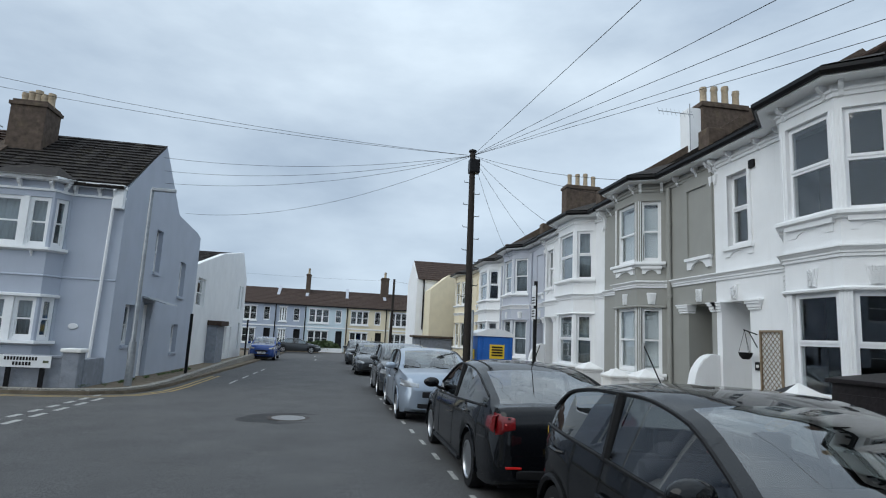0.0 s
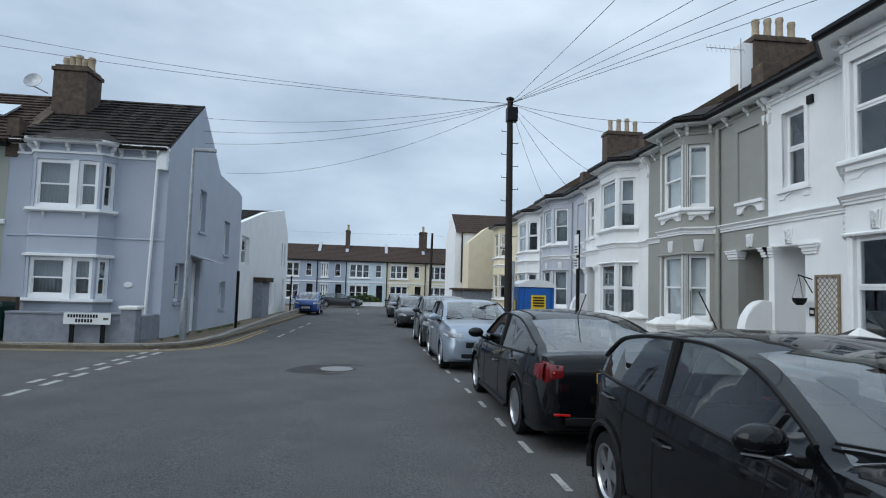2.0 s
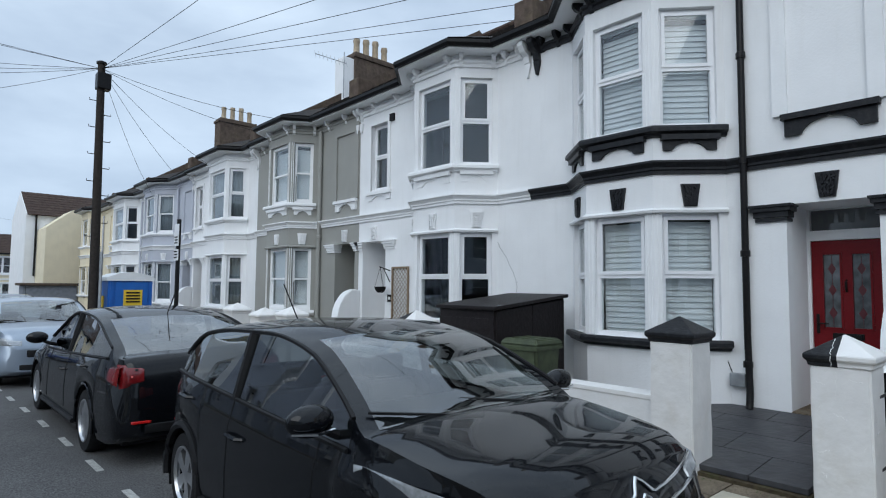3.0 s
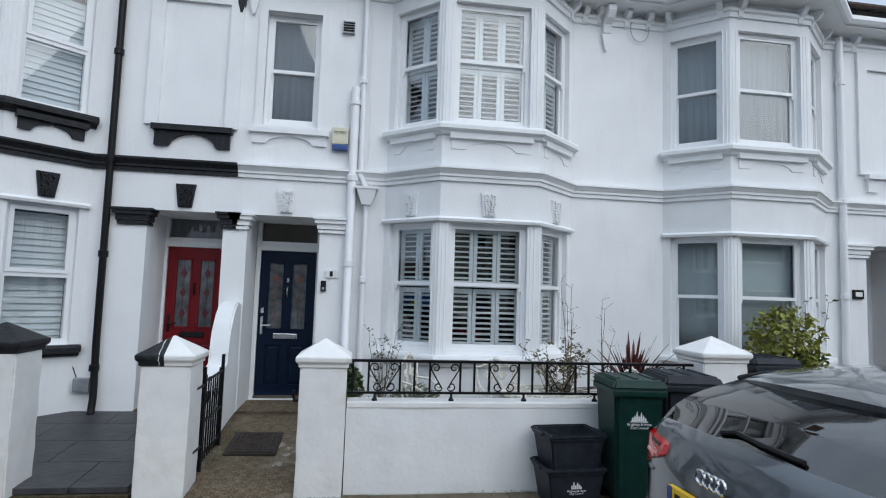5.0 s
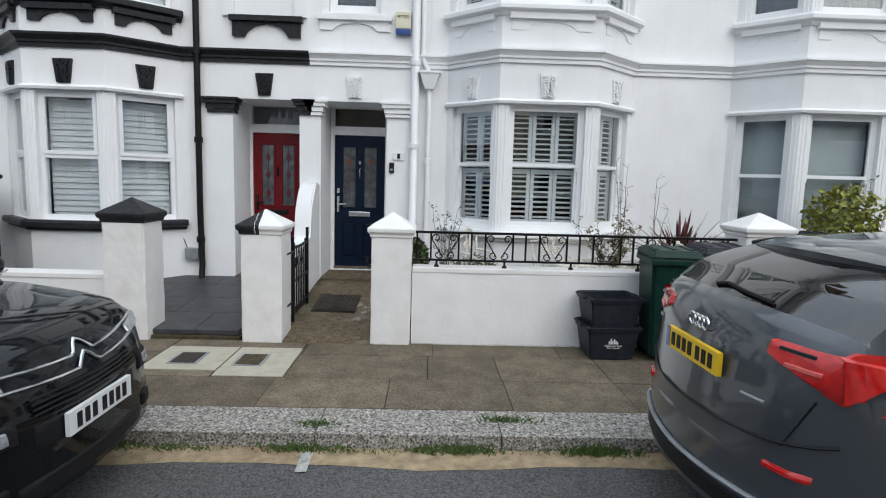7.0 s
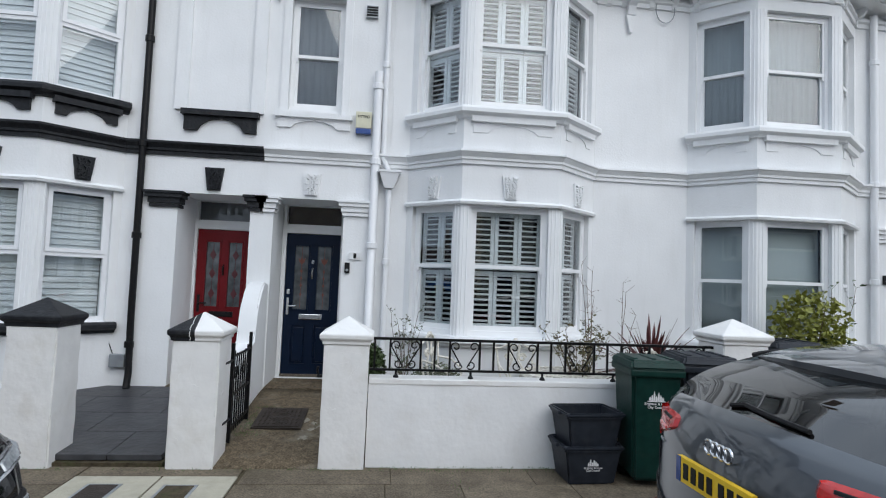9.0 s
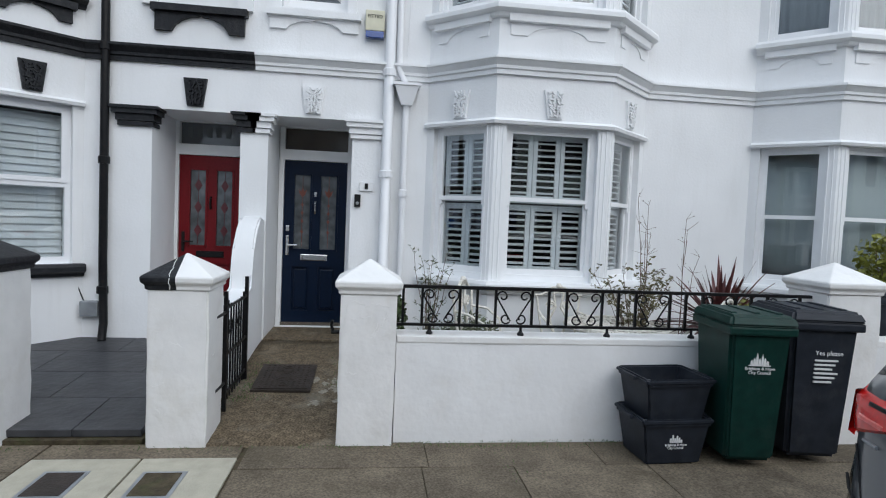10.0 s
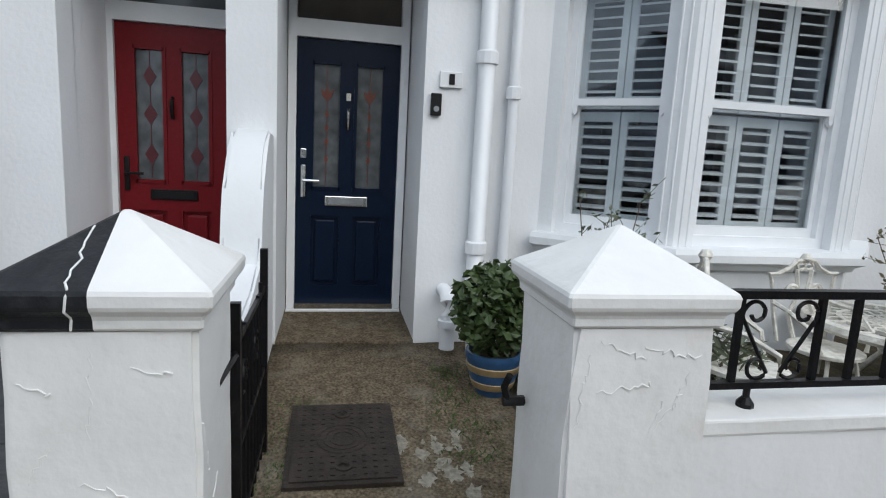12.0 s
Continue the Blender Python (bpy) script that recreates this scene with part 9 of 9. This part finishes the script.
# ---- the opposite corner: wall, name plate, bins ----
th = thing("corner_wall", "low grey-blue rendered corner garden wall with a capped pier", "wall", (-7.7, 16.6, 0.0))
part("wall_body", boxed(-9.45, -6.55, 16.55, 16.8, -0.3, 0.74, bevel=0.015), STONE_WALL, th)
part("wall_body", boxed(-6.35, -6.12, 16.8, 18.05, -0.3, 0.72, bevel=0.015), STONE_WALL, th)
part("coping", boxed(-9.45, -6.55, 16.52, 16.83, 0.742, 0.80, bevel=0.012), STONE_WALL, th)
part("pier", boxed(-6.55, -6.15, 16.48, 16.86, -0.3, 0.90, bevel=0.02), STONE_WALL, th)
part("pier_cap", boxed(-6.60, -6.10, 16.43, 16.91, 0.902, 1.0, bevel=0.03), WHITE_ROUGH, th)
th = thing("street_name_plate", "white street name plate on two black posts", "sign", (-7.3, 16.4, 0.0))
part("plate", boxed(-7.92, -6.75, 16.38, 16.40, 0.50, 0.80), SIGN_WHITE, th)
for x in (-7.72, -6.95):
    part("post", boxed(x - 0.05, x + 0.05, 16.41, 16.47, -0.1, 0.74), BLACK_METAL, th)
for z, x0, x1 in ((0.675, -7.82, -7.05), (0.55, -7.62, -7.18)):
    n = 11 if z > 0.6 else 6
    for k in range(n):
        a = x0 + (x1 - x0) * k / n
        part("bar", boxed(a, a + (x1 - x0) / n * 0.7, 16.374, 16.38, z, z + 0.085), INK, th)
part("crest", boxed(-6.93, -6.80, 16.374, 16.38, 0.62, 0.68), LEAF_GREY, th)
for x, m, lb, crest in ((-9.75, BIN_GREEN, "dark green wheeled bin at the corner house", True), (-10.35, BIN_BLACK, "black wheeled bin at the corner house", False), (-12.2, BIN_BLACK, "black wheeled bin before the sage house", False)):
    wheeled_bin(x, 16.75, 0.0, m, lb, 90, crest=crest, h=0.95)
pier(-11.2, 16.75, 0.0, 1.42, 0.42)
solo("garden_wall", boxed(-16, -9.5, 17.05, 17.25, -0.2, 1.15, bevel=0.01), STACK, "grey timber garden screen before the sage house", "wall")
th = thing("satellite_dish", "grey satellite dish beside the chimney", "dish", (-11.0, 20.0, 8.0))
part("dish", lathe(bmesh.new(), [(0.02, 0.0), (0.15, 0.025), (0.27, 0.075), (0.27, 0.088), (0.15, 0.04), (0.02, 0.018)], (0, 0, 0), 24, Matrix.Translation((-11.1, 19.9, 8.05)) @ Matrix.Rotation(radians(70), 4, "X")), STEEL, th, smooth=True)
part("arm", tube(bmesh.new(), [(-11.1, 19.9, 7.9), (-10.75, 20.1, 7.75)], 0.02, 6), STEEL, th)
PLACE[0] = HERE
th = thing("roof_aerial", "thin television aerial on the chimney", "aerial", (10.6, 16.0, 8.3))
part("mast", tube(bmesh.new(), [(10.72, 16.0, 8.0), (10.72, 16.0, 9.55)], 0.016, 6), STEEL, th)
part("boom", tube(bmesh.new(), [(10.75, 15.9, 9.15), (9.75, 16.2, 9.30)], 0.012, 5), STEEL, th)
for k in range(9):
    f = k / 8
    c = Vector((10.75, 15.9, 9.15)).lerp(Vector((9.75, 16.2, 9.30)), f)
    part("element", tube(bmesh.new(), [c - Vector((0.04, 0.12, 0.16)), c + Vector((0.04, 0.12, 0.16))], 0.006, 4), STEEL, th)


# ---- road markings, covers, gutter ----
def mark(x0, x1, y0, y1, mat, label, lean=0.0):
    bm = bmesh.new()
    ys = np.linspace(y0, y1, max(2, int((y1 - y0) / 0.5) + 1))
    for a, b in zip(ys, ys[1:]):
        v = [bm.verts.new((x + lean * (y - y0), y, road_z(x, y) + 0.006)) for x, y in ((x0, a), (x1, a), (x1, b), (x0, b))]
        bm.faces.new(v)
    bmesh.ops.remove_doubles(bm, verts=bm.verts, dist=0.001)
    return solo("road_marking", bm, mat, label, "road marking", "road markings")


PLACE[0] = SIDE_STREET
for k in range(26):
    y = 1.6 + k * 1.14
    x = 1.91 - 0.022 * max(0, y - 5)
    mark(x - 0.034, x + 0.034, y, y + 0.46, LINE, "worn white dash of the parking bay line")
mark(3.22, 3.56, 0.28, 0.35, LINE, "worn white bay-end dash at the gutter")
for k in range(8):
    mark(-5.12, -5.0, 8.3 + k * 0.92, 8.3 + k * 0.92 + 0.55, LINE, "worn white give-way dash across the side street")
    mark(-5.45, -5.33, 10.4 + k * 0.75, 10.4 + k * 0.75 + 0.42, LINE, "worn white give-way dash across the side street")
for k in range(4):
    mark(-3.1 + 0.03 * k, -3.02 + 0.03 * k, 20.5 + k * 2.6, 22.0 + k * 2.6, LINE, "worn white dash of the far parking bay")
mark(-1.0, -0.9, 42, 44, LINE, "worn white centre dash"), mark(-1.3, -1.2, 50, 52, LINE, "worn white centre dash")


def curve_line(pts, w, mat, label):
    bm = bmesh.new()
    pv = None
    for i, p in enumerate(pts):
        p = Vector((*p, 0))
        d = (Vector((*pts[min(i + 1, len(pts) - 1)], 0)) - Vector((*pts[max(i - 1, 0)], 0))).normalized()
        n = Vector((-d.y, d.x, 0)) * w / 2
        q = [bm.verts.new((v.x, v.y, road_z(v.x, v.y) + 0.006)) for v in (p - n, p + n)]
        if pv:
            bm.faces.new((pv[0], q[0], q[1], pv[1]))
        pv = q
    return solo("road_marking", bm, mat, label, "road marking", "road markings")


for off in (0.22, 0.42):
    arc = [(-12, 7.2 + off)] + [(-5.45 + (0.75 + off) * math.sin(a), 6.45 + (0.75 + off) * math.cos(a)) for a in np.linspace(0, 1.5, 9)] + [(-4.66 + off, 3.0), (-4.6 + off, -6)]
    curve_line(arc, 0.075, YELLOW_LINE, "worn double yellow line round the near corner")
    arc = [(-12, 15.72 - off), (-6.6, 15.72 - off), (-5.5 + off * 0.5, 15.9 - off), (-4.8 + off * 0.7, 16.45 - off * 0.7), (-4.5 + off, 17.4), (-4.42 + off, 19.0), (-4.45 + off, 24)]
    curve_line(arc, 0.075, YELLOW_LINE, "worn double yellow line round the far corner")
th = thing("manhole_cover", "pale worn round manhole cover in the road", "cover", (-0.53, 12.2, road_z(-0.5, 12.2)))
part("cover", lathe(bmesh.new(), [(0.02, 0.0), (0.33, 0.0), (0.33, 0.012), (0.02, 0.012)], (-0.53, 12.2, road_z(-0.5, 12.2)), 28), material("worn pale iron", (0.26, 0.26, 0.26), 0.6, 0.3, vary=0.3, scale=30, bump=0.4), th)
part("ring", lathe(bmesh.new(), [(0.345, 0.0), (0.42, 0.0), (0.42, 0.010), (0.345, 0.010)], (-0.53, 12.2, road_z(-0.5, 12.2)), 28), IRON, th)
# darker patch of newer asphalt round the cover
bm = bmesh.new()
rnd = random.Random(9)
vs = [bm.verts.new((-0.53 + 1.0 * math.cos(a) * (0.8 + 0.4 * rnd.random()), 12.2 + 0.8 * math.sin(a) * (0.8 + 0.4 * rnd.random()), 0)) for a in np.linspace(0, 6.0, 18)]
for v in vs:
    v.co.z = road_z(v.co.x, v.co.y) + 0.003
bm.faces.new(vs)
solo("road_patch", bm, material("newer dark asphalt", (0.030, 0.030, 0.031), 0.85, vary=0.25, scale=6, bump=0.5, bump_scale=110), "darker patch of asphalt round the manhole", "road patch", kind="structure")

PLACE[0] = HERE
# sandy gutter strip along the kerb
bm = bmesh.new()
ys = np.linspace(-9, 9, 73)
pv = None
rnd = random.Random(3)
for y in ys:
    e = 3.52 + 0.08 * noise.noise(Vector((y * 0.9, 0, 0))) + 0.03 * rnd.random()
    q = (bm.verts.new((e, y, road_z(e, y) + 0.003)), bm.verts.new((3.762, y, 0.012)))
    if pv:
        bm.faces.new((pv[0], pv[1], q[1], q[0]))
    pv = q
solo("gutter_grit", bm, SAND, "sandy grit and soil washed into the gutter", "grit", kind="stuff")

# grass tufts and moss at the kerb foot and the path's edges
bm = bmesh.new()
rnd = random.Random(8)


def tuft(x, y, z, n, h):
    for _ in range(n):
        a, l = rnd.uniform(0, 6.3), h * rnd.uniform(0.5, 1.2)
        bx, by = x + rnd.gauss(0, 0.022), y + rnd.gauss(0, 0.09)
        dx, dy = math.cos(a), math.sin(a)
        w = 0.003
        p = [bm.verts.new((bx - dy * w, by + dx * w, z)), bm.verts.new((bx + dy * w, by - dx * w, z)), bm.verts.new((bx + dx * l * 0.3, by + dy * l * 0.3, z + l * 0.7)), bm.verts.new((bx + dx * l * 0.7, by + dy * l * 0.7, z + l * 0.85))]
        bm.faces.new((p[0], p[1], p[2])), bm.faces.new((p[1], p[3], p[2]))


for k in range(330):
    y = -1.9 + 3.6 * rnd.random()
    thick = noise.noise(Vector((y * 2.1, 3, 0))) + 0.5 * noise.noise(Vector((y * 7.3, 9, 0)))
    if thick > -0.12:
        tuft(3.725, y, 0.0, 5 + int(14 * max(0.0, thick)), rnd.uniform(0.025, 0.05) + 0.05 * max(0.0, thick))
for k in range(14):
    tuft(4.0, -1.05 + rnd.gauss(0, 0.03), 0.10, 10, 0.05), tuft(3.9, 0.2 + rnd.gauss(0, 0.03), 0.10, 10, 0.04)
for k in range(60):
    x = 6.5 + rnd.random() * 1.0
    tuft(x, 0.82 + rnd.gauss(0, 0.03), path_z(x, 0.8), 8, 0.018)
    tuft(x + 0.3, -0.08 + rnd.gauss(0, 0.05), path_z(x + 0.3, 0.0), 8, 0.03)
for k in range(120):
    tuft(5.78, -3 + 9 * rnd.random(), PAVE, 5, 0.02)
for k in range(110):
    tuft(5.845, -3.7 + 3.3 * rnd.random(), PAVE, 4, 0.018)
for k in range(26):
    tuft(4.2 + 1.5 * rnd.random(), -1.15 + rnd.gauss(0, 0.01), PAVE, 3, 0.014)
for k in range(30):
    y = 17 + rnd.random() * 10
    tuft(-6.05, y, ground_z(y) + 0.05, 14, 0.10), tuft(-9.4 + rnd.random() * 3.2, 16.4, 0.03, 10, 0.07)
solo("grass", bm, GRASS, "ragged grass tufts and moss along kerb and path", "grass", kind="stuff")

PLACE[0] = SIDE_STREET
# far hedge
bm = bmesh.new()
leaf_cloud(bm, (-1.0, 64.4, 0.0), (1.9, 0.5, 0.65), 1500, 0.2, 41, 0.5)
solo("hedge", bm, LEAF, "clipped green hedge before the far terrace", "hedge", kind="stuff")

PLACE[0] = HERE
# ---- hairline cracks in the painted walls ----
def crack(y, z, dy, dz, seed):
    r = random.Random(seed)
    pts = []
    for k in range(15):
        k2 = k / 14
        pts.append((FACE - 0.001, y + dy * k2 + r.uniform(-0.02, 0.02), z + dz * k2 ** 1.5 + r.uniform(-0.01, 0.01)))
    solo("wall_crack", tube(bmesh.new(), pts, 0.0028, 4), TRIM, "hairline crack in the white painted wall", "crack", kind="structure")


crack(6.91, 2.63, -0.59, -0.76, 3)
crack(6.32, 1.87, 0.0, -0.33, 4)


# ---- paving pieces, last ----
piece_cache = {}


def paving_piece(parent, name, x0, x1, y0, y1, ztop, mat, thick=0.07, tilt=0.0):
    key = (name, round(x1 - x0, 3), round(y1 - y0, 3), mat.name, round(thick, 3))
    if key not in piece_cache:
        w, d = (x1 - x0) / 2 - 0.003, (y1 - y0) / 2 - 0.003
        bm = boxed(-w, w, -d, d, -thick, 0, bevel=0.004)
        me = bpy.data.meshes.new(name)
        bm.to_mesh(me)
        bm.free()
        me.materials.append(mat)
        piece_cache[key] = me
    ob = new(name, piece_cache[key])
    ob.parent = parent
    ob.matrix_basis = Matrix.Translation(Vector(((x0 + x1) / 2, (y0 + y1) / 2, ztop)) - base_of[parent]) @ Matrix.Rotation(tilt, 4, "Y")
    return ob


walkway = thing("pavement_flags", "footway of worn grey-brown paving flags", "pavement", (5.0, 0, PAVE), kind="structure")
rnd = random.Random(17)
cols = [4.19, 4.80, 5.44, 5.86]
for ci, (xa, xb) in enumerate(zip(cols, cols[1:])):
    y = -8.0 + 0.31 * ci
    while y < 16.5:
        L = (0.62, 1.22, 0.94)[rnd.randrange(3)]
        g = ground_z(y) - 0.04
        if not (xa >= 4.80 and y + L > 0.62 and y < 1.92):
            paving_piece(walkway, "flag", xa, xb, y, y + L, PAVE + g + rnd.uniform(-0.004, 0.004), FLAG)
            y += L
        else:
            y0 = y
            if y < 0.60:
                paving_piece(walkway, "flag", xa, xb, y, 0.64, PAVE + g, FLAG)
            y = 1.92
slab = lambda x0, x1, y0, y1: paving_piece(walkway, "slab", x0, x1, y0, y1, PAVE + 0.003, PALE_SLAB)
slab(4.82, 5.62, 0.65, 1.24), slab(4.95, 5.62, 1.25, 1.91)
paving_piece(walkway, "flag", 4.80, 4.82, 0.65, 1.24, PAVE, FLAG), paving_piece(walkway, "flag", 4.80, 4.95, 1.25, 1.91, PAVE, FLAG), paving_piece(walkway, "flag", 5.625, 5.86, 0.65, 1.91, PAVE, FLAG)
for x, y in ((5.26, 1.60), (5.24, 1.03)):
    th = thing("inspection_cover", "small mossy iron cover set in a pale slab", "cover", (x, y, PAVE), "small inspection covers")
    part("frame", boxed(x - 0.17, x + 0.17, y - 0.13, y + 0.13, PAVE - 0.02, PAVE + 0.007), STEEL, th)
    part("plate", boxed(x - 0.145, x + 0.145, y - 0.105, y + 0.105, PAVE, PAVE + 0.010), SOIL if y < 1.3 else IRON, th)

kerbs = thing("kerb", "granite kerb of long stones along the road", "kerb", (3.96, 0, 0), kind="structure")
y = -8.36
while y < 40:
    g = ground_z(y) - 0.04
    paving_piece(kerbs, "kerbstone", 3.765, 4.185, y, y + 1.22, PAVE + g + 0.002, KERB_M, 0.25)
    y += 1.22
PLACE[0] = SIDE_STREET
far_kerb = thing("kerb", "granite kerb round the far corner", "kerb", (-4.4, 20, 0), kind="structure")
part("kerb_run", moulding(bmesh.new(), [(-4.9, 58), (-4.7, 30), (-4.5, 19), (-4.62, 17.4), (-4.9, 16.5), (-5.6, 15.95), (-6.6, 15.75), (-30, 15.75)][::-1], [(0.0, -0.3), (0.0, 0.055), (0.22, 0.055), (0.22, -0.3)]), KERB_M, far_kerb)

PLACE[0] = HERE
court = thing("slate_forecourt", "forecourt of dark slate tiles before the black-trimmed house", "forecourt", (7, 3.5, 0.2), kind="structure")
xs = [5.90, 6.50, 7.10, 7.70, 8.195]
for i, (xa, xb) in enumerate(zip(xs, xs[1:])):
    y = 1.36 - 0.3 * (i % 2) * 0
    widths = [0.9, 0.9, 0.9, 0.9, 1.1] if i % 2 else [0.45, 0.9, 0.9, 0.9, 0.9, 0.65]
    for w in widths:
        paving_piece(court, "tile", xa, xb, y, y + w, 0.19 + ((xa + xb) / 2 - 5.9) * 0.065, SLATE, 0.05, -math.atan(0.065))
        y += w
part("bed", boxed(5.86, 8.19, 1.34, 5.95, -0.2, 0.135), SOIL, court)
